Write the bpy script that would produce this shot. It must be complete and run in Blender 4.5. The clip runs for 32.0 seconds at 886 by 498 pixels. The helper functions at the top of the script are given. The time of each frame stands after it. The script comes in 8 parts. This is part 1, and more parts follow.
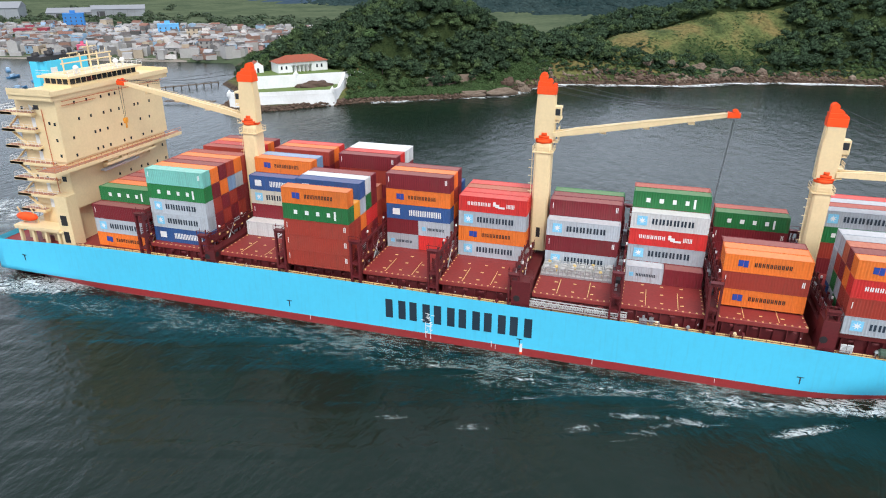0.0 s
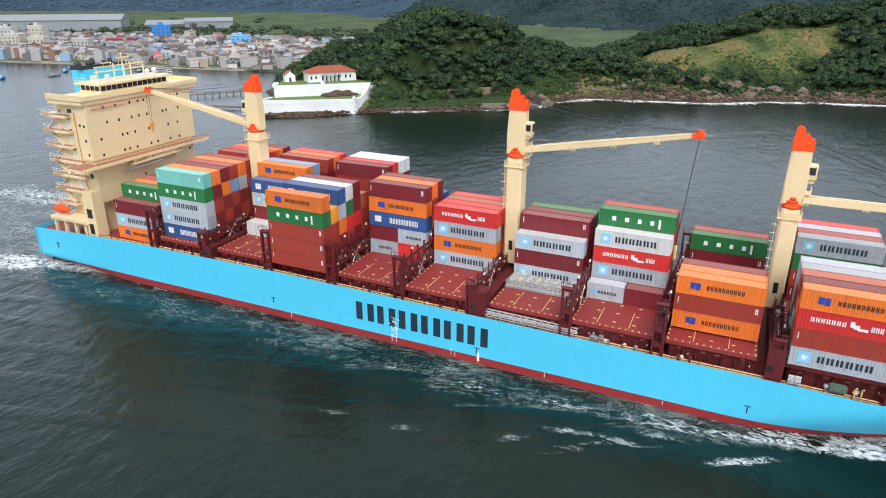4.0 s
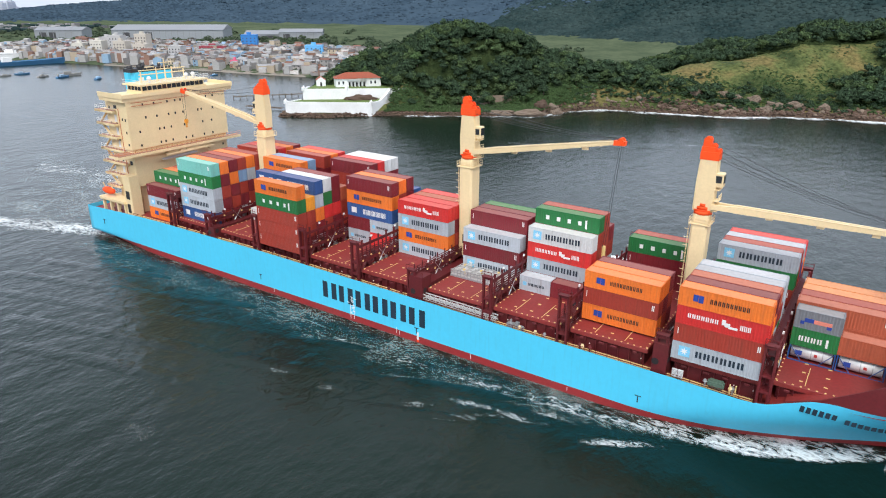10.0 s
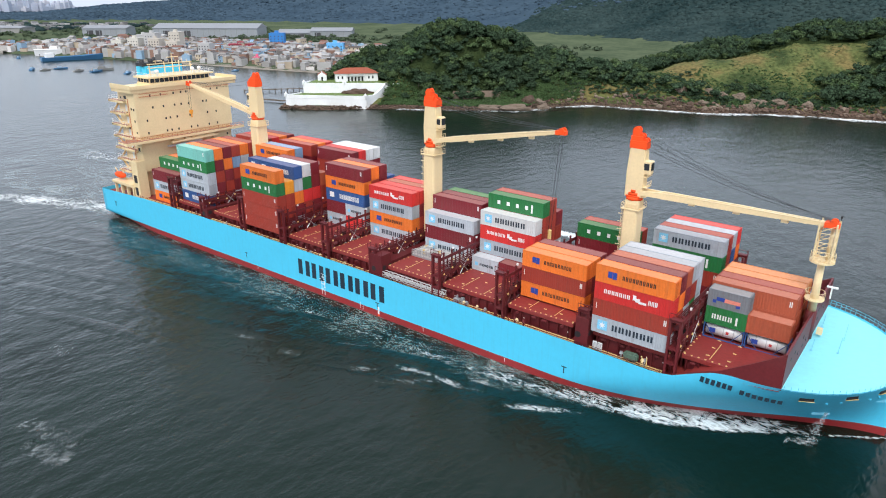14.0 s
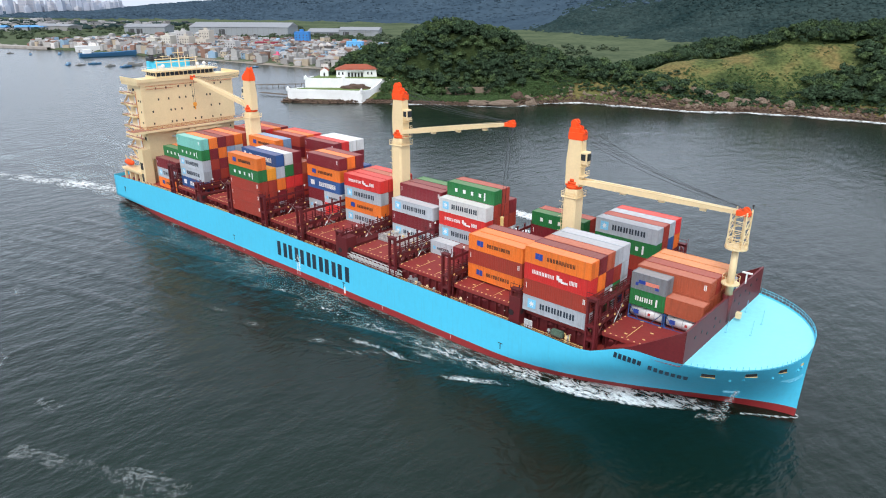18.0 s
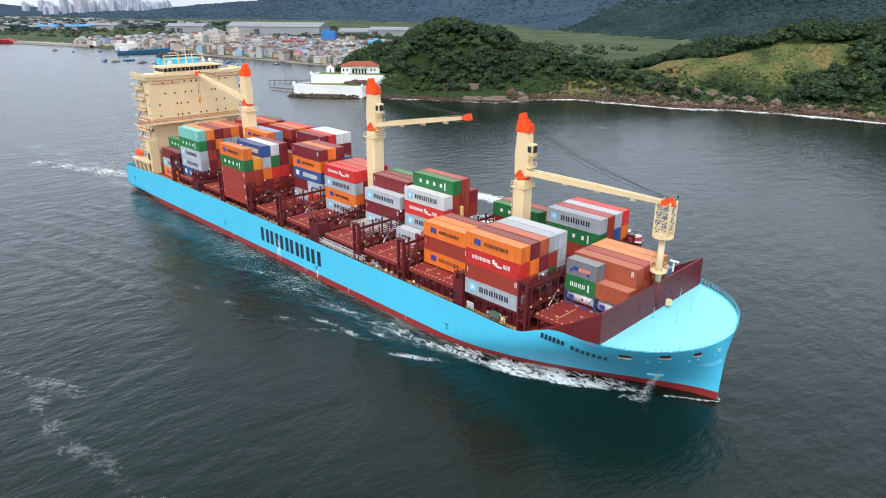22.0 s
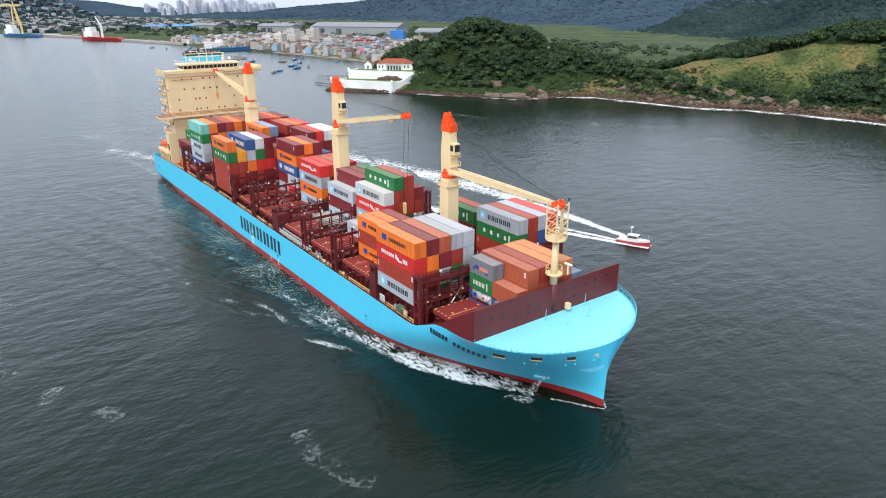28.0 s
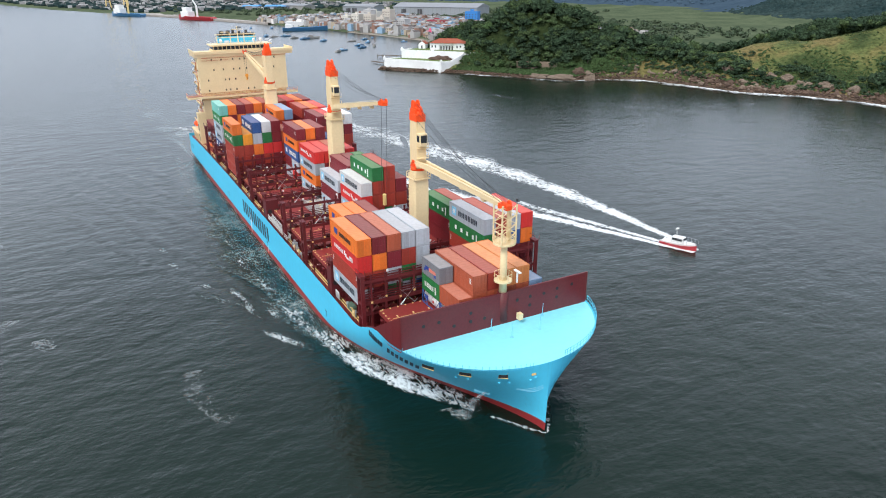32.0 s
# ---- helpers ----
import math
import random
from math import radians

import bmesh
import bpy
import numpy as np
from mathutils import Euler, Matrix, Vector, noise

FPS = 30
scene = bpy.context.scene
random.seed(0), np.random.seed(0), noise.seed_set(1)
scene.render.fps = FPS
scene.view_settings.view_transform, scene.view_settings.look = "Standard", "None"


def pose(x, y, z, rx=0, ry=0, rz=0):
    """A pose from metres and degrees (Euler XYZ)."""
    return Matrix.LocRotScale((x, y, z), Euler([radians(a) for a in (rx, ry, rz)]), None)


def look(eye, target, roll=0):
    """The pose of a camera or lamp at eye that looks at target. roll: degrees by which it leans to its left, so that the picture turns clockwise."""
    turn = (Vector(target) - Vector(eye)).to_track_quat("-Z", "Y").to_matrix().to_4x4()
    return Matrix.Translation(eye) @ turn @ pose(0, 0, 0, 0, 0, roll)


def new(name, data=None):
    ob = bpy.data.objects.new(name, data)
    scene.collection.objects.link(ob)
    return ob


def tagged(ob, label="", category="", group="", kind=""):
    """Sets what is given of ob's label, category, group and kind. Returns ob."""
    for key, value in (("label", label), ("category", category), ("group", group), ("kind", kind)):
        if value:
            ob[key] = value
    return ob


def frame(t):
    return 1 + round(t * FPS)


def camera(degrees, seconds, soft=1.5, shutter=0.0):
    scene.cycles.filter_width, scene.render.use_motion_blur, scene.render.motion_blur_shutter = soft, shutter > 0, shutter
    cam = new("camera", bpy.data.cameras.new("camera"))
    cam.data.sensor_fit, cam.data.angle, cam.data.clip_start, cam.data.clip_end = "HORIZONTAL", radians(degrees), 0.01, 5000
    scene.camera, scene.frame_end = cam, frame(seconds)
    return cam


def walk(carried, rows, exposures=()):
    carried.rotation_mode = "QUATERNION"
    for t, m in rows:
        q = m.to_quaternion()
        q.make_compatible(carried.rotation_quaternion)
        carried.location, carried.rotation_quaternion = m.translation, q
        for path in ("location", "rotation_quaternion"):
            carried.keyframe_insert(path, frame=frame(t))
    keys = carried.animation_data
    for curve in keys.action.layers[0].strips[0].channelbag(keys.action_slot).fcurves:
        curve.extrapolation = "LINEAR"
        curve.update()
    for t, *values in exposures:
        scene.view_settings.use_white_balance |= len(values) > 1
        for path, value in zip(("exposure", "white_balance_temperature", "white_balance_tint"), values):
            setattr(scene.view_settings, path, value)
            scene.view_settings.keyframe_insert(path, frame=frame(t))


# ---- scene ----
EXPO = 0.75
# Camera: t, x, y, z, azimuth, elevation, roll (degrees)
PATH = [
    (0.0, -42.23, -113.06, 59.30, 106.753, -22.721, 0.132),
    (0.5, -37.47, -112.52, 59.43, 107.716, -22.601, 0.162),
    (1.0, -32.54, -111.93, 59.57, 108.733, -22.476, 0.096),
    (1.5, -27.66, -111.50, 59.64, 109.682, -22.329, 0.043),
    (2.0, -22.86, -110.94, 59.76, 110.737, -22.183, 0.073),
    (2.5, -18.01, -110.44, 59.81, 111.837, -22.025, 0.112),
    (3.0, -13.16, -109.89, 59.90, 112.826, -21.887, 0.051),
    (3.5, -8.32, -109.36, 60.02, 113.829, -21.770, 0.090),
    (5.5, 10.90, -107.65, 60.41, 117.607, -21.251, 0.135),
    (6.0, 15.76, -107.25, 60.46, 118.500, -21.120, 0.181),
    (6.5, 20.57, -106.95, 60.58, 119.378, -21.003, 0.222),
    (7.0, 25.42, -106.71, 60.72, 120.300, -20.930, 0.219),
    (7.5, 30.27, -106.52, 60.81, 121.189, -20.837, 0.190),
    (8.0, 35.08, -106.29, 60.86, 121.968, -20.763, 0.195),
    (8.5, 39.84, -106.15, 60.88, 122.585, -20.684, 0.172),
    (9.0, 44.65, -105.97, 60.92, 123.143, -20.664, 0.202),
    (9.5, 49.27, -105.87, 60.95, 123.656, -20.669, 0.209),
    (10.0, 53.98, -105.71, 60.89, 124.143, -20.663, 0.218),
    (10.5, 58.60, -105.52, 60.79, 124.618, -20.653, 0.218),
    (11.0, 63.16, -105.34, 60.81, 125.072, -20.668, 0.201),
    (11.5, 67.81, -105.17, 60.79, 125.579, -20.670, 0.214),
    (12.0, 72.49, -104.92, 60.77, 126.133, -20.677, 0.214),
    (12.5, 77.11, -104.59, 60.72, 126.669, -20.656, 0.170),
    (13.0, 81.75, -104.29, 60.72, 127.137, -20.650, 0.119),
    (13.5, 86.41, -103.94, 60.75, 127.600, -20.673, 0.192),
    (14.0, 91.01, -103.60, 60.79, 128.053, -20.675, 0.197),
    (14.5, 95.58, -103.18, 60.81, 128.481, -20.678, 0.225),
    (16.5, 113.94, -101.09, 60.82, 130.305, -20.658, 0.266),
    (17.0, 118.50, -100.64, 60.84, 130.778, -20.658, 0.272),
    (17.5, 122.92, -100.11, 60.81, 131.249, -20.646, 0.281),
    (18.0, 127.33, -99.54, 60.75, 131.713, -20.641, 0.310),
    (18.5, 131.67, -98.88, 60.79, 132.159, -20.640, 0.305),
    (19.0, 136.10, -98.30, 60.80, 132.628, -20.642, 0.277),
    (19.5, 140.49, -97.60, 60.71, 133.119, -20.623, 0.272),
    (20.0, 144.87, -96.81, 60.66, 133.573, -20.624, 0.312),
    (20.5, 149.25, -96.02, 60.63, 134.057, -20.629, 0.316),
    (21.0, 153.66, -95.21, 60.66, 134.535, -20.618, 0.289),
    (21.5, 158.12, -94.20, 60.69, 135.034, -20.614, 0.284),
    (22.0, 162.51, -92.96, 60.66, 135.512, -20.608, 0.272),
    (22.5, 166.95, -91.61, 60.71, 135.951, -20.613, 0.298),
    (23.0, 171.37, -90.14, 60.79, 136.352, -20.621, 0.291),
    (23.5, 175.87, -88.48, 60.82, 136.837, -20.623, 0.229),
    (24.0, 180.43, -86.64, 60.95, 137.389, -20.631, 0.213),
    (24.5, 184.84, -84.78, 60.97, 138.106, -20.613, 0.199),
    (25.0, 189.15, -82.77, 60.92, 139.044, -20.583, 0.183),
    (25.5, 193.39, -80.61, 60.89, 139.902, -20.582, 0.141),
    (27.5, 209.49, -71.56, 60.81, 143.285, -20.539, 0.017),
    (28.0, 213.17, -69.04, 60.83, 144.224, -20.559, 0.017),
    (28.5, 216.51, -66.40, 60.74, 145.073, -20.558, 0.022),
    (29.0, 219.74, -63.57, 60.64, 146.023, -20.526, -0.003),
    (29.5, 222.75, -60.72, 60.59, 146.905, -20.522, -0.015),
    (30.0, 225.76, -57.69, 60.58, 147.751, -20.715, -0.026),
    (30.5, 228.64, -54.58, 60.49, 148.518, -21.041, -0.108),
    (31.0, 231.19, -51.25, 60.37, 149.549, -21.428, -0.191),
    (31.5, 233.69, -47.88, 60.31, 151.017, -21.755, -0.166),
    (32.0, 236.23, -44.57, 60.48, 152.400, -22.001, -0.228),
]
cam = camera(66.74, 32.0, soft=1.05)
walk(cam, [(t, pose(x, y, z, 90 + el, 0, az - 90) @ pose(0, 0, 0, 0, 0, ro)) for t, x, y, z, az, el, ro in PATH],
     exposures=[(0.0, EXPO), (32.0, EXPO)])


def ship_pose(t):
    """Where the ship is: steady speed ahead, with a slight drift."""
    return pose(4.505 * t, 0.1554 * t, 0, 0, 0, 0.01714 * t)


# ---- light: bright overcast, soft sun behind the camera's side ----
SUN_EL, SUN_AZ = 52, 300
world = bpy.data.worlds.new("overcast")
scene.world = world
world.use_nodes = True
wn, wl = world.node_tree.nodes, world.node_tree.links
wn.clear()
sky = wn.new("ShaderNodeTexSky")
sky.sky_type, sky.sun_disc = "NISHITA", False
sky.sun_elevation, sky.sun_rotation = radians(SUN_EL), radians(90 - SUN_AZ)
sky.air_density, sky.dust_density = 1.0, 3.0
cloud_at = wn.new("ShaderNodeTexCoord")
cloud_map = wn.new("ShaderNodeMapping")
cloud_map.inputs["Scale"].default_value = (1.0, 1.0, 4.0)
cloud = wn.new("ShaderNodeTexNoise")
cloud.inputs["Scale"].default_value, cloud.inputs["Detail"].default_value = 2.2, 6
ramp = wn.new("ShaderNodeValToRGB")
ramp.color_ramp.elements[0].position, ramp.color_ramp.elements[0].color = 0.3, (5.2, 6.0, 7.4, 1)
ramp.color_ramp.elements[1].position, ramp.color_ramp.elements[1].color = 0.72, (7.6, 8.1, 9.2, 1)
mixw = wn.new("ShaderNodeMix")
mixw.data_type = "RGBA"
mixw.inputs["Factor"].default_value = 0.85
bg = wn.new("ShaderNodeBackground")
bg.inputs["Strength"].default_value = 0.122
wo = wn.new("ShaderNodeOutputWorld")
wl.new(cloud_at.outputs["Generated"], cloud_map.inputs["Vector"])
wl.new(cloud_map.outputs["Vector"], cloud.inputs["Vector"])
wl.new(cloud.outputs["Fac"], ramp.inputs["Fac"])
wl.new(sky.outputs["Color"], mixw.inputs["A"])
wl.new(ramp.outputs["Color"], mixw.inputs["B"])
haze = wn.new("ShaderNodeSeparateXYZ")      # the cloud sheet greys towards the horizon
dim = wn.new("ShaderNodeMapRange")
dim.inputs["From Max"].default_value, dim.inputs["To Min"].default_value = 0.12, 0.66
thick_air = wn.new("ShaderNodeVectorMath")
thick_air.operation = "SCALE"
wl.new(cloud_at.outputs["Generated"], haze.inputs["Vector"])
wl.new(haze.outputs["Z"], dim.inputs["Value"])
wl.new(mixw.outputs["Result"], thick_air.inputs[0])
wl.new(dim.outputs["Result"], thick_air.inputs["Scale"])
high = wn.new("ShaderNodeMapRange")         # unseen sky overhead dimmed, low sky lifted, to set the water's brightness
high.inputs["From Min"].default_value, high.inputs["From Max"].default_value, high.inputs["To Min"].default_value, high.inputs["To Max"].default_value = 0.24, 0.75, 1.12, 0.66
overhead = wn.new("ShaderNodeVectorMath")
overhead.operation = "SCALE"
wl.new(haze.outputs["Z"], high.inputs["Value"])
wl.new(thick_air.outputs["Vector"], overhead.inputs[0])
wl.new(high.outputs["Result"], overhead.inputs["Scale"])
wl.new(overhead.outputs["Vector"], bg.inputs["Color"])
wl.new(bg.outputs["Background"], wo.inputs["Surface"])
lamp = bpy.data.lights.new("sun", "SUN")
lamp.energy, lamp.angle, lamp.color = 1.6, radians(25), (1.0, 0.97, 0.92)
sun = new("sun", lamp)
sun.matrix_world = look((300 * math.cos(radians(SUN_AZ)), 300 * math.sin(radians(SUN_AZ)), 300 * math.tan(radians(SUN_EL))), (0, 0, 0))


# ---- materials ----
def paint(name, color, rough=0.5, vary=0.12, grain=2.0, stain=0.25, metal=0.0, bump=0.0, dirt=(0.12, 0.09, 0.07), island=False, random_value=0.0, spec=0.5, streak=0.0):
    """A worn surface: broad stains, fine grain, and a slight difference from object to object."""
    m = bpy.data.materials.new(name)
    m.use_nodes = True
    n, l = m.node_tree.nodes, m.node_tree.links
    p = n["Principled BSDF"]
    p.inputs["Roughness"].default_value, p.inputs["Metallic"].default_value = rough, metal
    p.inputs["Specular IOR Level"].default_value = spec
    tc = n.new("ShaderNodeTexCoord")
    big, fine = n.new("ShaderNodeTexNoise"), n.new("ShaderNodeTexNoise")
    big.inputs["Scale"].default_value, big.inputs["Detail"].default_value = grain * 0.12, 5
    fine.inputs["Scale"].default_value, fine.inputs["Detail"].default_value = grain * 1.7, 4
    spot = tc.outputs["Object"]
    if random_value and not island:         # no two objects wear alike
        far, shift = n.new("ShaderNodeVectorMath"), n.new("ShaderNodeVectorMath")
        far.operation, shift.operation = "SCALE", "ADD"
        far.inputs[0].default_value = (37.0, 71.0, 53.0)
        l.new(n.new("ShaderNodeObjectInfo").outputs["Random"], far.inputs["Scale"])
        l.new(spot, shift.inputs[0])
        l.new(far.outputs["Vector"], shift.inputs[1])
        spot = shift.outputs["Vector"]
    l.new(spot, big.inputs["Vector"])
    l.new(spot, fine.inputs["Vector"])
    r1 = n.new("ShaderNodeMapRange")
    r1.inputs["From Min"].default_value, r1.inputs["From Max"].default_value = 0.45, 0.75
    r1.inputs["To Max"].default_value = stain
    l.new(big.outputs["Fac"], r1.inputs["Value"])
    r2 = n.new("ShaderNodeMapRange")
    r2.inputs["From Min"].default_value, r2.inputs["From Max"].default_value = 0.25, 0.75
    r2.inputs["To Min"].default_value, r2.inputs["To Max"].default_value = 1 - vary, 1 + vary
    l.new(fine.outputs["Fac"], r2.inputs["Value"])
    mx = n.new("ShaderNodeMix")
    mx.data_type = "RGBA"
    mx.inputs["A"].default_value = (*color, 1)
    mx.inputs["B"].default_value = (*[0.5 * a + 0.5 * b for a, b in zip(color, dirt)], 1)
    l.new(r1.outputs["Result"], mx.inputs["Factor"])
    hs = n.new("ShaderNodeHueSaturation")
    worn = mx.outputs["Result"]
    if streak:                              # rust and dirt run down the side
        thin, run = n.new("ShaderNodeMapping"), n.new("ShaderNodeTexNoise")
        thin.inputs["Scale"].default_value = (2.2, 2.2, 0.16)
        run.inputs["Scale"].default_value, run.inputs["Detail"].default_value = 1.0, 5
        l.new(spot, thin.inputs["Vector"])
        l.new(thin.outputs["Vector"], run.inputs["Vector"])
        rs = n.new("ShaderNodeMapRange")
        rs.inputs["From Min"].default_value, rs.inputs["From Max"].default_value = 0.52, 0.78
        rs.inputs["To Max"].default_value = streak
        l.new(run.outputs["Fac"], rs.inputs["Value"])
        ms = n.new("ShaderNodeMix")
        ms.data_type = "RGBA"
        ms.inputs["B"].default_value = (0.10, 0.055, 0.035, 1)
        l.new(rs.outputs["Result"], ms.inputs["Factor"])
        l.new(worn, ms.inputs["A"])
        worn = ms.outputs["Result"]
    l.new(worn, hs.inputs["Color"])
    val = r2.outputs["Result"]
    if random_value:
        src = n.new("ShaderNodeNewGeometry").outputs["Random Per Island"] if island else n.new("ShaderNodeObjectInfo").outputs["Random"]
        r3 = n.new("ShaderNodeMapRange")
        r3.inputs["To Min"].default_value, r3.inputs["To Max"].default_value = 1 - random_value, 1 + random_value
        l.new(src, r3.inputs["Value"])
        mul = n.new("ShaderNodeMath")
        mul.operation = "MULTIPLY"
        l.new(val, mul.inputs[0])
        l.new(r3.outputs["Result"], mul.inputs[1])
        val = mul.outputs["Value"]
    l.new(val, hs.inputs["Value"])
    l.new(hs.outputs["Color"], p.inputs["Base Color"])
    if bump:
        b = n.new("ShaderNodeBump")
        b.inputs["Strength"].default_value, b.inputs["Distance"].default_value = bump, 0.05
        l.new(fine.outputs["Fac"], b.inputs["Height"])
        l.new(b.outputs["Normal"], p.inputs["Normal"])
    return m


def water_material():
    m = bpy.data.materials.new("harbour_water")
    m.use_nodes = True
    n, l = m.node_tree.nodes, m.node_tree.links
    p = n["Principled BSDF"]
    p.inputs["Roughness"].default_value, p.inputs["IOR"].default_value = 0.22, 1.33
    tc = n.new("ShaderNodeTexCoord")
    mp = n.new("ShaderNodeMapping")
    mp.inputs["Rotation"].default_value, mp.inputs["Scale"].default_value = (0, 0, radians(25)), (1.0, 0.55, 1.0)
    l.new(tc.outputs["Object"], mp.inputs["Vector"])
    heights = []
    for scale, detail in ((0.022, 3), (0.085, 2), (0.30, 5), (1.1, 4)):
        t = n.new("ShaderNodeTexNoise")
        t.inputs["Scale"].default_value, t.inputs["Detail"].default_value = scale, detail
        l.new(mp.outputs["Vector"], t.inputs["Vector"])
        heights.append(t)
    cr = n.new("ShaderNodeValToRGB")
    cr.color_ramp.elements[0].position, cr.color_ramp.elements[0].color = 0.35, WATER_A
    cr.color_ramp.elements[1].position, cr.color_ramp.elements[1].color = 0.7, WATER_B
    l.new(heights[0].outputs["Fac"], cr.inputs["Fac"])
    l.new(cr.outputs["Color"], p.inputs["Base Color"])
    prev = None
    for t, dist in zip(heights[1:], (SWELL, WAVE_1, WAVE_2)):
        b = n.new("ShaderNodeBump")
        b.inputs["Strength"].default_value, b.inputs["Distance"].default_value = 1.0, dist
        l.new(t.outputs["Fac"], b.inputs["Height"])
        if prev:
            l.new(prev.outputs["Normal"], b.inputs["Normal"])
        prev = b
    l.new(prev.outputs["Normal"], p.inputs["Normal"])
    return m


def foam_material(name, scale, low, high, stretch=(1, 1, 1), opacity=1.0, tone=(0.8, 0.84, 0.84)):
    """White foam broken into patches: clear where the water shows between them; thins out by the sheet's own edge weight."""
    m = bpy.data.materials.new(name)
    m.use_nodes = True
    n, l = m.node_tree.nodes, m.node_tree.links
    p = n["Principled BSDF"]
    p.inputs["Base Color"].default_value, p.inputs["Roughness"].default_value = (*tone, 1), 0.8
    tc, mp = n.new("ShaderNodeTexCoord"), n.new("ShaderNodeMapping")
    mp.inputs["Scale"].default_value = stretch
    l.new(tc.outputs["Object"], mp.inputs["Vector"])
    t = n.new("ShaderNodeTexNoise")
    t.inputs["Scale"].default_value, t.inputs["Detail"].default_value, t.inputs["Roughness"].default_value = scale, 8, 0.68
    t.inputs["Distortion"].default_value = 0.6
    l.new(mp.outputs["Vector"], t.inputs["Vector"])
    att = n.new("ShaderNodeAttribute")
    att.attribute_name = "thick"
    add = n.new("ShaderNodeMath")
    add.operation = "ADD"
    coarse = n.new("ShaderNodeTexNoise")
    coarse.inputs["Scale"].default_value, coarse.inputs["Detail"].default_value = scale * 0.16, 3
    l.new(mp.outputs["Vector"], coarse.inputs["Vector"])
    sw = n.new("ShaderNodeMath")
    sw.operation = "MULTIPLY_ADD"
    sw.inputs[1].default_value, sw.inputs[2].default_value = 0.6, -0.3
    l.new(coarse.outputs["Fac"], sw.inputs[0])
    both = n.new("ShaderNodeMath")
    both.operation = "ADD"
    fold = n.new("ShaderNodeTexNoise")      # thin strings of foam between the patches
    fold.inputs["Scale"].default_value, fold.inputs["Detail"].default_value, fold.inputs["Distortion"].default_value = scale * 0.75, 5, 0.9
    l.new(mp.outputs["Vector"], fold.inputs["Vector"])
    half, span, string, soft_part = (n.new("ShaderNodeMath") for k in range(4))
    half.operation, half.inputs[1].default_value = "SUBTRACT", 0.5
    span.operation = "ABSOLUTE"
    string.operation, string.inputs[1].default_value, string.inputs[2].default_value = "MULTIPLY_ADD", -1.5, 0.36
    soft_part.operation, soft_part.inputs[1].default_value = "MULTIPLY_ADD", 0.6
    l.new(fold.outputs["Fac"], half.inputs[0])
    l.new(half.outputs["Value"], span.inputs[0])
    l.new(span.outputs["Value"], string.inputs[0])
    l.new(t.outputs["Fac"], soft_part.inputs[0])
    l.new(string.outputs["Value"], soft_part.inputs[2])
    l.new(soft_part.outputs["Value"], both.inputs[0])
    l.new(sw.outputs["Value"], both.inputs[1])
    l.new(both.outputs["Value"], add.inputs[0])
    l.new(att.outputs["Fac"], add.inputs[1])
    mr = n.new("ShaderNodeMapRange")
    mr.inputs["From Min"].default_value, mr.inputs["From Max"].default_value = low, high
    mr.inputs["To Max"].default_value = opacity
    l.new(add.outputs["Value"], mr.inputs["Value"])
    l.new(mr.outputs["Result"], p.inputs["Alpha"])
    return m


CREAM = paint("cream_paint", (0.79, 0.62, 0.355), 0.5, 0.05, 1.5, 0.2, random_value=0.02)
RUST = paint("rust_orange_paint", (0.50, 0.14, 0.05), 0.6, 0.1)
ORANGE_TOP = paint("orange_red_paint", (0.90, 0.085, 0.012), 0.7, 0.06, spec=0.3)
HULL_BLUE = paint("sky_blue_hull_paint", (0.078, 0.56, 0.80), 0.5, 0.03, 0.8, 0.08, streak=0.10, spec=0.35)
# paler copy of the hull blue: sky light on the flat deck is painted in
DECK_BLUE = paint("pale_blue_deck_paint", (0.24, 0.72, 0.82), 0.5, 0.05, 0.8, 0.1)
BOW_STRIPE = paint("pale_blue_marking", (0.22, 0.62, 0.80), 0.5, 0.05)
HULL_RED = paint("antifouling_red", (0.30, 0.024, 0.026), 0.55, 0.1, 1.0, 0.3)
DECK_RED = paint("oxide_red_deck", (0.25, 0.028, 0.025), 0.6, 0.14, 1.2, 0.28, bump=0.1)
WALKWAY = paint("faded_rust_walkway", (0.36, 0.17, 0.11), 0.7, 0.15, 1.5, 0.4)
STEEL_RED = paint("oxide_red_steel", (0.112, 0.010, 0.013), 0.55, 0.12, 1.5, 0.25, random_value=0.15)
NAVY = paint("dark_navy_lettering", (0.012, 0.03, 0.05), 0.5, 0.05)
WHITE = paint("white_paint", (0.78, 0.78, 0.76), 0.55, 0.05, 1.0, 0.15)
BLACK = paint("black_paint", (0.015, 0.015, 0.017), 0.5, 0.1)
YELLOW = paint("yellow_safety_paint", (0.75, 0.55, 0.22), 0.5, 0.05)
GLASS = paint("dark_window_glass", (0.02, 0.025, 0.03), 0.08, 0.02)
GALV = paint("galvanised_steel", (0.45, 0.47, 0.48), 0.45, 0.15, 3.0, 0.2, metal=0.6)
CABLE = paint("dark_wire_rope", (0.04, 0.045, 0.05), 0.6, 0.05)
SWELL = 0.35
WATER_A, WATER_B, WAVE_1, WAVE_2 = (0.0020, 0.0100, 0.0054, 1), (0.0044, 0.0152, 0.0098, 1), 0.34, 0.10
WATER = water_material()


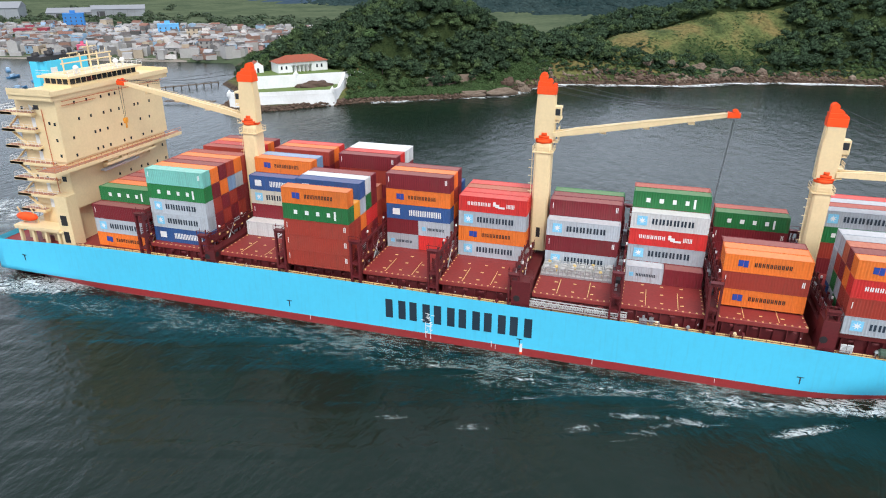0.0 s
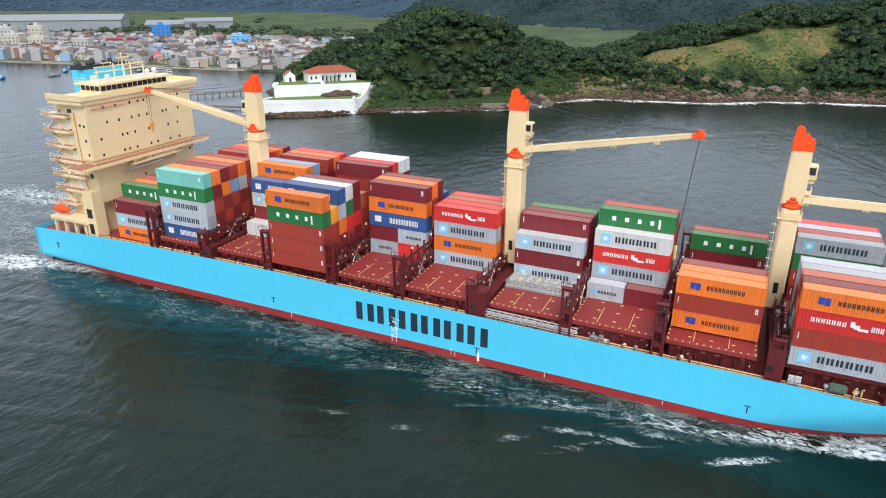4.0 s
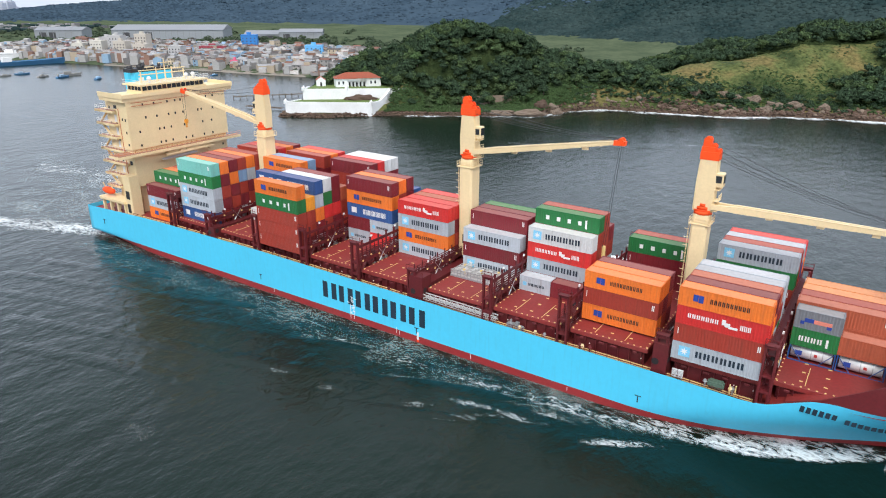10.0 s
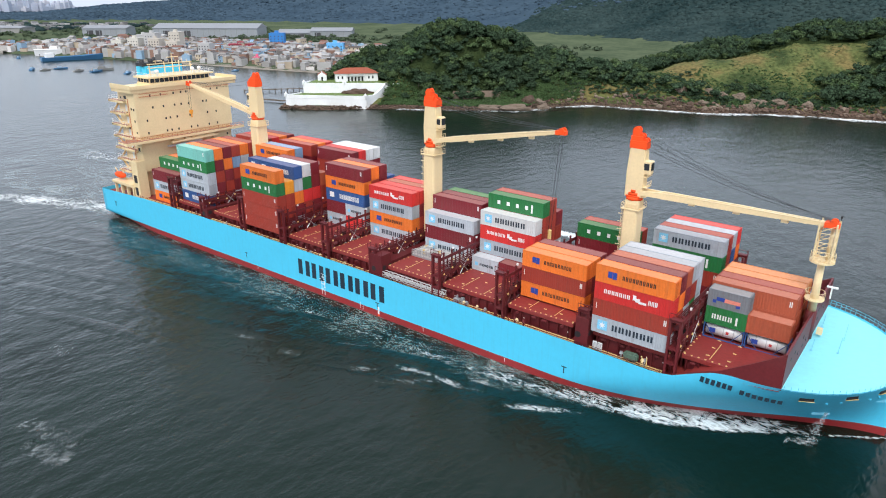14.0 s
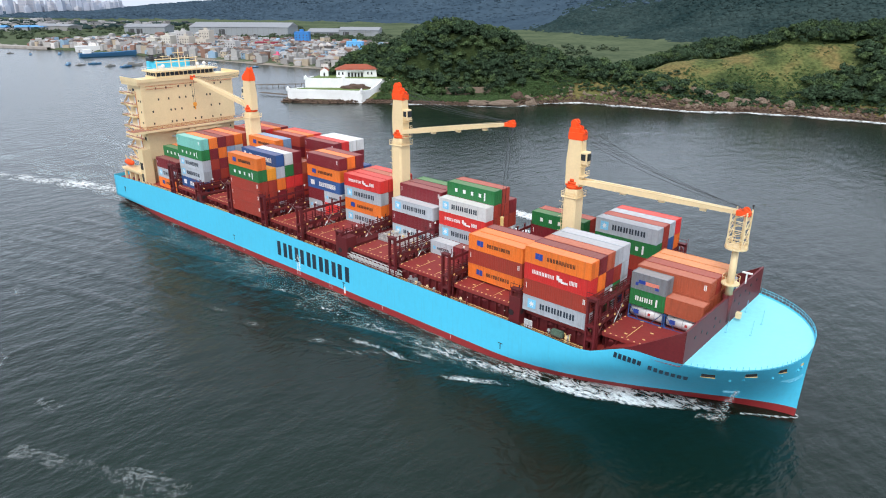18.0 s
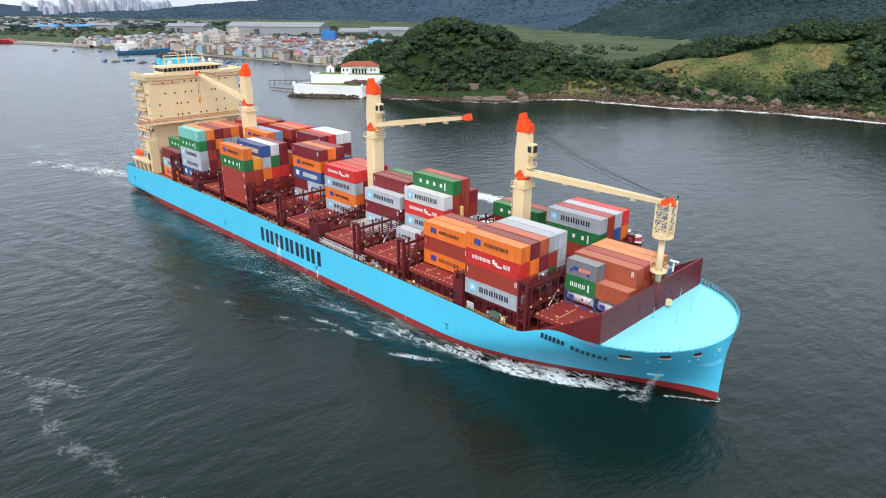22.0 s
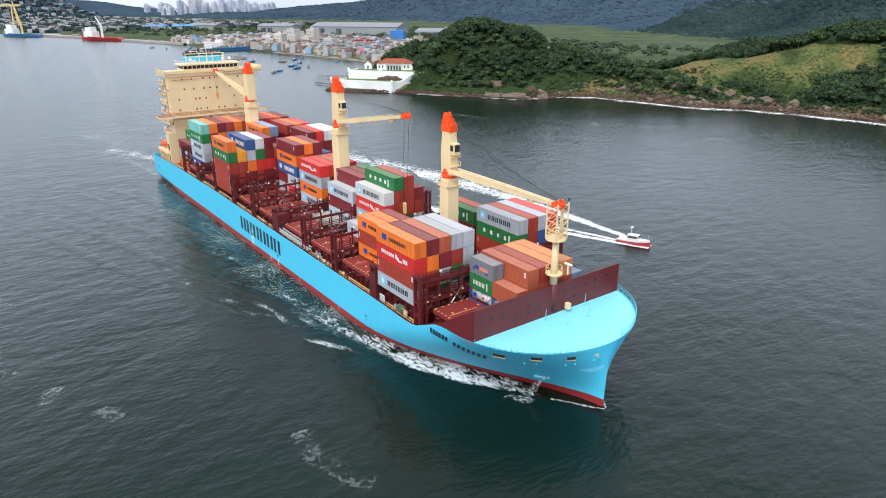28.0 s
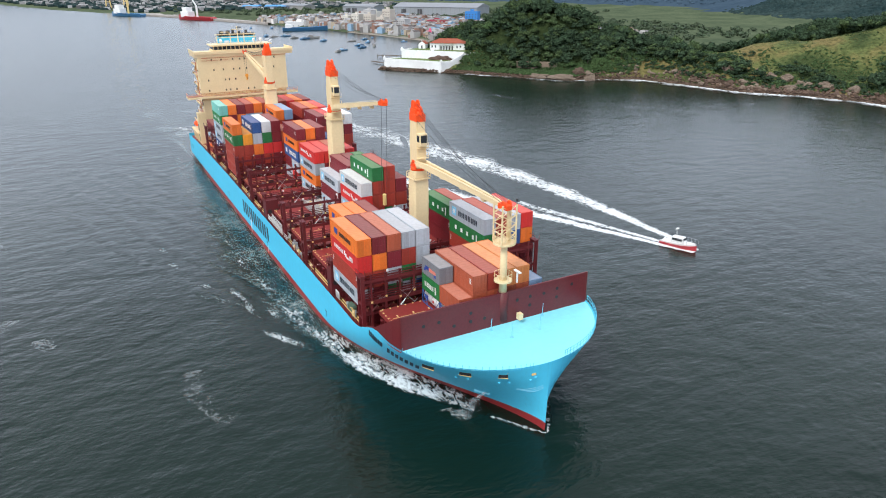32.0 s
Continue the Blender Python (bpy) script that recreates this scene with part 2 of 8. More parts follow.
# ---- mesh helpers ----
def boxes(bm, *specs):
    """Each spec: x0, x1, y0, y1, z0, z1."""
    for x0, x1, y0, y1, z0, z1 in specs:
        v = [bm.verts.new(c) for c in ((x0, y0, z0), (x1, y0, z0), (x1, y1, z0), (x0, y1, z0), (x0, y0, z1), (x1, y0, z1), (x1, y1, z1), (x0, y1, z1))]
        for f in ((0, 3, 2, 1), (4, 5, 6, 7), (0, 1, 5, 4), (1, 2, 6, 5), (2, 3, 7, 6), (3, 0, 4, 7)):
            bm.faces.new([v[i] for i in f])
    return bm


def bar(bm, a, b, r, sides=6, r2=None):
    """A round bar from a to b."""
    a, b = Vector(a), Vector(b)
    d = (b - a).normalized()
    u = d.orthogonal().normalized()
    w = d.cross(u)
    rings = []
    for c, rr in ((a, r), (b, r if r2 is None else r2)):
        rings.append([bm.verts.new(c + (u * math.cos(2 * math.pi * k / sides) + w * math.sin(2 * math.pi * k / sides)) * rr) for k in range(sides)])
    for k in range(sides):
        bm.faces.new((rings[0][k], rings[0][(k + 1) % sides], rings[1][(k + 1) % sides], rings[1][k]))
    bm.faces.new(rings[0][::-1])
    bm.faces.new(rings[1])
    return bm


def beam(bm, a, b, wa, ha, wb=None, hb=None):
    """A square beam from a to b, its width level and its height upright; the far end may taper."""
    a, b = Vector(a), Vector(b)
    wb, hb = wa if wb is None else wb, ha if hb is None else hb
    d = (b - a).normalized()
    s = d.cross(Vector((0, 0, 1)))
    s = s.normalized() if s.length > 1e-4 else Vector((0, 1, 0))
    u = s.cross(d)
    v = []
    for c, w, h in ((a, wa, ha), (b, wb, hb)):
        v += [bm.verts.new(c + s * sx * w / 2 + u * sz * h / 2) for sx, sz in ((-1, -1), (1, -1), (1, 1), (-1, 1))]
    for f in ((0, 1, 2, 3), (7, 6, 5, 4), (0, 4, 5, 1), (1, 5, 6, 2), (2, 6, 7, 3), (3, 7, 4, 0)):
        bm.faces.new([v[i] for i in f])
    return bm


def mesh_of(name, bm, material, smooth=False):
    bmesh.ops.recalc_face_normals(bm, faces=bm.faces)
    me = bpy.data.meshes.new(name)
    bm.to_mesh(me)
    bm.free()
    for m in (material if isinstance(material, (list, tuple)) else [material]):
        me.materials.append(m)
    if smooth:
        me.shade_smooth()
    return me


def part(name, bm, material, parent, label="", smooth=False):
    ob = new(name, bm if isinstance(bm, bpy.types.Mesh) else mesh_of(name, bm, material, smooth))
    ob.parent = parent
    return tagged(ob, label)


def thing(name, label, category, group="", m=None):
    ob = new(name)
    if m is not None:
        ob.matrix_basis = m
    return tagged(ob, label, category, group)


def soup(name, verts, faces, material, smooth=False):
    """A mesh from plain lists, or quickly from arrays of points and triangles."""
    me = bpy.data.meshes.new(name)
    if isinstance(faces, np.ndarray):
        k = faces.shape[1]
        me.vertices.add(len(verts))
        me.vertices.foreach_set("co", np.asarray(verts, np.float32).ravel())
        me.loops.add(faces.size)
        me.loops.foreach_set("vertex_index", faces.astype(np.int32).ravel())
        me.polygons.add(len(faces))
        me.polygons.foreach_set("loop_start", np.arange(0, faces.size, k, dtype=np.int32))
        me.update(calc_edges=True)
    else:
        me.from_pydata(verts, [], faces)
    me.materials.append(material)
    if smooth:
        me.shade_smooth()
    else:
        me.shade_flat()
    return me


RIDERS = []


def aboard(ob):
    """Marks a thing that the ship carries."""
    RIDERS.append(ob)
    return ob


# ---- setting: water, land, hills ----
def lerp_table(table, x):
    if x <= table[0][0]:
        return table[0][1]
    for (a, va), (b, vb) in zip(table, table[1:]):
        if x <= b:
            return va + (vb - va) * (x - a) / (b - a)
    return table[-1][1]


SHORE = [(1500, 1100), (900, 620), (400, 400), (150, 332), (80, 317), (51, 314), (23, 309), (0, 300), (-27, 282), (-57, 276), (-90, 268), (-103, 248),
         (-112, 222), (-138, 205), (-154, 195), (-172, 185), (-183, 172), (-200, 155), (-220, 143.5), (-230, 158), (-232, 180), (-266, 212), (-275, 250),
         (-310, 288), (-343, 286), (-408, 273), (-476, 264), (-560, 246), (-690, 222), (-750, 204), (-851, 168), (-1005, 120), (-1187, 40), (-1600, -120), (-3800, -700)]
SA = np.array(SHORE[:-1], float)
SB = np.array(SHORE[1:], float)


def inland(x, y):
    """Distance from the shoreline, positive on land."""
    p = np.stack([x, y], -1)[:, None, :]
    d = SB - SA
    u = np.clip(((p - SA) * d).sum(-1) / (d * d).sum(-1), 0, 1)
    q = SA + u[..., None] * d
    dist = np.sqrt(((p - q) ** 2).sum(-1)).min(1)
    ys = np.interp(x, np.array([s[0] for s in SHORE])[::-1], np.array([s[1] for s in SHORE])[::-1])
    return np.where(y > ys, dist, -dist)


def wobble(x, y, size, seed):
    """Smooth pseudo-random relief of about -1 to 1."""
    r = np.random.RandomState(seed)
    out = 0 * x
    for k in range(7):
        a, f, ph = r.uniform(0, 6.28), r.uniform(0.6, 1.9) / size, r.uniform(0, 6.28, 2)
        out = out + np.sin((x * math.cos(a) + y * math.sin(a)) * f * 6.28 / 2 + ph[0] + 1.3 * np.sin((y * math.cos(a) - x * math.sin(a)) * f * 2.1 + ph[1]))
    return out / 4


def ridge(x, y, crest, width, power=2.0):
    """Height of a ridge that follows a crest line of x, y, z points."""
    c = np.array(crest, float)
    p = np.stack([x, y], -1)[:, None, :]
    a, d = c[:-1, :2], c[1:, :2] - c[:-1, :2]
    u = np.clip(((p - a) * d).sum(-1) / (d * d).sum(-1), 0, 1)
    q = np.sqrt(((p - a - u[..., None] * d) ** 2).sum(-1))
    h = c[:-1, 2] + u * (c[1:, 2] - c[:-1, 2])
    return (h * np.exp(-(q / width) ** power)).max(1)


HEADLAND = [(-236, 222, 8), (-208, 216, 25), (-184, 224, 34), (-162, 234, 36), (-140, 246, 33), (-118, 260, 26), (-100, 272, 17), (-80, 286, 15), (-60, 300, 13)]
GRASS_HILL = [(-78, 322, 12), (-52, 338, 20), (-28, 355, 24), (-4, 372, 30), (20, 380, 30)]
RIGHT_HILL = [(-40, 400, 26), (12, 408, 36), (40, 412, 40), (100, 405, 54), (220, 400, 64), (420, 500, 66)]
FAR_RIDGE = [(-2000, 720, 2), (-1900, 880, 20), (-1825, 994, 32), (-1761, 1098, 42), (-1650, 1220, 62), (-1400, 1400, 84), (-1000, 1550, 98), (-400, 1600, 104), (600, 1700, 104)]
RIGHT_RIDGE = [(-520, 1180, 76), (-250, 1100, 92), (0, 1020, 98), (300, 900, 98), (900, 1000, 98)]
LEFT_RIDGE = [(-2450, -400, 80), (-2380, 117, 60), (-2345, 330, 48), (-2332, 459, 28), (-2310, 530, 4)]


FORT_PLOT = [(-231, 181), (-226, 171), (-220, 144), (-179, 170), (-179, 183), (-183, 195), (-194, 201), (-203, 207), (-222, 188)]


def fort_ground(x, y):
    """Inside the plot that the fort and its house take up."""
    inside = np.zeros(len(x), bool)
    for (ax, ay), (bx, by) in zip(FORT_PLOT, FORT_PLOT[1:] + FORT_PLOT[:1]):
        cut = (ay > y) != (by > y)
        inside ^= cut & (x < (bx - ax) * (y - ay) / (by - ay) + ax)
    return inside


def land_height(x, y):
    d = inland(x, y)
    base = np.where(d < 0, np.maximum(d * 0.35, -4), 0.8 + np.minimum(d, 8) * 0.25)
    flat = 13 * np.clip((x + 182) / 14, 0, 1) * np.clip((-108 - x) / 14, 0, 1)      # low shelf at the foot of the headland
    on = np.clip((d - flat) / 16, 0, 1)
    near = np.maximum(np.maximum(ridge(x, y, HEADLAND, 30), ridge(x, y, GRASS_HILL, 36)), ridge(x, y, RIGHT_HILL, 62))
    near = near * (1 + 0.10 * wobble(x, y, 40, 5))
    far = np.maximum(np.maximum(ridge(x, y, FAR_RIDGE, 360), ridge(x, y, RIGHT_RIDGE, 180)), ridge(x, y, LEFT_RIDGE, 230))
    far = np.maximum(far - 2.0, 0) * (1 + 0.14 * wobble(x, y, 260, 3) + 0.05 * wobble(x, y, 90, 4))
    h = base + on * (near + far) + on * 0.35 * wobble(x, y, 12, 9)
    inside = fort_ground(x, y)
    p, gap = np.stack([x, y], -1), np.full(len(x), 1e9)
    for a, b in zip(FORT_PLOT, FORT_PLOT[1:] + FORT_PLOT[:1]):
        a, d = np.array(a, float), np.array(b, float) - np.array(a, float)
        u = np.clip(((p - a) @ d) / (d @ d), 0, 1)
        gap = np.minimum(gap, np.hypot(*(p - a - u[:, None] * d).T))
    h = np.minimum(h, np.where(inside, 1e9, 11.4 + 0.9 * gap))          # an even slope up from the fort's terrace
    return np.where(inside, np.minimum(h, np.where(y - 162 > 0.88 * (x + 219) + 6, 11.6, 5.0)), h)


def grid_xy(x0, x1, y0, y1, n, m):
    xs, ys = np.linspace(x0, x1, n), np.linspace(y0, y1, m)
    gx, gy = np.meshgrid(xs, ys, indexing="ij")
    idx = np.arange(n * m).reshape(n, m)
    f = np.stack([idx[:-1, :-1], idx[1:, :-1], idx[1:, 1:], idx[:-1, 1:]], -1).reshape(-1, 4)
    return gx.ravel(), gy.ravel(), f


def land_material():
    """Grass, scrub, rock and sand, by slope and height above the sea, broken up by noise."""
    m = bpy.data.materials.new("coastal_ground")
    m.use_nodes = True
    n, l = m.node_tree.nodes, m.node_tree.links
    p = n["Principled BSDF"]
    p.inputs["Roughness"].default_value = 0.95
    p.inputs["Specular IOR Level"].default_value = 0.1
    geo = n.new("ShaderNodeNewGeometry")
    sep = n.new("ShaderNodeSeparateXYZ")
    l.new(geo.outputs["Position"], sep.inputs["Vector"])
    a, b = n.new("ShaderNodeTexNoise"), n.new("ShaderNodeTexNoise")
    a.inputs["Scale"].default_value, a.inputs["Detail"].default_value = 0.045, 8
    b.inputs["Scale"].default_value, b.inputs["Detail"].default_value = 0.5, 6
    l.new(geo.outputs["Position"], a.inputs["Vector"])
    l.new(geo.outputs["Position"], b.inputs["Vector"])
    cr = n.new("ShaderNodeValToRGB")
    e = cr.color_ramp.elements
    e[0].position, e[0].color = 0.36, (0.046, 0.066, 0.024, 1)
    e[1].position, e[1].color = 0.64, (0.190, 0.150, 0.060, 1)
    k = e.new(0.5)
    k.color = (0.112, 0.132, 0.046, 1)
    l.new(a.outputs["Fac"], cr.inputs["Fac"])
    dk = n.new("ShaderNodeMix")
    dk.data_type, dk.blend_type = "RGBA", "MULTIPLY"
    dk.inputs["Factor"].default_value = 0.9
    cr2 = n.new("ShaderNodeValToRGB")
    cr2.color_ramp.elements[0].position, cr2.color_ramp.elements[0].color = 0.3, (0.35, 0.4, 0.35, 1)
    cr2.color_ramp.elements[1].position = 0.6
    l.new(b.outputs["Fac"], cr2.inputs["Fac"])
    l.new(cr.outputs["Color"], dk.inputs["A"])
    l.new(cr2.outputs["Color"], dk.inputs["B"])
    rock = n.new("ShaderNodeValToRGB")
    rock.color_ramp.elements[0].position, rock.color_ramp.elements[0].color = 0.35, (0.03, 0.021, 0.016, 1)
    rock.color_ramp.elements[1].position, rock.color_ramp.elements[1].color = 0.7, (0.14, 0.098, 0.07, 1)
    l.new(b.outputs["Fac"], rock.inputs["Fac"])
    low = n.new("ShaderNodeMapRange")
    low.inputs["From Min"].default_value, low.inputs["From Max"].default_value = 1.3, 2.1
    low.inputs["To Min"].default_value, low.inputs["To Max"].default_value = 1, 0
    l.new(sep.outputs["Z"], low.inputs["Value"])
    mx = n.new("ShaderNodeMix")
    mx.data_type = "RGBA"
    l.new(low.outputs["Result"], mx.inputs["Factor"])
    l.new(dk.outputs["Result"], mx.inputs["A"])
    l.new(rock.outputs["Color"], mx.inputs["B"])
    l.new(mx.outputs["Result"], p.inputs["Base Color"])
    bp = n.new("ShaderNodeBump")
    bp.inputs["Strength"].default_value, bp.inputs["Distance"].default_value = 0.7, 0.6
    l.new(b.outputs["Fac"], bp.inputs["Height"])
    l.new(bp.outputs["Normal"], p.inputs["Normal"])
    return m


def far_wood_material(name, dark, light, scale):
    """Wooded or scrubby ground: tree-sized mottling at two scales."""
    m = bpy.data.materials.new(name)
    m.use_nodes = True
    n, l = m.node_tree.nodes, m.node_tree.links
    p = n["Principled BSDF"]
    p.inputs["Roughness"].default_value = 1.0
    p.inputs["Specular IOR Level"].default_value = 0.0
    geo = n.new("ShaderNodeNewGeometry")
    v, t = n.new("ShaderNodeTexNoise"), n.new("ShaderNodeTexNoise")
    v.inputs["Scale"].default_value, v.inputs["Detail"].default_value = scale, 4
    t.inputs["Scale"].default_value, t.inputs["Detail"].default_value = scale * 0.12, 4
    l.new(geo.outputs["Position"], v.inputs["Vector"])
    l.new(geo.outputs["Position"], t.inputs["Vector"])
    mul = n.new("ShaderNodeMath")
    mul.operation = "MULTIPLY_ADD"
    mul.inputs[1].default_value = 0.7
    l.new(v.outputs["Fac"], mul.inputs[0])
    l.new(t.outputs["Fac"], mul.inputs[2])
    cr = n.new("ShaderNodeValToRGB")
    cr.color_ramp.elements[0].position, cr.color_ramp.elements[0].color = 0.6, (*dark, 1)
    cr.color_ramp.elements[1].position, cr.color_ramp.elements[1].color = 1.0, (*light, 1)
    l.new(mul.outputs["Value"], cr.inputs["Fac"])
    tint = n.new("ShaderNodeMix")
    tint.data_type, tint.blend_type = "RGBA", "MULTIPLY"
    tint.inputs["Factor"].default_value = 1.0
    per = n.new("ShaderNodeMapRange")
    per.inputs["To Min"].default_value, per.inputs["To Max"].default_value = 0.78, 1.22
    l.new(geo.outputs["Random Per Island"], per.inputs["Value"])
    l.new(cr.outputs["Color"], tint.inputs["A"])
    l.new(per.outputs["Result"], tint.inputs["B"])
    l.new(tint.outputs["Result"], p.inputs["Base Color"])
    bp = n.new("ShaderNodeBump")
    bp.inputs["Strength"].default_value, bp.inputs["Distance"].default_value = 0.8, 3.0
    l.new(v.outputs["Fac"], bp.inputs["Height"])
    l.new(bp.outputs["Normal"], p.inputs["Normal"])
    return m


LAND = land_material()
# distance haze is painted into both wood colours as blue, most on the mountain
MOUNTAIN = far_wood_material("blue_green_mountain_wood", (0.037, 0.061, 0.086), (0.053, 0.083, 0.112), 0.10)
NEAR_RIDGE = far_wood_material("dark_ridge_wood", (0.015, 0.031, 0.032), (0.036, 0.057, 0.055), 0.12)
# marsh greens are lightened to carry the haze over the flats
MARSH = far_wood_material("marsh_scrub", (0.058, 0.080, 0.048), (0.102, 0.126, 0.074), 0.16)
# shade under the trees is put into this dark floor colour
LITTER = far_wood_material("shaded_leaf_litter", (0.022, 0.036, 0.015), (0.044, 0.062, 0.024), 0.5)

def on_grass(x, y):
    """The open grass slope, with a ragged edge."""
    e = 9 * wobble(x, y, 20, 31) + 4 * wobble(x, y, 7, 35)
    crest = 346 + 0.42 * (x + 33) - 6 * np.exp(-((x + 70) / 20) ** 2)
    return (x + e > -88) & (x + e < 26 + 0.30 * (y - 340)) & (y < crest + 14 + e * 0.5) & (inland(x, y) > 13 + e * 0.7)


def wood_headland(x, y):
    behind = y > np.interp(x, [c[0] for c in HEADLAND], [c[1] for c in HEADLAND]) + 14
    return (inland(x, y) > np.where(x < -180, 5, np.where(x < -112, 15 + 3 * wobble(x, y, 18, 33), 9))) & ~behind & ((ridge(x, y, HEADLAND, 30) > 1.5) | (x < -60)) & ~fort_ground(x, y) & ~on_grass(x, y)


def wood_coast(x, y):
    d = inland(x, y)
    behind = y > np.interp(x, [c[0] for c in RIGHT_HILL], [c[1] for c in RIGHT_HILL]) + 16
    return (d > 9) & (d < 190) & ~on_grass(x, y) & (x > -125) & ~behind


# One sheet of land: fine near the coast, coarse behind it, in patches that meet edge to edge.
LAND_X = np.concatenate([np.linspace(-3800, -1300, 40), np.linspace(-1280, -420, 60), np.linspace(-410, 260, 260), np.linspace(280, 1500, 40)])
LAND_Y = np.concatenate([np.linspace(-760, 100, 30), np.linspace(110, 480, 150), np.linspace(500, 3000, 90)])
gx, gy = np.meshgrid(LAND_X, LAND_Y, indexing="ij")
ids = np.arange(gx.size).reshape(gx.shape)
quads = np.stack([ids[:-1, :-1], ids[1:, :-1], ids[1:, 1:], ids[:-1, 1:]], -1).reshape(-1, 4)
hz = land_height(gx.ravel(), gy.ravel())
verts = np.stack([gx.ravel(), gy.ravel(), hz], -1)
quads = quads[hz[quads].max(1) > -3.5]
mid = verts[quads].mean(1)
quads = quads[(np.hypot(mid[:, 0] - 100, mid[:, 1] + 60) < 2420) | (mid[:, 2] > 14)]     # land is cut off behind the far city so the skyline fits the camera's view
land_mesh = soup("land", verts.tolist(), quads.tolist(), LAND, True)
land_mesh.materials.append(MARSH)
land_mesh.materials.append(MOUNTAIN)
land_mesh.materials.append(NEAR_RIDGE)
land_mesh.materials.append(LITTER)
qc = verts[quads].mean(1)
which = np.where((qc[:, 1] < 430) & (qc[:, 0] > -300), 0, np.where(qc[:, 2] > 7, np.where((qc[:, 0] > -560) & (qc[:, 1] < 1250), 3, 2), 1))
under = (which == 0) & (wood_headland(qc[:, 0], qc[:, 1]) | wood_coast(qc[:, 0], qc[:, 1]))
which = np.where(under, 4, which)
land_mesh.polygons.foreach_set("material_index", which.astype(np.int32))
tagged(new("ground", land_mesh), "green coastal land with hills, grass slopes and brown rocky shore", "land", kind="structure")

ring = [(100 + 2400 * math.cos(2 * math.pi * k / 96), -60 + 2400 * math.sin(2 * math.pi * k / 96), 0.0) for k in range(96)]
water = new("water", soup("water", ring, [list(range(96))], WATER))
tagged(water, "dark green rippled harbour water under an overcast sky", "water", kind="structure")


def height_at(x, y):
    return float(land_height(np.array([float(x)]), np.array([float(y)]))[0])


# ---- woods ----
# leaf greens below have some haze mixed in: more blue, a little lighter
LEAF = paint("broadleaf_foliage", (0.066, 0.102, 0.044), 0.85, 0.35, 1.2, 0.3, dirt=(0.09, 0.10, 0.02), island=True, random_value=0.45, spec=0.08)
LEAF_DARK = paint("dark_broadleaf_foliage", (0.041, 0.069, 0.038), 0.85, 0.35, 1.2, 0.3, dirt=(0.05, 0.07, 0.02), island=True, random_value=0.45, spec=0.08)
SCRUB = paint("bright_scrub_leaves", (0.066, 0.112, 0.044), 0.85, 0.3, 1.2, 0.3, dirt=(0.09, 0.12, 0.03), island=True, random_value=0.4, spec=0.08)
BARK = paint("grey_brown_bark", (0.12, 0.09, 0.065), 0.9, 0.2, 3.0, 0.3)


def clump_templates(count, seed, leaves):
    """Ragged leaf clumps: a small lumpy core inside a loose shell of single leaves. Gives the clumps and the bare cores."""
    r = np.random.RandomState(seed)
    out, cores = [], []
    for k in range(count):
        bm = bmesh.new()
        bmesh.ops.create_icosphere(bm, subdivisions=1, radius=1.0)
        vs = np.array([v.co[:] for v in bm.verts])
        fs = [[v.index for v in f.verts] for f in bm.faces]
        bm.free()
        off = r.uniform(-3, 3, 3)
        vs *= (0.82 + 0.20 * np.sin(vs @ r.uniform(-3, 3, (3, 1)) * 2 + off[0]) + r.uniform(-0.16, 0.16, (len(vs), 1)))
        vs[:, 2] *= 0.72
        cores.append((vs, fs))
        d = r.normal(size=(leaves, 3))
        d[:, 2] = np.abs(d[:, 2]) * 1.1 - 0.25
        d /= np.linalg.norm(d, axis=1)[:, None]
        c = d * r.uniform(0.78, 1.16, (leaves, 1)) * np.array([1, 1, 0.78])
        n = d + r.normal(scale=0.55, size=(leaves, 3))
        n /= np.linalg.norm(n, axis=1)[:, None]
        t1 = np.cross(n, r.normal(size=(leaves, 3)))
        t1 /= np.linalg.norm(t1, axis=1)[:, None]
        t2 = np.cross(n, t1)
        s = r.uniform(0.16, 0.36, (leaves, 1))
        tri = np.stack([c + t1 * s, c - t1 * s * 0.6 + t2 * s * 0.75, c - t1 * s * 0.6 - t2 * s * 0.75], 1).reshape(-1, 3)
        b = len(vs)
        out.append((np.vstack([vs * 0.86, tri]), fs + [[b + 3 * q, b + 3 * q + 1, b + 3 * q + 2] for q in range(leaves)]))
    return out, cores


CLUMPS, CORES = clump_templates(8, 11, 52)


def crown_soup(places, seed, blobs=7):
    """Joined crowns: places are x, y, z of the crown's foot, its radius and height."""
    r = np.random.RandomState(seed)
    V, F, n = [], [], 0
    tri = [np.array(fs) for vs, fs in CLUMPS]
    for x, y, z, rad, hgt in places:
        for k in range(blobs):
            pick = r.randint(len(CLUMPS))
            vs = CLUMPS[pick][0]
            a = r.uniform(0, 6.28)
            q = math.sqrt(r.uniform(0, 1)) * 0.72 if k else 0
            cz = hgt * (0.78 - 0.45 * q * q + r.uniform(-0.14, 0.1))
            s = rad * r.uniform(0.34, 0.6)
            c, sn = math.cos(a * 3), math.sin(a * 3)
            w = vs @ np.array([[c, sn, 0], [-sn, c, 0], [0, 0, 1]]) * s
            V.append(w + np.array([x + rad * q * math.cos(a), y + rad * q * math.sin(a), z + cz]))
            F.append(tri[pick] + n)
            n += len(vs)
    return np.vstack(V), np.vstack(F)


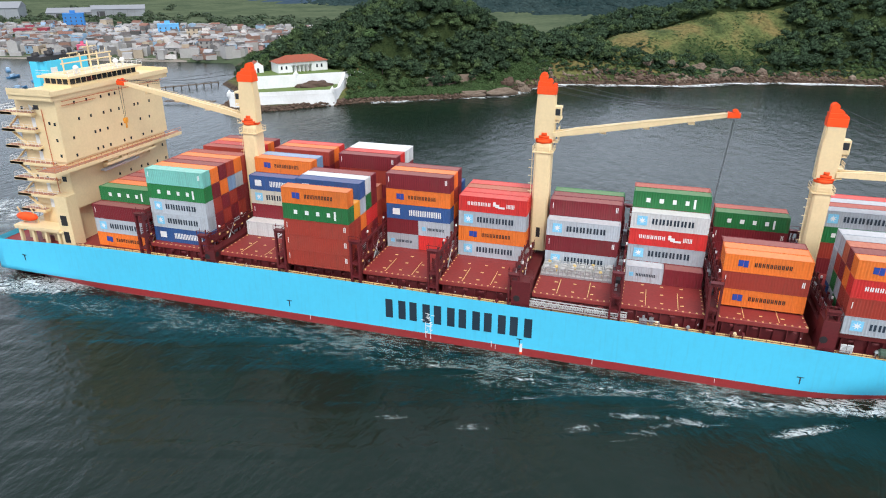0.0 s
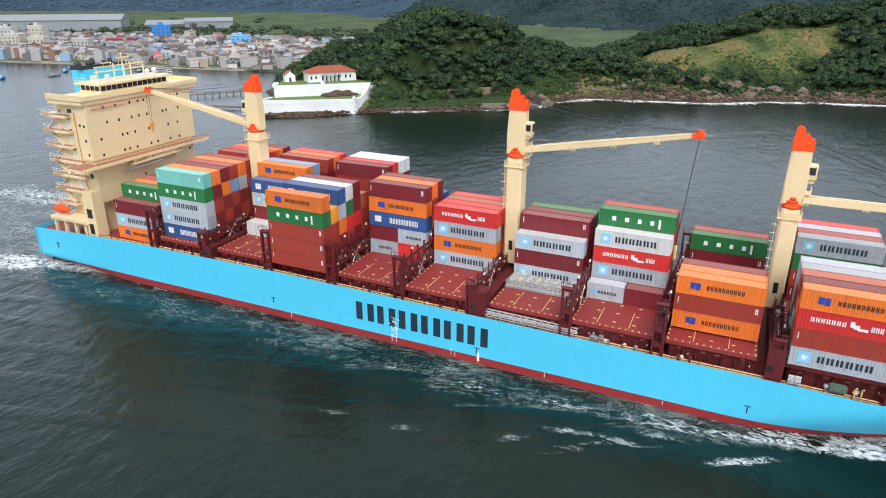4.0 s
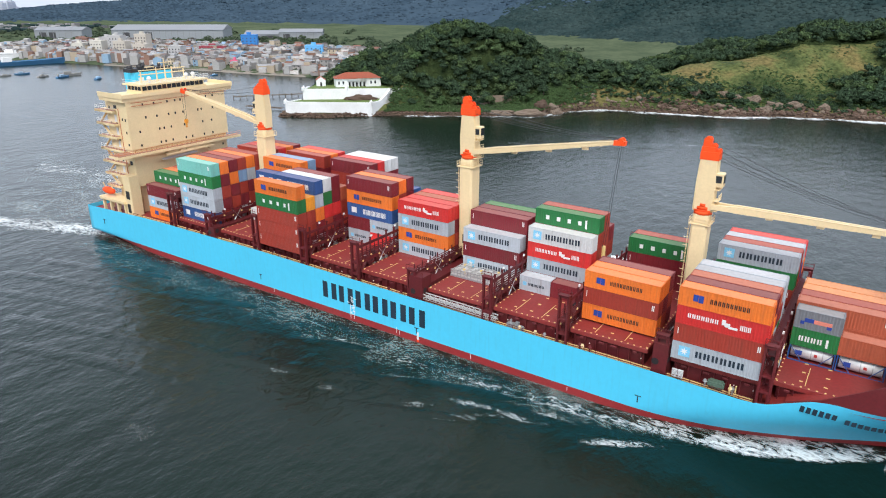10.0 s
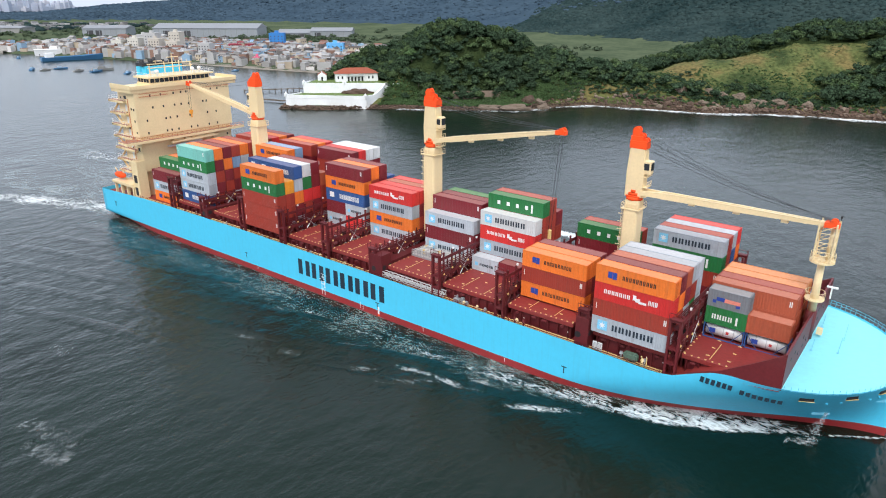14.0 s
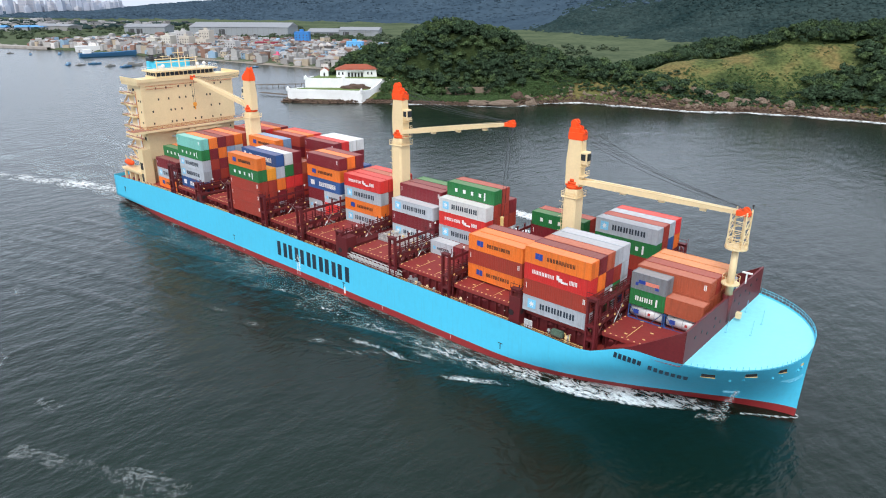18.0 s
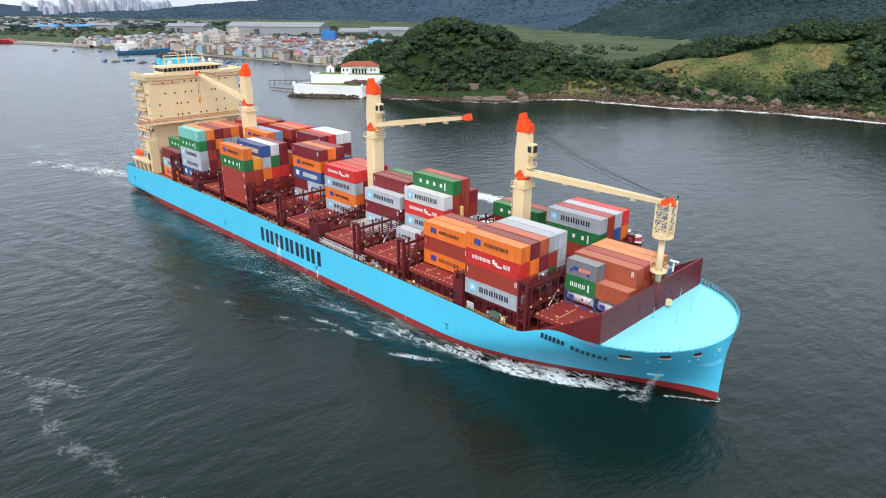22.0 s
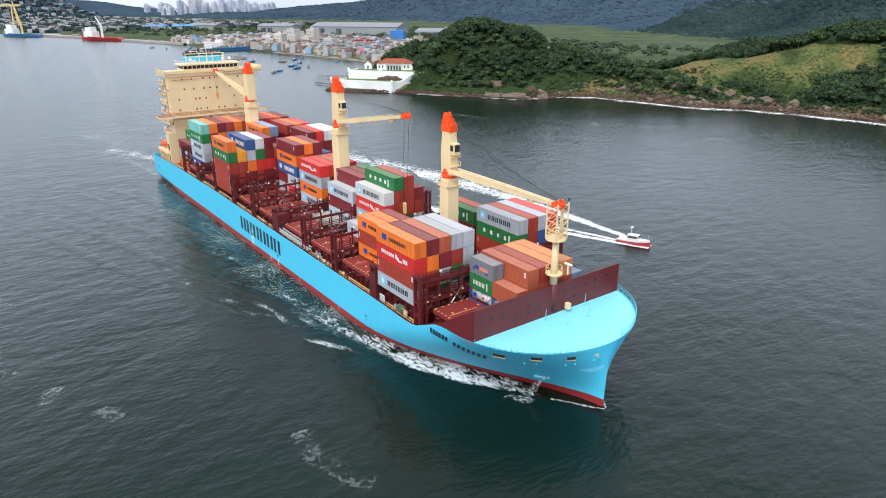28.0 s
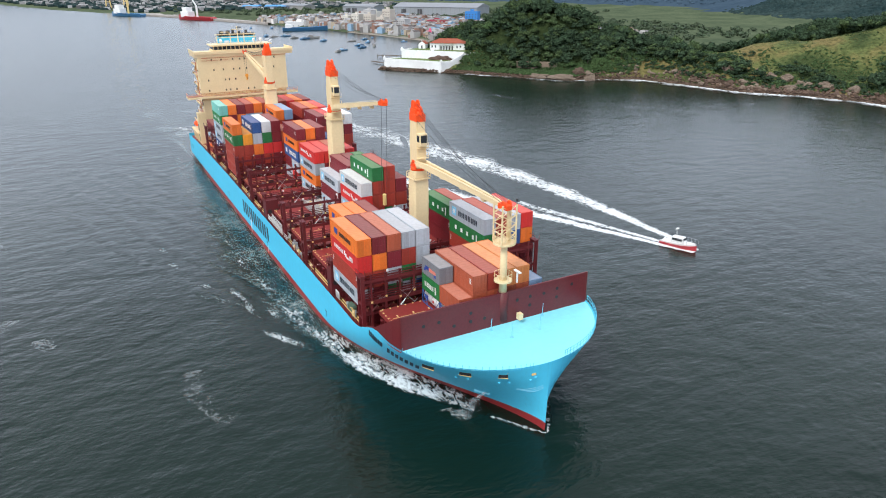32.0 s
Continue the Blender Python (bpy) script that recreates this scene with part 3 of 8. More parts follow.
def tree(x, y, rad, hgt, leaf, seed):
    z = height_at(x, y)
    ob = thing("tree", "broadleaf tree with a dense green crown on the slope", "tree", "shore trees", pose(x, y, z - 0.2))
    r = random.Random(seed)
    bm = bmesh.new()
    bar(bm, (0, 0, 0), (0.1 * rad, 0, hgt * 0.6), 0.06 * rad, 7, 0.03 * rad)
    for k in range(4):
        a = r.uniform(0, 6.28)
        bar(bm, (0.04 * rad, 0, hgt * 0.35), (0.55 * rad * math.cos(a), 0.55 * rad * math.sin(a), hgt * r.uniform(0.6, 0.8)), 0.03 * rad, 5, 0.012 * rad)
    part("trunk", bm, BARK, ob)
    v, f = crown_soup([(0, 0, 0, rad, hgt)], seed, 13)
    part("crown", soup("crown", v, f, leaf), leaf, ob)
    return ob


def plant_wood(name, label, test, box_, count, rad, hgt, leaf, seed, blobs=7):
    r = np.random.RandomState(seed)
    x, y = r.uniform(box_[0], box_[1], count), r.uniform(box_[2], box_[3], count)
    keep = test(x, y)
    x, y = x[keep], y[keep]
    z = land_height(x, y)
    s = r.uniform(0.7, 1.25, len(x))
    places = [(a, b, c - 0.5, rad * k, hgt * k) for a, b, c, k in zip(x, y, z, s)]
    v, f = crown_soup(places, seed, blobs)
    ob = new(name, soup(name, v, f, leaf))
    return tagged(ob, label, "trees", kind="stuff")


plant_wood("headland_wood", "dense dark green broadleaf wood covering the headland", wood_headland, (-250, -55, 165, 330), 3500, 3.9, 7.0, LEAF_DARK, 21, 5)
plant_wood("headland_wood", "lighter green broadleaf trees mixed into the headland wood", wood_headland, (-250, -55, 165, 330), 1300, 3.6, 7.6, LEAF, 22, 5)
plant_wood("coast_wood", "dark green broadleaf wood on the slopes behind the rocky coast", wood_coast, (-125, 260, 255, 460), 2900, 4.3, 7.0, LEAF_DARK, 23, 4)
plant_wood("coast_wood", "lighter green trees mixed into the coastal wood", wood_coast, (-125, 260, 255, 460), 1100, 3.8, 7.2, LEAF, 27, 4)
plant_wood("shore_scrub", "bright green low scrub above the rocks", lambda x, y: (inland(x, y) > 4) & (inland(x, y) < np.where(x < -98, 19, 13)) & (x > -100) & (x < 120), (-100, 120, 240, 345), 5000, 1.6, 1.6, SCRUB, 24, 2)
plant_wood("headland_scrub", "bright green scrub and cane on the foot of the headland", lambda x, y: (inland(x, y) > 2.0) & (inland(x, y) < np.where(x < -112, 16, 12)) & ~fort_ground(x, y), (-190, -96, 165, 285), 24000, 1.4, 1.7, SCRUB, 29, 2)
plant_wood("headland_scrub", "dark bushes among the scrub on the foot of the headland", lambda x, y: (inland(x, y) > 5) & (inland(x, y) < 22) & (wobble(x, y, 16, 34) > 0.15) & ~fort_ground(x, y), (-190, -60, 165, 300), 2600, 2.0, 2.6, LEAF, 30, 3)
plant_wood("coast_bushes", "dark bushes above the rocks along the shore", lambda x, y: (inland(x, y) > 3.5) & (inland(x, y) < 15 + 5 * wobble(x, y, 20, 37)), (-102, 90, 240, 345), 3600, 1.9, 2.2, LEAF_DARK, 28, 2)
plant_wood("slope_bushes", "scattered dark bushes on the open grass slope", lambda x, y: on_grass(x, y) & (wobble(x, y, 14, 41) > 0.2), (-95, 50, 285, 390), 2600, 0.9, 0.7, LEAF, 25, 2)
plant_wood("slope_bushes", "low green fern and scrub growing into the foot of the grass slope", lambda x, y: on_grass(x, y) & (inland(x, y) < 34 + 16 * wobble(x, y, 18, 43)), (-95, 50, 285, 390), 5200, 1.1, 1.0, SCRUB, 31, 2)
plant_wood("slope_bushes", "dark bushes at the foot of the grass slope", lambda x, y: on_grass(x, y) & (inland(x, y) < 26 + 16 * wobble(x, y, 18, 44)) & (wobble(x, y, 10, 45) > 0.1), (-95, 50, 285, 390), 2200, 1.7, 1.9, LEAF_DARK, 32, 3)
plant_wood("grass_tufts", "dry yellow-green grass tufts on the open slope", lambda x, y: on_grass(x, y), (-95, 50, 285, 390), 6000, 0.55, 0.5, paint("dry_grass", (0.175, 0.160, 0.060), 0.9, 0.3, 1.0, 0.3, island=True, random_value=0.35, spec=0.08), 26, 1)
for k, (x, y, r_, h_) in enumerate(((-164, 202, 3.4, 6.5), (-158, 205, 3.0, 6.0), (-170, 206, 3.8, 7.5), (-150, 209, 3.2, 6.4), (-176, 207, 4.0, 8.0), (-143, 214, 3.4, 7.0), (-136, 219, 3.6, 7.0), (-122, 236, 3.6, 7.0),
                                    (-116, 245, 3.2, 6.6), (-104, 262, 3.6, 7.0), (-96, 276, 3.4, 6.6), (-84, 284, 3.2, 6.0), (-72, 290, 3.6, 6.4), (-228, 196, 3.8, 7.5), (-234, 206, 4.2, 8.0), (-222, 203, 4.0, 8.5), (-246, 214, 3.6, 7.0), (-206, 209, 3.2, 6.0), (-199, 208.5, 3.4, 6.6), (-192, 205.5, 3.2, 6.2), (-186, 201.5, 3.0, 5.6), (-181, 200.5, 2.8, 5.2), (-213, 204, 3.2, 6.4), (-172, 196, 2.6, 4.6), (-161, 197, 2.4, 4.4), (36, 330, 3.6, 7.0), (48, 334, 4.0, 7.6), (60, 332, 3.6, 7.0))):
    tree(x, y, r_, h_, (LEAF, SCRUB, LEAF_DARK)[k % 3], 100 + k)


def far_canopy(name, label, crest, spread, count, size, material, seed, side):
    """Tree crowns over the side of a far ridge that faces the water."""
    r = np.random.RandomState(seed)
    c = np.array(crest, float)
    k = r.randint(0, len(c) - 1, count)
    u = r.uniform(0, 1, count)
    x = c[k, 0] + u * (c[k + 1, 0] - c[k, 0]) + side[0] * r.uniform(-0.12, 1, count) * spread
    y = c[k, 1] + u * (c[k + 1, 1] - c[k, 1]) + side[1] * r.uniform(-0.12, 1, count) * spread
    z = land_height(x, y)
    keep = z > 6.2
    x, y, z = x[keep], y[keep], z[keep]
    base, fs = CORES[::2][seed % 4]
    top, fa = len(base), np.array(fs)
    m = len(x)
    sc = size * r.uniform(0.55, 1.35, m)
    a = r.uniform(0, 6.28, m)
    ca, sa = np.cos(a)[:, None], np.sin(a)[:, None]
    V = np.stack([(base[None, :, 0] * ca - base[None, :, 1] * sa) * sc[:, None] + x[:, None], (base[None, :, 0] * sa + base[None, :, 1] * ca) * sc[:, None] + y[:, None],
                  base[None, :, 2] * 0.8 * sc[:, None] + z[:, None] - 0.1 * sc[:, None]], -1).reshape(-1, 3)
    F = (fa[None] + (np.arange(m) * top)[:, None, None]).reshape(-1, 3)
    return tagged(new(name, soup(name, V, F, material, True)), label, "trees", kind="stuff")


far_canopy("mountain_canopy", "dark tree crowns covering the near mountain ridge, green tinted blue for haze", RIGHT_RIDGE, 300, 12000, 4.6, NEAR_RIDGE, 81, (-0.25, -1.0))
far_canopy("mountain_canopy", "tree crowns covering the far mountain, haze painted in as blue-green", FAR_RIDGE, 560, 11000, 6.5, MOUNTAIN, 82, (0.35, -1.0))


# ---- the ship ----
ship = thing("container_ship", "sky-blue container ship with oxide red decks under way in the harbour", "ship")
aboard(ship)
B = 17.3                                    # half breadth
EDGE = [(-167.3, 8.0), (-150, 8.8), (-137, 9.2), (-100, 9.4), (-69, 9.1), (-42, 8.8), (-11, 8.5), (-1, 8.2), (1.5, 8.7), (4, 9.9), (7, 11.2), (9, 11.5), (16, 11.55), (31, 11.7)]
RED_TOP = 1.4


def half_breadth(x, z):
    k = min(max(z / 12.0, 0), 1)
    xs, xe = -25 + 37 * k ** 0.8, 28.1 + 0.3 * k
    if x > xs:
        u = min((x - xs) / (xe - xs), 1)
        return B * (1 - u * u) ** (0.5 + 1.16 * (1 - k) ** 1.5)
    if x < -135:
        u = (-135 - x) / 32
        kk = min(max((z + 1.6) / 2.6, 0), 1)
        return B * (1 - 0.015 * u ** 4) * (1 - (1 - kk) ** 2 * 0.75 * u * u)
    return B


def hull_mesh():
    bm = bmesh.new()
    us = [0.9 * i / 100 for i in range(101)] + [0.9 + 0.1 * math.sin(math.pi / 2 * k / 26) for k in range(1, 27)]
    grid = []
    for side in (-1, 1):
        rows = []
        for j, h in enumerate((0, 0.10, 0.2, 0.3, 0.45, 0.6, 0.75, 0.9, 1.0)):
            row = []
            for u in us:
                x0 = -167.3 + u * 195.3
                top = lerp_table(EDGE, x0)
                z = -3 + (RED_TOP + 3) * h / 0.2 if h <= 0.2 else RED_TOP + (top - RED_TOP) * (h - 0.2) / 0.8
                k = min(max(z / 12.0, 0), 1)
                stretch = max(0, (u - 0.85) / 0.15)
                x = x0 + stretch * (0.1 + 0.3 * k)
                if u < 0.04:
                    x += (1 - u / 0.04) * max(0, 1.0 - z) * 0.8
                row.append(bm.verts.new((x, side * half_breadth(x, z), z)))
            rows.append(row)
        for a, b in zip(rows, rows[1:]):
            for i in range(len(us) - 1):
                f = bm.faces.new((a[i], a[i + 1], b[i + 1], b[i]))
                f.smooth = True
                f.material_index = 1 if rows.index(b) <= 2 else 0
        grid.append(rows)
    for a, b in zip(range(8), range(1, 9)):      # transom
        f = bm.faces.new((grid[0][a][0], grid[0][b][0], grid[1][b][0], grid[1][a][0]))
        f.material_index = 1 if b <= 2 else 0
    bmesh.ops.remove_doubles(bm, verts=bm.verts, dist=0.01)
    return bm


hull = part("hull", hull_mesh(), [HULL_BLUE, HULL_RED], ship, "sky-blue hull sides above a dark red waterline band")


def deck_mesh(x0, x1, dz, inset, n):
    bm = bmesh.new()
    prev = None
    for i in range(n + 1):
        x = x0 + (x1 - x0) * i / n
        z = lerp_table(EDGE, x)
        h = max(half_breadth(x, z) - inset, 0.05)
        cur = (bm.verts.new((x, -h, z + dz)), bm.verts.new((x, h, z + dz)))
        if prev:
            bm.faces.new((prev[0], cur[0], cur[1], prev[1]))
        prev = cur
    return bm


part("main_deck", deck_mesh(-167.1, 3.5, -1.0, 0.05, 60), DECK_RED, ship, "oxide red main deck")
part("forecastle_deck", deck_mesh(15.4, 28.25, -0.2, 0.1, 60), DECK_BLUE, ship, "forecastle deck with the sky's light put into its pale blue")
bm = bmesh.new()
pv = None
for i in range(13):
    x = 3.4 + 12.0 * i / 12
    z = lerp_table(EDGE, x)
    h = half_breadth(x, z) - 0.1
    cur = [bm.verts.new((x, s, z - 0.6)) for s in (-h, h)]
    if pv:
        bm.faces.new((pv[0], cur[0], cur[1], pv[1]))
    pv = cur
part("sloping_deck", bm, DECK_RED, ship)

# big dark bars along the side, in the place of the company lettering, and the smaller ones of the name at the bow
for i in range(6):
    w = 26.1 / 6
    a, b = -81.5 + i * w + 0.15, -81.5 + (i + 1) * w - 0.55
    specs = [(a, a + 1.3, 3.45, 6.95), (b - 1.3, b, 3.45, 6.95)]
    part("letter_bar", boxes(bmesh.new(), *[(x0, x1, -B - 0.03, -B + 0.05, z0, z1) for x0, x1, z0, z1 in specs]), NAVY, hull, "dark navy lettering bars")
for i in range(14):
    if i == 6:
        continue
    x = 5.4 + i * 0.76
    z = 9.62 if i < 6 else 9.2 - 0.16 * (i - 7)
    h0, h1 = half_breadth(x, z), half_breadth(x + 0.55, z)
    bm = bmesh.new()
    beam(bm, (x, -h0 - 0.02, z), (x + 0.52, -h1 - 0.02, z - 0.06), 0.08, 0.9)
    part("name_bar", bm, NAVY, hull, "small dark lettering bar")
for x, z in ((-16, 3.1), (-57.9, 2.4), (-100, 3.2), (-160, 4.6)):      # tug marks
    part("tug_mark", boxes(bmesh.new(), (x - 0.5, x + 0.5, -B - 0.02, -B + 0.05, z + 0.5, z + 0.66), (x - 0.09, x + 0.09, -B - 0.02, -B + 0.05, z - 0.6, z + 0.5)), NAVY, hull, "dark tug mark")
for x, w, z0, z1 in ((-57.6, 0.22, 0.6, 2.2), (-46.0, 0.05, 0.4, 1.4), (-62.6, 0.05, 0.6, 1.8), (-61.9, 0.04, 0.4, 1.3), (-27.5, 0.04, 0.5, 1.2), (-96.0, 0.05, 0.6, 1.5)):
    part("draught_mark", boxes(bmesh.new(), (x - w, x + w, -B - 0.02, -B + 0.05, z0, z1)), WHITE, hull, "white draught mark column")
part("draught_foot", boxes(bmesh.new(), (-57.82, -57.38, -B - 0.02, -B + 0.05, 0.2, 0.6)), ORANGE_TOP, hull, "orange foot of the draught mark")
scrape = bmesh.new()                        # pale scrapes left by a ladder
sr = random.Random(12)
for k in range(26):
    x, z = -73.6 + sr.gauss(0, 0.35), 1.3 + 0.16 * k + sr.uniform(-0.1, 0.1)
    boxes(scrape, (x - sr.uniform(0.08, 0.4), x + sr.uniform(0.08, 0.4), -B - 0.045, -B + 0.04, z, z + sr.uniform(0.04, 0.12)))
for x in (-74.1, -73.2):
    boxes(scrape, (x - 0.05, x + 0.05, -B - 0.04, -B + 0.04, 0.5, 3.6))
tagged(part("ladder_scrapes", scrape, WHITE, hull, "pale scrapes down the hull side"), kind="stuff")

# mooring openings round the bow
for x, wide, z in ((17.8, 1.6, 9.75), (22.9, 1.15, 10.35), (26.25, 0.6, 10.4)):
    h = half_breadth(x, z)
    h2 = half_breadth(x + wide, z)
    bm = bmesh.new()
    beam(bm, (x, -h, z), (x + wide, -h2, z), 0.12, 0.75)
    part("mooring_port", bm, BLACK, hull, "dark mooring opening")
    bm = bmesh.new()
    for zz in (z - 0.43, z + 0.43):
        beam(bm, (x - 0.1, -h - 0.02, zz), (x + wide + 0.1, -h2 - 0.02, zz), 0.16, 0.07)
    tagged(part("port_rim", bm, YELLOW, hull, "pale rim of a mooring opening"), kind="stuff")
for x, z in ((20.7, 8.1), (22.25, 8.4), (25.3, 8.5), (26.2, 8.7), (27.7, 9.2), (28.0, 9.6)):
    h = half_breadth(x, z)
    bm = bmesh.new()
    bmesh.ops.create_uvsphere(bm, u_segments=12, v_segments=6, radius=0.2)
    bmesh.ops.translate(bm, vec=(x, -h, z), verts=bm.verts)
    part("fairlead", bm, HULL_BLUE, hull, smooth=True)

part("anchor_recess", beam(bmesh.new(), (18.8, -half_breadth(18.8, 3.5) - 0.05, 3.5), (20.9, -half_breadth(20.9, 3.6) - 0.05, 3.6), 0.3, 0.35), BOW_STRIPE, hull, "pale blue anchor pocket ledge")
part("small_hatch", beam(bmesh.new(), (27.95, -half_breadth(27.95, 10.2), 10.2), (28.1, -half_breadth(28.1, 10.2), 10.2), 0.1, 0.34), YELLOW, hull, "small tan opening")
bm = bmesh.new()
for k in range(3):                          # pale fan of stripes on the bow
    xa, xb, za, zb = 26.0 + 0.35 * k, 28.1, 7.1 - 0.24 * k, 7.9 - 0.2 * k
    for q in range(4):
        x0_, x1_ = xa + (xb - xa) * q / 4, xa + (xb - xa) * (q + 1) / 4
        z0_, z1_ = za + (zb - za) * (q / 4) ** 2, za + (zb - za) * ((q + 1) / 4) ** 2
        beam(bm, (x0_, -half_breadth(x0_, z0_) - 0.03, z0_), (x1_, -half_breadth(x1_, z1_) - 0.03, z1_), 0.05, 0.1)
part("bow_stripes", bm, BOW_STRIPE, hull, "pale blue stripes on the bow")

# rails and stanchions round the forecastle
bm = bmesh.new()
pts = []
for i in range(25):
    x = 16 + 12.2 * math.sin(i / 24 * math.pi / 2)
    pts.append((x, half_breadth(x, 11.6)))
for s in (-1, 1):
    for a, b in zip(pts, pts[1:]):
        za, zb = lerp_table(EDGE, a[0]), lerp_table(EDGE, b[0])
        if s == 1:
            for dz in (0.55, 1.0):
                bar(bm, (a[0], s * a[1], za + dz), (b[0], s * b[1], zb + dz), 0.03, 4)
        bar(bm, (a[0], s * a[1], za - 0.3), (a[0], s * a[1], za + (1.0 if s == 1 else 0.5)), 0.03, 4)
tagged(part("forecastle_rail", bm, HULL_BLUE, ship, "thin pale blue rail round the bow"), kind="stuff")

# slim mooring-light poles on the forecastle
for x, y, high in ((19.9, -0.7, 2.6), (19.9, 4.3, 2.8), (16.6, -2.2, 2.0), (16.4, 7.3, 2.2)):
    bm = bar(bmesh.new(), (x, y, 11.3), (x + 0.15, y, 11.4 + high), 0.06, 6, 0.04)
    boxes(bm, (x - 0.2, x + 0.2, y - 0.2, y + 0.2, 11.38, 11.5))
    part("deck_pole", bm, BOW_STRIPE, ship, "slim pale pole on the forecastle")

# dark red breakwater wall across the bow, with wings down the sides
bm = bmesh.new()
W0, W1 = 15.5, 16.6
boxes(bm, (15.35, 15.65, -16.5, 16.5, 11.2, W1))
for s in (-1, 1):
    for k in range(6):
        xa, xb = 3.5 + 12 * k / 6, 3.5 + 12 * (k + 1) / 6
        za, zb = 8.9 + 7.7 * k / 6, 8.9 + 7.7 * (k + 1) / 6
        ya, yb = (s * (half_breadth(q, lerp_table(EDGE, q)) - 0.12) for q in (xa, xb))
        v = [bm.verts.new(c) for c in ((xa, ya, lerp_table(EDGE, xa) - 0.15), (xb, yb, lerp_table(EDGE, xb) - 0.15), (xb, yb, max(zb, lerp_table(EDGE, xb) + 0.1)), (xa, ya, max(za, lerp_table(EDGE, xa) + 0.1)))]
        v2 = [bm.verts.new(q.co - Vector((0, s * 0.2, 0))) for q in v]
        bm.faces.new(v)
        bm.faces.new(v2[::-1])
        for i in range(4):
            bm.faces.new((v[i], v2[i], v2[(i + 1) % 4], v[(i + 1) % 4]))
breakwater = part("breakwater", bm, STEEL_RED, ship, "dark red breakwater wall across the bow")
for y, z in [(-13, 14.4), (-10.5, 14.4), (-8, 13.2), (-5.2, 14.6), (-2.8, 13.2), (3.0, 14.8), (5.4, 13.4), (8.0, 14.8), (10.5, 13.6), (13.4, 15.2), (-5.2, 13.2), (5.4, 14.9), (10.5, 15.1)]:
    bm = bmesh.new()
    bar(bm, (15.3, y, z), (15.70, y, z), 0.28, 10)
    part("round_hole", bm, BLACK, breakwater, "dark round opening")
for y in range(-16, 17, 4):
    part("stiffener", boxes(bmesh.new(), (15.0, 15.35, y - 0.08, y + 0.08, 11.6, 16.3)), STEEL_RED, breakwater)

# ---- hatches, walkways and lashing bridges ----
BAYS = {"Z": -143.4, "A": -129.6, "P": -114.4, "B": -100.0, "C": -86.0, "D": -72.2, "E": -56.4, "F": -42.6, "G": -28.3, "H": -12.2, "I": 1.6}
TOP = 10.8                                  # hatch cover level


def row_y(k):
    """Starboard face of container row k."""
    return -16.6 + 2.565 * k


for name, x0 in BAYS.items():
    if name == "Z":
        continue
    x1 = x0 + 12.2
    half = 15.4 if name != "I" else 14.0
    cov = [(-half, -half / 3), (-half / 3, half / 3), (half / 3, half)]
    for ya, yb in cov:
        bm = boxes(bmesh.new(), (x0 - 0.2, x1 + 0.2, ya + 0.06, yb - 0.06, TOP - 0.75, TOP))
        bmesh.ops.bevel(bm, geom=bm.edges[:], offset=0.06, segments=1, affect="EDGES")
        cover = part("hatch_cover", bm, DECK_RED, ship, "oxide red steel hatch cover")
        for fx in (0.25, 0.5, 0.75):
            for fy in (0.2, 0.5, 0.8):
                cx, cy = x0 + 12.2 * fx, ya + (yb - ya) * fy
                if ya < -6:
                    part("lashing_plate", boxes(bmesh.new(), (cx - 0.25, cx + 0.25, cy - 0.12, cy + 0.12, TOP, TOP + 0.05)), YELLOW, cover, "pale yellow socket plate")
        if ya < -6:
            for fx in (0.3, 0.7):
                part("joint_strip", boxes(bmesh.new(), (x0 + 12.2 * fx - 0.05, x0 + 12.2 * fx + 0.05, ya + 0.8, ya + 6.5, TOP, TOP + 0.03)), YELLOW, cover, "pale worn paint line")
    bm = boxes(bmesh.new(), (x0 + 0.3, x1 - 0.3, -half + 0.5, half - 0.5, 7.6, TOP - 0.75))
    for k in range(7):
        cx = x0 + 0.6 + k * 1.8
        boxes(bm, (cx, cx + 0.12, -half - 0.1, -half + 0.5, 7.9, TOP - 0.8))
    part("hatch_coaming", bm, STEEL_RED, ship)
    cl = random.Random(int(x0 * 10))
    for fx in (0.12, 0.36, 0.58, 0.84):
        cx = x0 + 12.2 * (fx + cl.uniform(-0.04, 0.04))
        bm = boxes(bmesh.new(), (cx, cx + cl.uniform(0.45, 0.95), -half - 0.42, -half - 0.02, 9.7, 9.7 + cl.uniform(0.25, 0.4)))
        bmesh.ops.bevel(bm, geom=bm.edges[:], offset=0.06, segments=1, affect="EDGES")
        part("coaming_box", bm, STEEL_RED, ship, "small dark red deck fitting")
        if cl.random() < 0.6:
            cx += cl.uniform(0.9, 1.6)
            part("deck_lamp", boxes(bmesh.new(), (cx, cx + 0.13, -half - 0.15, -half - 0.02, 9.05, 9.18)), WHITE, ship, "small pale lamp")
    for k in range(3):                      # valves, vents and lockers standing along the side deck
        cx, cy = x0 + cl.uniform(0.4, 11.0), -half - cl.uniform(0.75, 1.2)
        bm = bmesh.new()
        bar(bm, (cx, cy, 8.0), (cx, cy, 8.9), 0.13, 8)
        bar(bm, (cx, cy, 8.85), (cx, cy, 9.2), 0.32, 8, 0.2)
        part("deck_vent", bm, (STEEL_RED, CREAM, GALV)[cl.randrange(3)], ship, "small mushroom vent on the side deck")
    bm = bmesh.new()
    for k in range(13):
        boxes(bm, (x0 + 0.1 + k, x0 + 0.34 + k, -half + 0.15, -half + 0.38, TOP, TOP + 0.07))
    for k in range(22):
        y = -half + 0.5 + k * 1.35
        for xx in (x0 - 0.05, x1 - 0.2):
            boxes(bm, (xx, xx + 0.24, y, y + 0.22, TOP, TOP + 0.07))
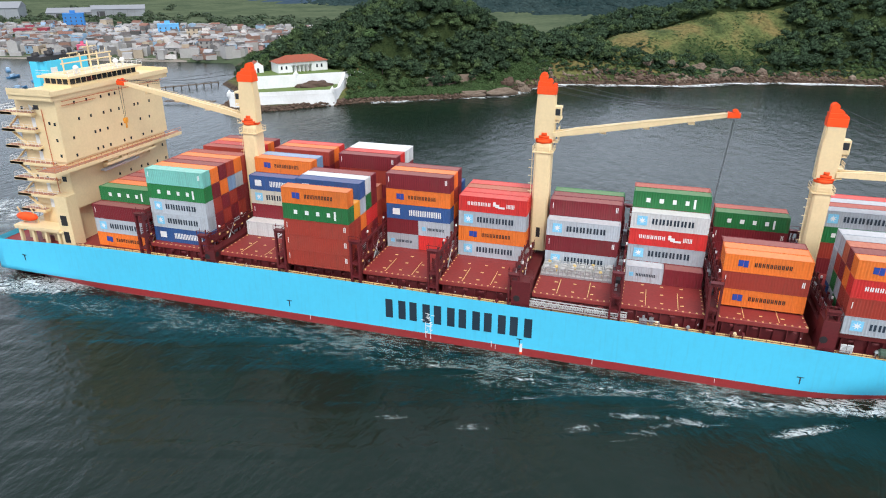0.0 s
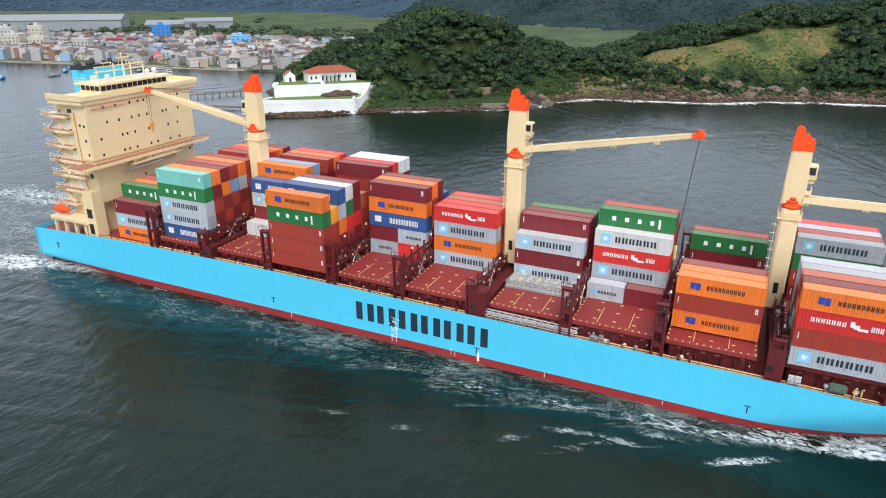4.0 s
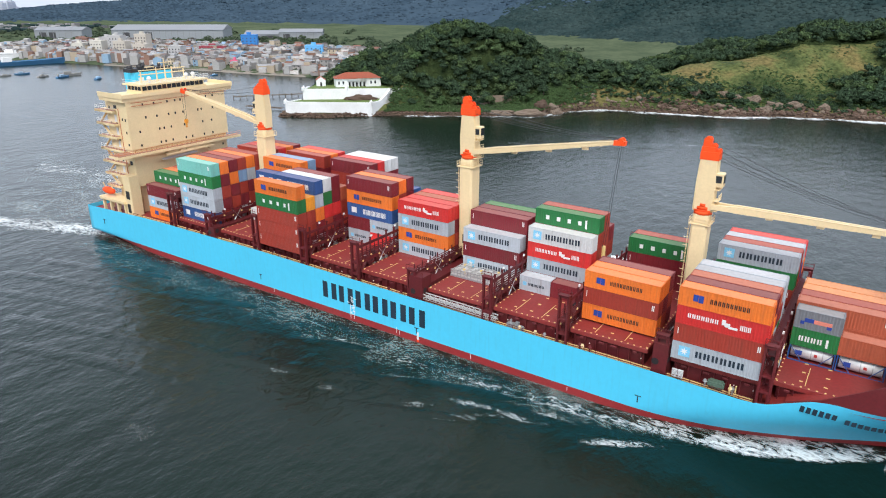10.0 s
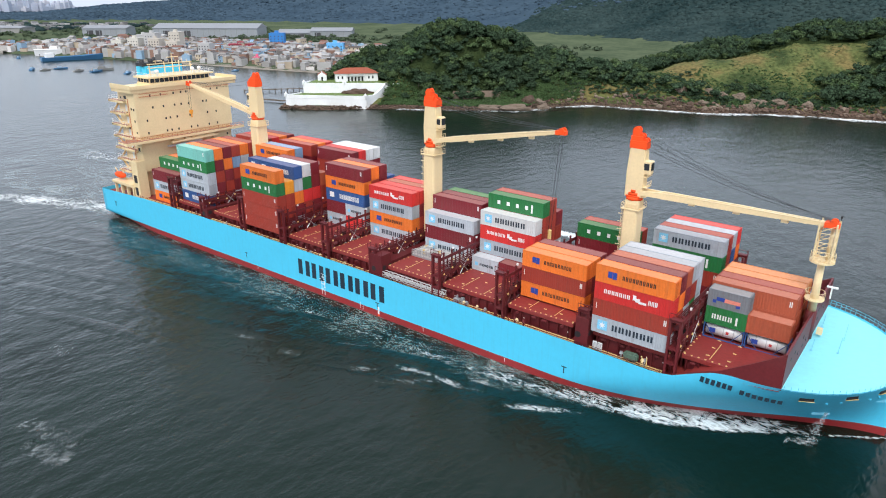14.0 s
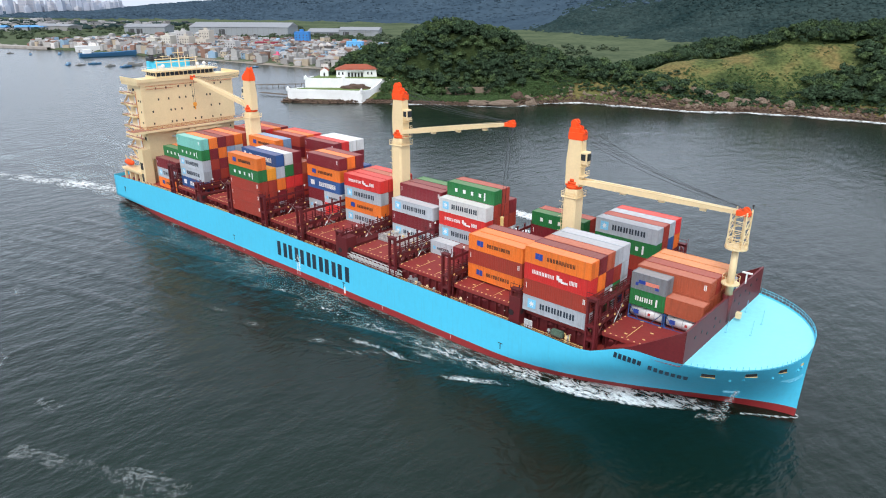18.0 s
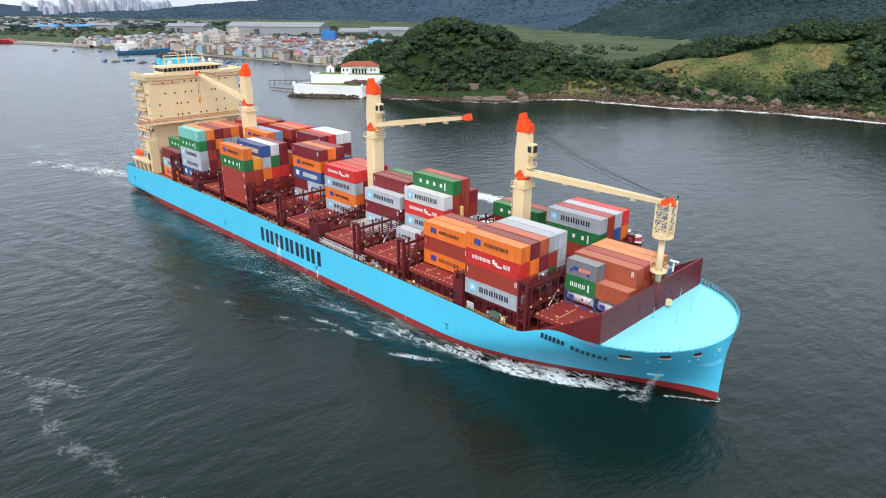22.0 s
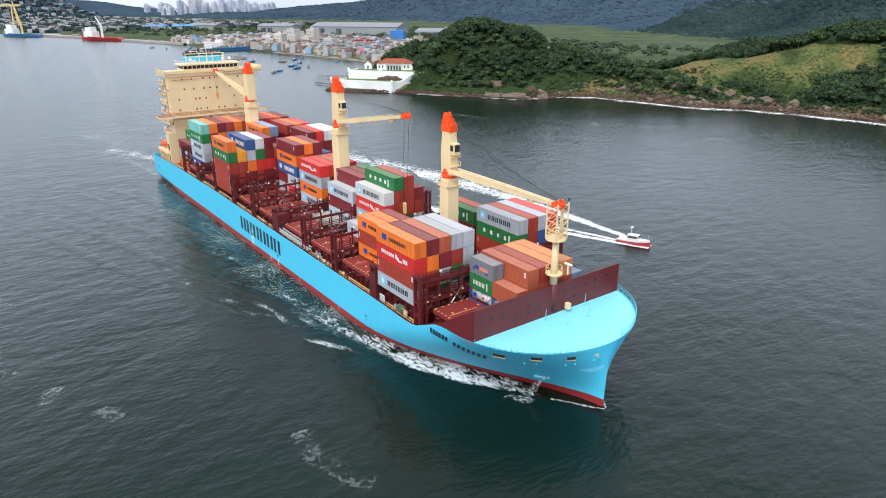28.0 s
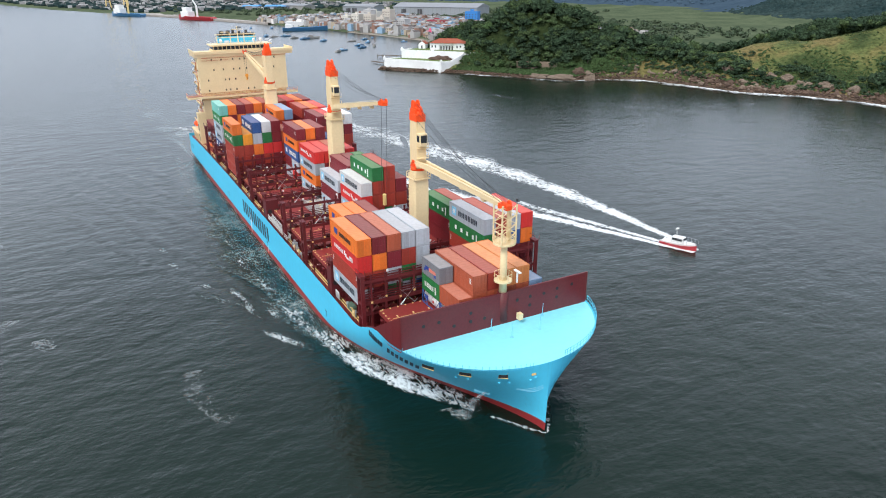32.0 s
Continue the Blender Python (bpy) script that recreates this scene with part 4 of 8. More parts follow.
    tagged(part("lashing_socket", bm, YELLOW, ship, "rows of pale lashing sockets"), kind="stuff")


def lashing_bridge(x, top, ymin=-17.0, ymax=17.0):
    """Steel gangway between two bays: a portal at each side of the ship, a walkway on posts, a tall open fence and rails, braces and lashing gear."""
    levels = [12.7] + ([15.45] if top >= 17 else [])
    frame_ = part("lashing_bridge", boxes(bmesh.new(), (x - 0.55, x + 0.55, ymin + 0.9, ymax - 0.9, 12.56, 12.7), (x + 0.42, x + 0.58, ymin + 0.9, ymax - 0.9, 12.0, 12.56), (x - 0.58, x - 0.42, ymin + 0.9, ymax - 0.9, 12.0, 12.56)), STEEL_RED, ship, "dark red steel lashing bridge")
    part("upper_girder", boxes(bmesh.new(), (x + 0.44, x + 0.6, ymin + 0.9, ymax - 0.9, top - 1.35, top - 0.8)), STEEL_RED, frame_)
    if top >= 17:
        part("walkway", boxes(bmesh.new(), (x - 0.5, x + 0.5, ymin + 0.9, ymax - 0.9, 15.33, 15.45)), STEEL_RED, frame_)
    portal = None
    for y in (ymin + 0.45, ymax - 0.45):
        if portal is None:
            bm = bmesh.new()
            for q in (-0.75, 0.75):
                boxes(bm, (q - 0.16, q + 0.16, -0.3, 0.3, 7.6, top))
            for z in (9.9, 12.3, top - 0.45):
                boxes(bm, (-0.55, 0.55, -0.3, 0.3, z, z + 0.4))
            boxes(bm, (-0.95, 0.95, -0.5, 0.5, top, top + 0.1))
            for q in (-0.9, 0.9):
                bar(bm, (q, -0.45, top), (q, -0.45, top + 1.0), 0.05, 4)
                bar(bm, (q, 0.45, top), (q, 0.45, top + 1.0), 0.05, 4)
            bar(bm, (-0.9, -0.45, top + 1.0), (0.9, -0.45, top + 1.0), 0.05, 4)
            portal = mesh_of("portal", bm, STEEL_RED)
        ob = part("portal", portal, STEEL_RED, frame_, "dark red steel portal")
        ob.location = (x, y, 0)
    n, post, fence = 13, None, None
    for i in range(n):
        y = ymin + 2.0 + (ymax - ymin - 4.0) * i / (n - 1)
        if i % 2 == 0 or i in (1, n - 2):
            post = post or mesh_of("post", boxes(bmesh.new(), (-0.55, -0.25, -0.18, 0.18, 7.6, 12.56), (0.25, 0.55, -0.18, 0.18, 7.6, 12.56), (-0.3, 0.3, -0.1, 0.1, 10.6, 10.85)), STEEL_RED)
            part("post", post, STEEL_RED, frame_).location = (x, y, 0)
        if fence is None:
            fence = mesh_of("fence_post", boxes(bmesh.new(), (0.40, 0.62, -0.15, 0.15, 12.3, top), (-0.58, -0.42, -0.09, 0.09, 12.7, 14.6), (0.36, 0.68, -0.2, 0.2, top - 0.16, top + 0.05)), STEEL_RED)
        part("fence_post", fence, STEEL_RED, frame_).location = (x, y, 0)
    for q in (-0.5, 0.53):
        bm = bmesh.new()
        for lv in levels:
            for dz in (0.4, 0.8, 1.2):
                bar(bm, (x + q, ymin + 0.9, lv + dz), (x + q, ymax - 0.9, lv + dz), 0.075, 4)
        if q > 0 and top > 15:
            bar(bm, (x + q, ymin + 0.9, top - 0.9), (x + q, ymax - 0.9, top - 0.9), 0.10, 4)
        part("guard_rail", bm, STEEL_RED, frame_)
    for i in range(n - 1):
        y0 = ymin + 2.0 + (ymax - ymin - 4.0) * i / (n - 1)
        y1 = ymin + 2.0 + (ymax - ymin - 4.0) * (i + 1) / (n - 1)
        if i % 2 == 0:
            bm = bmesh.new()                # crossed lashing rods with their turnbuckles
            for a, b in ((y0, y1), (y1, y0)):
                bar(bm, (x + 0.62, a, 10.9), (x + 0.62, b, 13.6), 0.04, 4)
                bar(bm, (x + 0.62, a, 10.9), (x + 0.62, a + 0.35 * (b - a), 11.8), 0.085, 5)
            part("lashing_rod", bm, GALV if i % 4 else STEEL_RED, frame_)
        else:
            part("brace", beam(bmesh.new(), (x - 0.42, y0 + 0.1, 9.4), (x - 0.42, y1 - 0.1, 12.3), 0.12, 0.16), STEEL_RED, frame_)
        if i % 3 == 1:
            part("bin", boxes(bmesh.new(), (x - 0.4, x + 0.3, y0 + 0.5, y0 + 1.7, 12.71, 13.3)), BLACK if i % 2 else GALV, frame_, "lashing gear bin")
            part("flood_lamp", boxes(bmesh.new(), (x + 0.45, x + 0.7, y0 + 0.2, y0 + 0.5, top + 0.05, top + 0.4)), WHITE, frame_, "small white flood lamp")
        part("marker_lamp", boxes(bmesh.new(), (x + 0.6, x + 0.76, y0 - 0.16, y0 + 0.16, 12.9 if i % 2 else 12.3, 13.2 if i % 2 else 12.6)), YELLOW, frame_, "small yellow fitting")
    part("lower_walkway", boxes(bmesh.new(), (x - 0.6, x + 0.6, ymin + 0.9, ymax - 0.9, 10.2, 10.3)), STEEL_RED, frame_)
    gear, gr = bmesh.new(), random.Random(int(x * 10))
    for k in range(26):                     # rods and turnbuckles laid down or hung up
        y, z = gr.uniform(ymin + 1.5, ymax - 2.5), gr.choice((12.75, 12.75, 10.36, 13.5))
        q = gr.uniform(-0.45, 0.45)
        bar(gear, (x + q, y, z), (x + q + gr.uniform(-0.2, 0.2), y + gr.uniform(0.6, 2.2), z + gr.choice((0.02, 0.05, 1.2)) * gr.random()), 0.045, 4)
    for k in range(9):
        y, z = gr.uniform(ymin + 1.5, ymax - 2.0), gr.choice((12.71, 10.31))
        boxes(gear, (x - 0.4, x - 0.05, y, y + gr.uniform(0.3, 0.7), z, z + gr.uniform(0.2, 0.5)))
    tagged(part("lashing_gear", gear, GALV, frame_, "grey lashing rods and turnbuckles"), kind="stuff")
    bm = bmesh.new()                        # raking stair up to the walkway
    for q in (-0.35, 0.35):
        beam(bm, (x - 1.0 + q * 0.3, ymin + 4.4 + q, 9.2), (x - 0.6 + q * 0.3, ymin + 1.6 + q, 12.6), 0.06, 0.2)
    for k in range(11):
        boxes(bm, (x - 1.1 + 0.04 * k, x - 0.55 + 0.04 * k, ymin + 4.1 - 0.26 * k, ymin + 4.4 - 0.26 * k, 9.4 + 0.3 * k, 9.45 + 0.3 * k))
    part("stair", bm, STEEL_RED, frame_)


for x, top in ((-130.4, 17.0), (-117.0, 14.2), (-101.1, 17.0), (-86.9, 16.6), (-73.0, 16.6), (-59.4, 14.2), (-43.4, 16.6), (-29.4, 16.8), (-13.6, 14.6), (0.75, 17.2)):
    lashing_bridge(x, top)

# crane foundations between the bays
for x, w, high in ((-115.7, 1.0, 11.4), (-58.2, 1.5, 13.2), (-13.6, 1.1, 13.2)):
    bm = boxes(bmesh.new(), (x - w, x + w, -17.0, -14.2, 7.7, high), (x - w * 0.8, x + w * 0.8, -14.2, 13.0, 7.7, 11.2))
    for y in (-17.0, -14.3):                # rail round the top of the foot
        for q in (-w, w):
            bar(bm, (x + q, y + 0.05, high), (x + q, y + 0.05, high + 1.0), 0.05, 4)
        bar(bm, (x - w, y + 0.05, high + 1.0), (x + w, y + 0.05, high + 1.0), 0.05, 4)
    f = part("crane_foundation", bm, STEEL_RED, ship, "dark red box girder under the crane")
    for y in (-16.2, -14.6):
        bm = bmesh.new()
        bar(bm, (x + w - 0.05, y, 10.6), (x + w + 0.03, y, 10.6), 0.5, 12)
        part("manhole", bm, BLACK, f, "dark oval opening")
    bm = bmesh.new()
    bar(bm, (x - 0.6, -17.03, 10.2), (x - 0.6, -16.95, 10.2), 0.55, 12)
    part("manhole", bm, BLACK, f, "dark oval opening")

# starboard and port side walkway: gutter bar, yellow rails, pipes
for s in (-1, 1):
    for (xa, xb) in ((-146, -131), (-131, -116), (-116, -101), (-101, -87), (-87, -73), (-73, -59), (-59, -43.5), (-43.5, -29), (-29, -14), (-14, -0.5)):
        bm = bmesh.new()
        for k in range(9):
            x = xa + (xb - xa) * k / 8
            z = lerp_table(EDGE, x)
            bar(bm, (x, s * 17.1, z - 0.6), (x, s * 17.1, z + 0.45), 0.04, 4)
        for dz in (0.1, 0.45):
            bar(bm, (xa, s * 17.1, lerp_table(EDGE, xa) + dz), (xb, s * 17.1, lerp_table(EDGE, xb) + dz), 0.04, 4)
        part("side_rail", bm, STEEL_RED, ship)
        bm = bmesh.new()
        for dy, dz in ((15.9, -0.35), (16.2, -0.5)):
            bar(bm, (xa, s * dy, lerp_table(EDGE, xa) + dz), (xb, s * dy, lerp_table(EDGE, xb) + dz), 0.10, 6)
        part("deck_pipe", bm, YELLOW, ship, "pale yellow deck pipes")

# stowed accommodation ladder on the starboard edge
ALLOY = paint("dull_aluminium", (0.62, 0.62, 0.60), 0.5, 0.1, 3.0, 0.2, metal=0.2)
lad = bmesh.new()
for y in (-16.75, -15.9):
    for dz in (-0.42, 0.42):
        beam(lad, (-59.5, y, 9.6 + dz), (-41.5, y, 9.3 + dz), 0.12, 0.14)
    for k in range(30):
        x, z = -59.5 + 0.6 * k, 9.6 - 0.01 * k
        up = 0.42 if k % 2 else -0.42
        bar(lad, (x, y, z - up), (x + 0.6, y, z + up), 0.06, 4)
for k in range(46):
    x = -59.3 + k * 0.39
    boxes(lad, (x, x + 0.22, -16.7, -15.95, 9.35 - 0.005 * k, 9.42 - 0.005 * k))
part("accommodation_ladder", lad, ALLOY, ship, "grey aluminium accommodation ladder stowed on deck")
panel = part("side_panel", boxes(bmesh.new(), (-11.7, -10.95, -16.62, -16.5, 8.3, 9.7), (-10.85, -10.1, -16.62, -16.5, 8.3, 9.7)), WHITE, ship, "pale louvred vent panels on the side deck")
bm = bmesh.new()
for k in range(6):
    boxes(bm, (-11.65, -10.15, -16.66, -16.62, 8.45 + 0.2 * k, 8.53 + 0.2 * k))
part("louvre", bm, GALV, panel)
TARP = paint("green_tarpaulin", (0.09, 0.15, 0.11), 0.8, 0.2, 2.0, 0.3, bump=0.3)
bm = boxes(bmesh.new(), (-6.7, -4.4, -16.4, -15.4, 8.1, 9.35))
bmesh.ops.bevel(bm, geom=bm.edges[:], offset=0.22, segments=2, affect="EDGES")
part("covered_winch", bm, TARP, ship, "deck gear under a green tarpaulin")
for x in (-3.6, -2.8):
    bm = bmesh.new()
    bar(bm, (x, -16.6, 8.0), (x, -16.6, 9.6), 0.1, 6)
    bar(bm, (x, -16.6, 9.6), (x + 0.1, -17.0, 9.9), 0.09, 6)
    part("small_davit", bm, YELLOW, ship, "small yellow davit post")
bm = boxes(bmesh.new(), (-39.6, -38.4, -16.3, -15.5, 8.1, 9.0), (-38.1, -37.5, -16.2, -15.6, 8.1, 9.4), (-37.2, -36.5, -16.3, -15.7, 8.1, 8.7))
bar(bm, (-39.0, -15.9, 9.0), (-39.0, -15.9, 9.6), 0.2, 8)
bar(bm, (-38.4, -15.9, 8.8), (-36.6, -15.9, 8.9), 0.12, 6)
part("pump_unit", bm, GALV, ship, "pale grey pump and pipework on the side deck")


# ---- deckhouse ----
house = part("deckhouse", boxes(bmesh.new(), (-150.4, -147.4, -13.8, 15.6, 24.6, 37.2)), CREAM, ship, "tall cream steel deckhouse")
part("rear_block", boxes(bmesh.new(), (-158.5, -150.4, -12.4, 14.2, 15.0, 37.2)), CREAM, house, "cream rear storeys")
part("lower_block", boxes(bmesh.new(), (-150.4, -147.9, -13.4, 15.2, 15.0, 24.6)), CREAM, house, "cream lower storeys")
part("house_foot", boxes(bmesh.new(), (-158.5, -149.2, -12.0, 13.6, 7.8, 15.0)), CREAM, house)
part("wing_fascia", boxes(bmesh.new(), (-157.2, -147.2, -14.6, 18.0, 36.3, 37.2)), CREAM, house, "deep cream edge under the bridge deck")
# open gallery with legs and arches at the foot
bm = boxes(bmesh.new(), (-150.6, -147.6, -15.9, -13.2, 7.6, 18.2))
for a, b in ((-16.0, -15.4), (-13.8, -13.2)):
    for xx in (-161.0, -157.8, -154.6, -151.4, -148.2):
        boxes(bm, (xx - 0.3, xx + 0.3, a, b, 7.6, 11.0))
boxes(bm, (-161.8, -150.6, -16.4, -13.0, 10.8, 11.3), (-161.8, -150, -16.3, 16.0, 10.5, 10.8))
part("stern_gallery", bm, CREAM, house, "cream open gallery with arches")
for z0, z1 in ((12.2, 14.3), (8.6, 10.9)):
    part("opening", boxes(bmesh.new(), (-149.9, -148.4, -15.96, -15.86, z0, z1)), BLACK, house, "dark doorway")
# bridge deck with its wings, on curved side brackets
part("bridge_deck", boxes(bmesh.new(), (-157.2, -146.9, -14.8, 18.2, 37.2, 37.5), (-157.2, -147.0, -14.8, -14.65, 37.5, 38.4), (-147.1, -146.9, -14.8, 18.2, 37.5, 38.1), (-157.2, -147.0, 18.05, 18.2, 37.5, 38.4)), CREAM, house, "cream bridge deck with wings")
for y0 in (-13.8, 15.0):
    bm = bmesh.new()
    pr = None
    for k in range(11):
        u = k / 10
        x = -150.4 - 6.6 * u
        z = 36.3 - 6.5 * (1 - math.sqrt(max(0.0, 1 - (1 - u) ** 2)))
        cur = [bm.verts.new(c) for c in ((x, y0, z), (x, y0 + 0.6, z), (x, y0 + 0.6, 36.35), (x, y0, 36.35))]
        if pr:
            for i in range(4):
                bm.faces.new((pr[i], pr[(i + 1) % 4], cur[(i + 1) % 4], cur[i]))
        pr = cur
    part("wing_bracket", bm, CREAM, house, "curved bracket under the bridge wing")
part("vent_opening", boxes(bmesh.new(), (-152.6, -151.4, -13.86, -13.75, 34.5, 35.3)), BLACK, house, "dark oval vent")
# wheelhouse
wheel = part("wheelhouse", boxes(bmesh.new(), (-155, -148.4, -8.2, 10.8, 37.5, 38.3), (-155, -148.9, -7.9, 10.5, 38.3, 39.5), (-155.6, -147.9, -8.8, 11.4, 39.5, 39.9)), CREAM, house, "cream wheelhouse with a window band")
for k in range(13):
    y = -7.7 + k * 1.4
    part("window_pane", boxes(bmesh.new(), (-148.92, -148.8, y, y + 1.12, 38.35, 39.4)), GLASS, wheel, "dark wheelhouse window")
for k in range(4):
    x = -154.6 + k * 1.4
    part("window_pane", boxes(bmesh.new(), (x, x + 1.1, -7.96, -7.88, 38.35, 39.4)), GLASS, wheel, "dark wheelhouse window")
bm = bmesh.new()
for s in (-8.8, 11.4):
    for dz in (0.5, 1.0):
        bar(bm, (-155.6, s, 39.9 + dz), (-147.9, s, 39.9 + dz), 0.04, 4)
for dz in (0.5, 1.0):
    bar(bm, (-147.9, -8.8, 39.9 + dz), (-147.9, 11.4, 39.9 + dz), 0.04, 4)
for k in range(15):
    y = -8.8 + k * 20.2 / 14
    bar(bm, (-147.9, y, 39.9), (-147.9, y, 40.9), 0.04, 4)
part("monkey_island_rail", bm, WHITE, house)
# mast, radar arms, domes
bm = bmesh.new()
for y in (-6.0, -1.5, 3.0, 6.5):
    bar(bm, (-151.5, y, 39.9), (-151.5, y, 42.6 + 0.8 * (abs(y) < 4)), 0.16, 6)
for z in (41.9, 42.9):
    bar(bm, (-151.5, -6.5, z), (-151.5, 7.0, z), 0.13, 6)
bar(bm, (-151.5, 1.0, 39.9), (-151.5, 1.0, 45.6), 0.22, 8, 0.1)
for y in (-4, -2, 0, 2, 4, 5.5):
    bar(bm, (-151.5, y, 42.9), (-151.5, y, 43.8), 0.06, 5)
boxes(bm, (-151.3, -151.1, -0.8, 2.8, 44.4, 44.6), (-151.3, -151.1, -4.8, -2.2, 43.6, 43.8))
part("radar_mast", bm, CREAM, house, "cream radar mast with cross arms")
for y, x in ((-5.2, -149.4), (5.8, -149.6), (8.2, -150.0)):
    bm = bmesh.new()
    bmesh.ops.create_uvsphere(bm, u_segments=12, v_segments=8, radius=0.55)
    bmesh.ops.translate(bm, vec=(x, y, 41.1), verts=bm.verts)
    bar(bm, (x, y, 39.9), (x, y, 40.8), 0.2, 8)
    part("antenna_dome", bm, WHITE, house, "white antenna dome", True)
# funnel
bm = boxes(bmesh.new(), (-162.9, -158.7, -4.2, 9.0, 36.0, 41.7))
bmesh.ops.bevel(bm, geom=[e for e in bm.edges if abs((e.verts[0].co - e.verts[1].co).z) > 3], offset=1.2, segments=3, affect="EDGES")
fun = part("funnel", bm, HULL_BLUE, house, "sky-blue funnel with a black top")
part("funnel_top", boxes(bmesh.new(), (-162.5, -159.1, -3.8, 8.6, 41.7, 42.6)), BLACK, fun, "black funnel top")
part("funnel_band", boxes(bmesh.new(), (-158.8, -158.6, -3.0, 7.8, 36.0, 37.6)), BLACK, fun, "black band")
part("funnel_badge", boxes(bmesh.new(), (-158.75, -158.62, -2.2, -0.6, 38.8, 40.4)), WHITE, fun, "pale square badge")
for k, (x, y) in enumerate(((-161.5, -2.4), (-160.2, -0.4), (-161.6, 1.6), (-160.1, 3.4), (-161, 6.0))):
    bm = bmesh.new()
    bar(bm, (x, y, 42.1), (x - 0.3, y, 43.2 + 0.3 * (k % 3)), 0.75 if k < 2 else 0.45, 10)
    part("exhaust_pipe", bm, BLACK, fun, "black exhaust pipe", True)
part("engine_casing", boxes(bmesh.new(), (-163.4, -158.5, -6, 9, 10.8, 36.0)), CREAM, house)
# walkway ledge across the front, rails with an orange-red top
ledge = part("front_gallery", boxes(bmesh.new(), (-148.0, -145.9, -18.4, 18.6, 23.1, 23.75), (-150.4, -148.0, -18.4, -13.4, 23.3, 23.75)), CREAM, house, "cream walkway ledge across the front")
part("gallery_deck", boxes(bmesh.new(), (-147.4, -146.1, -18.3, 18.5, 23.75, 23.79), (-150.3, -147.4, -18.3, -13.5, 23.75, 23.79)), WALKWAY, ledge, "faded rust-red walking surface")
bm = bmesh.new()
for dz in (0.5, 1.0):
    bar(bm, (-145.95, -18.4, 23.75 + dz), (-145.95, 18.6, 23.75 + dz), 0.05, 4)
    bar(bm, (-145.95, -18.35, 23.75 + dz), (-150.4, -18.35, 23.75 + dz), 0.05, 4)
for k in range(26):
    y = -18.4 + k * 37.0 / 25
    bar(bm, (-145.95, y, 23.75), (-145.95, y, 24.75), 0.035, 4)
part("gallery_rail", bm, RUST, ledge, "rust orange handrail")
bm = bmesh.new()
bar(bm, (-147.1, -12.5, 36.0), (-147.1, 16.0, 36.0), 0.07, 5)
bar(bm, (-147.2, -12.5, 35.2), (-147.2, -4.0, 35.2), 0.07, 5)
bar(bm, (-150.7, -13.95, 34.6), (-150.7, -13.95, 18.2), 0.09, 5)
part("fire_main", bm, RUST, house, "orange-red pipe")
# portholes and small windows over the front
PORTS = [(y, z) for z, row in ((35.3, (-9.3, -6.2, -2.4, -0.1, 1.5, 9.4, 11.6)), (32.1, (-8.9, -5.8, -2.4, -0.4, 1.9, 6.5, 7.6, 11.2)), (28.8, (-11.0, -5.5, -4.2, -2.1, 1.9, 7.6, 10.5)),
                             (25.4, (-11.1, -5.6, -4.2, -2.1, 1.9, 3.9, 7.7, 10.5))) for y in row]
for y, z in PORTS:
    part("porthole", boxes(bmesh.new(), (-147.42, -147.34, y - 0.2, y + 0.2, z - 0.29, z + 0.29)), GLASS, house, "small dark window")
for y, z in ((-0.6, 18.7), (2.8, 18.7), (6.1, 18.6), (8.1, 18.5), (11.3, 18.4), (14.3, 18.4), (13.8, 21.6)):
    part("porthole", boxes(bmesh.new(), (-147.92, -147.84, y - 0.2, y + 0.2, z - 0.29, z + 0.29)), GLASS, house, "small dark window")
for x, z in ((-149.6, 32.0), (-148.4, 31.9), (-148.6, 28.8), (-148.4, 25.8), (-149.4, 21.0)):
    part("porthole", boxes(bmesh.new(), (x - 0.22, x + 0.22, -13.86, -13.76, z - 0.3, z + 0.3)) if z > 24 else boxes(bmesh.new(), (x - 0.5, x + 0.5, -13.46, -13.36, z - 0.5, z + 0.5)), GLASS, house, "small dark window")
for z in (20.5, 26, 30, 34):
    for x in (-154.5, -157):
        part("porthole", boxes(bmesh.new(), (x - 0.25, x + 0.25, -12.46, -12.36, z, z + 0.6)), GLASS, house, "small dark window")
# stowed gangway beam under the ledge
bm = bmesh.new()
beam(bm, (-146.7, -5.2, 22.1), (-146.7, 9.6, 22.3), 1.1, 0.5)
boxes(bm, (-147.3, -146.2, -1.0, 0.4, 22.3, 22.9), (-147.3, -146.2, 3.4, 4.6, 22.3, 22.9), (-147.9, -146.9, -4.6, -4.0, 21.2, 22.4), (-147.9, -146.9, 8.4, 9.0, 21.2, 22.4))
bar(bm, (-146.6, 1.0, 22.6), (-146.6, 8.6, 22.7), 0.3, 8)
bar(bm, (-146.6, -4.6, 22.6), (-146.6, -1.6, 22.7), 0.22, 8)
part("stowed_davit", bm, CREAM, house, "cream davit beam")
bm = bmesh.new()
for dx in (-0.45, 0.45):
    beam(bm, (-146.3 + dx, -6.6, 21.2), (-146.3 + dx, 3.6, 21.5), 0.08, 0.4)
for k in range(24):
    y = -6.5 + k * 0.43
    boxes(bm, (-146.75, -145.85, y, y + 0.16, 21.1 + 0.012 * k, 21.18 + 0.012 * k))
part("stowed_gangway", bm, GALV, house, "grey aluminium gangway stowed under the ledge")
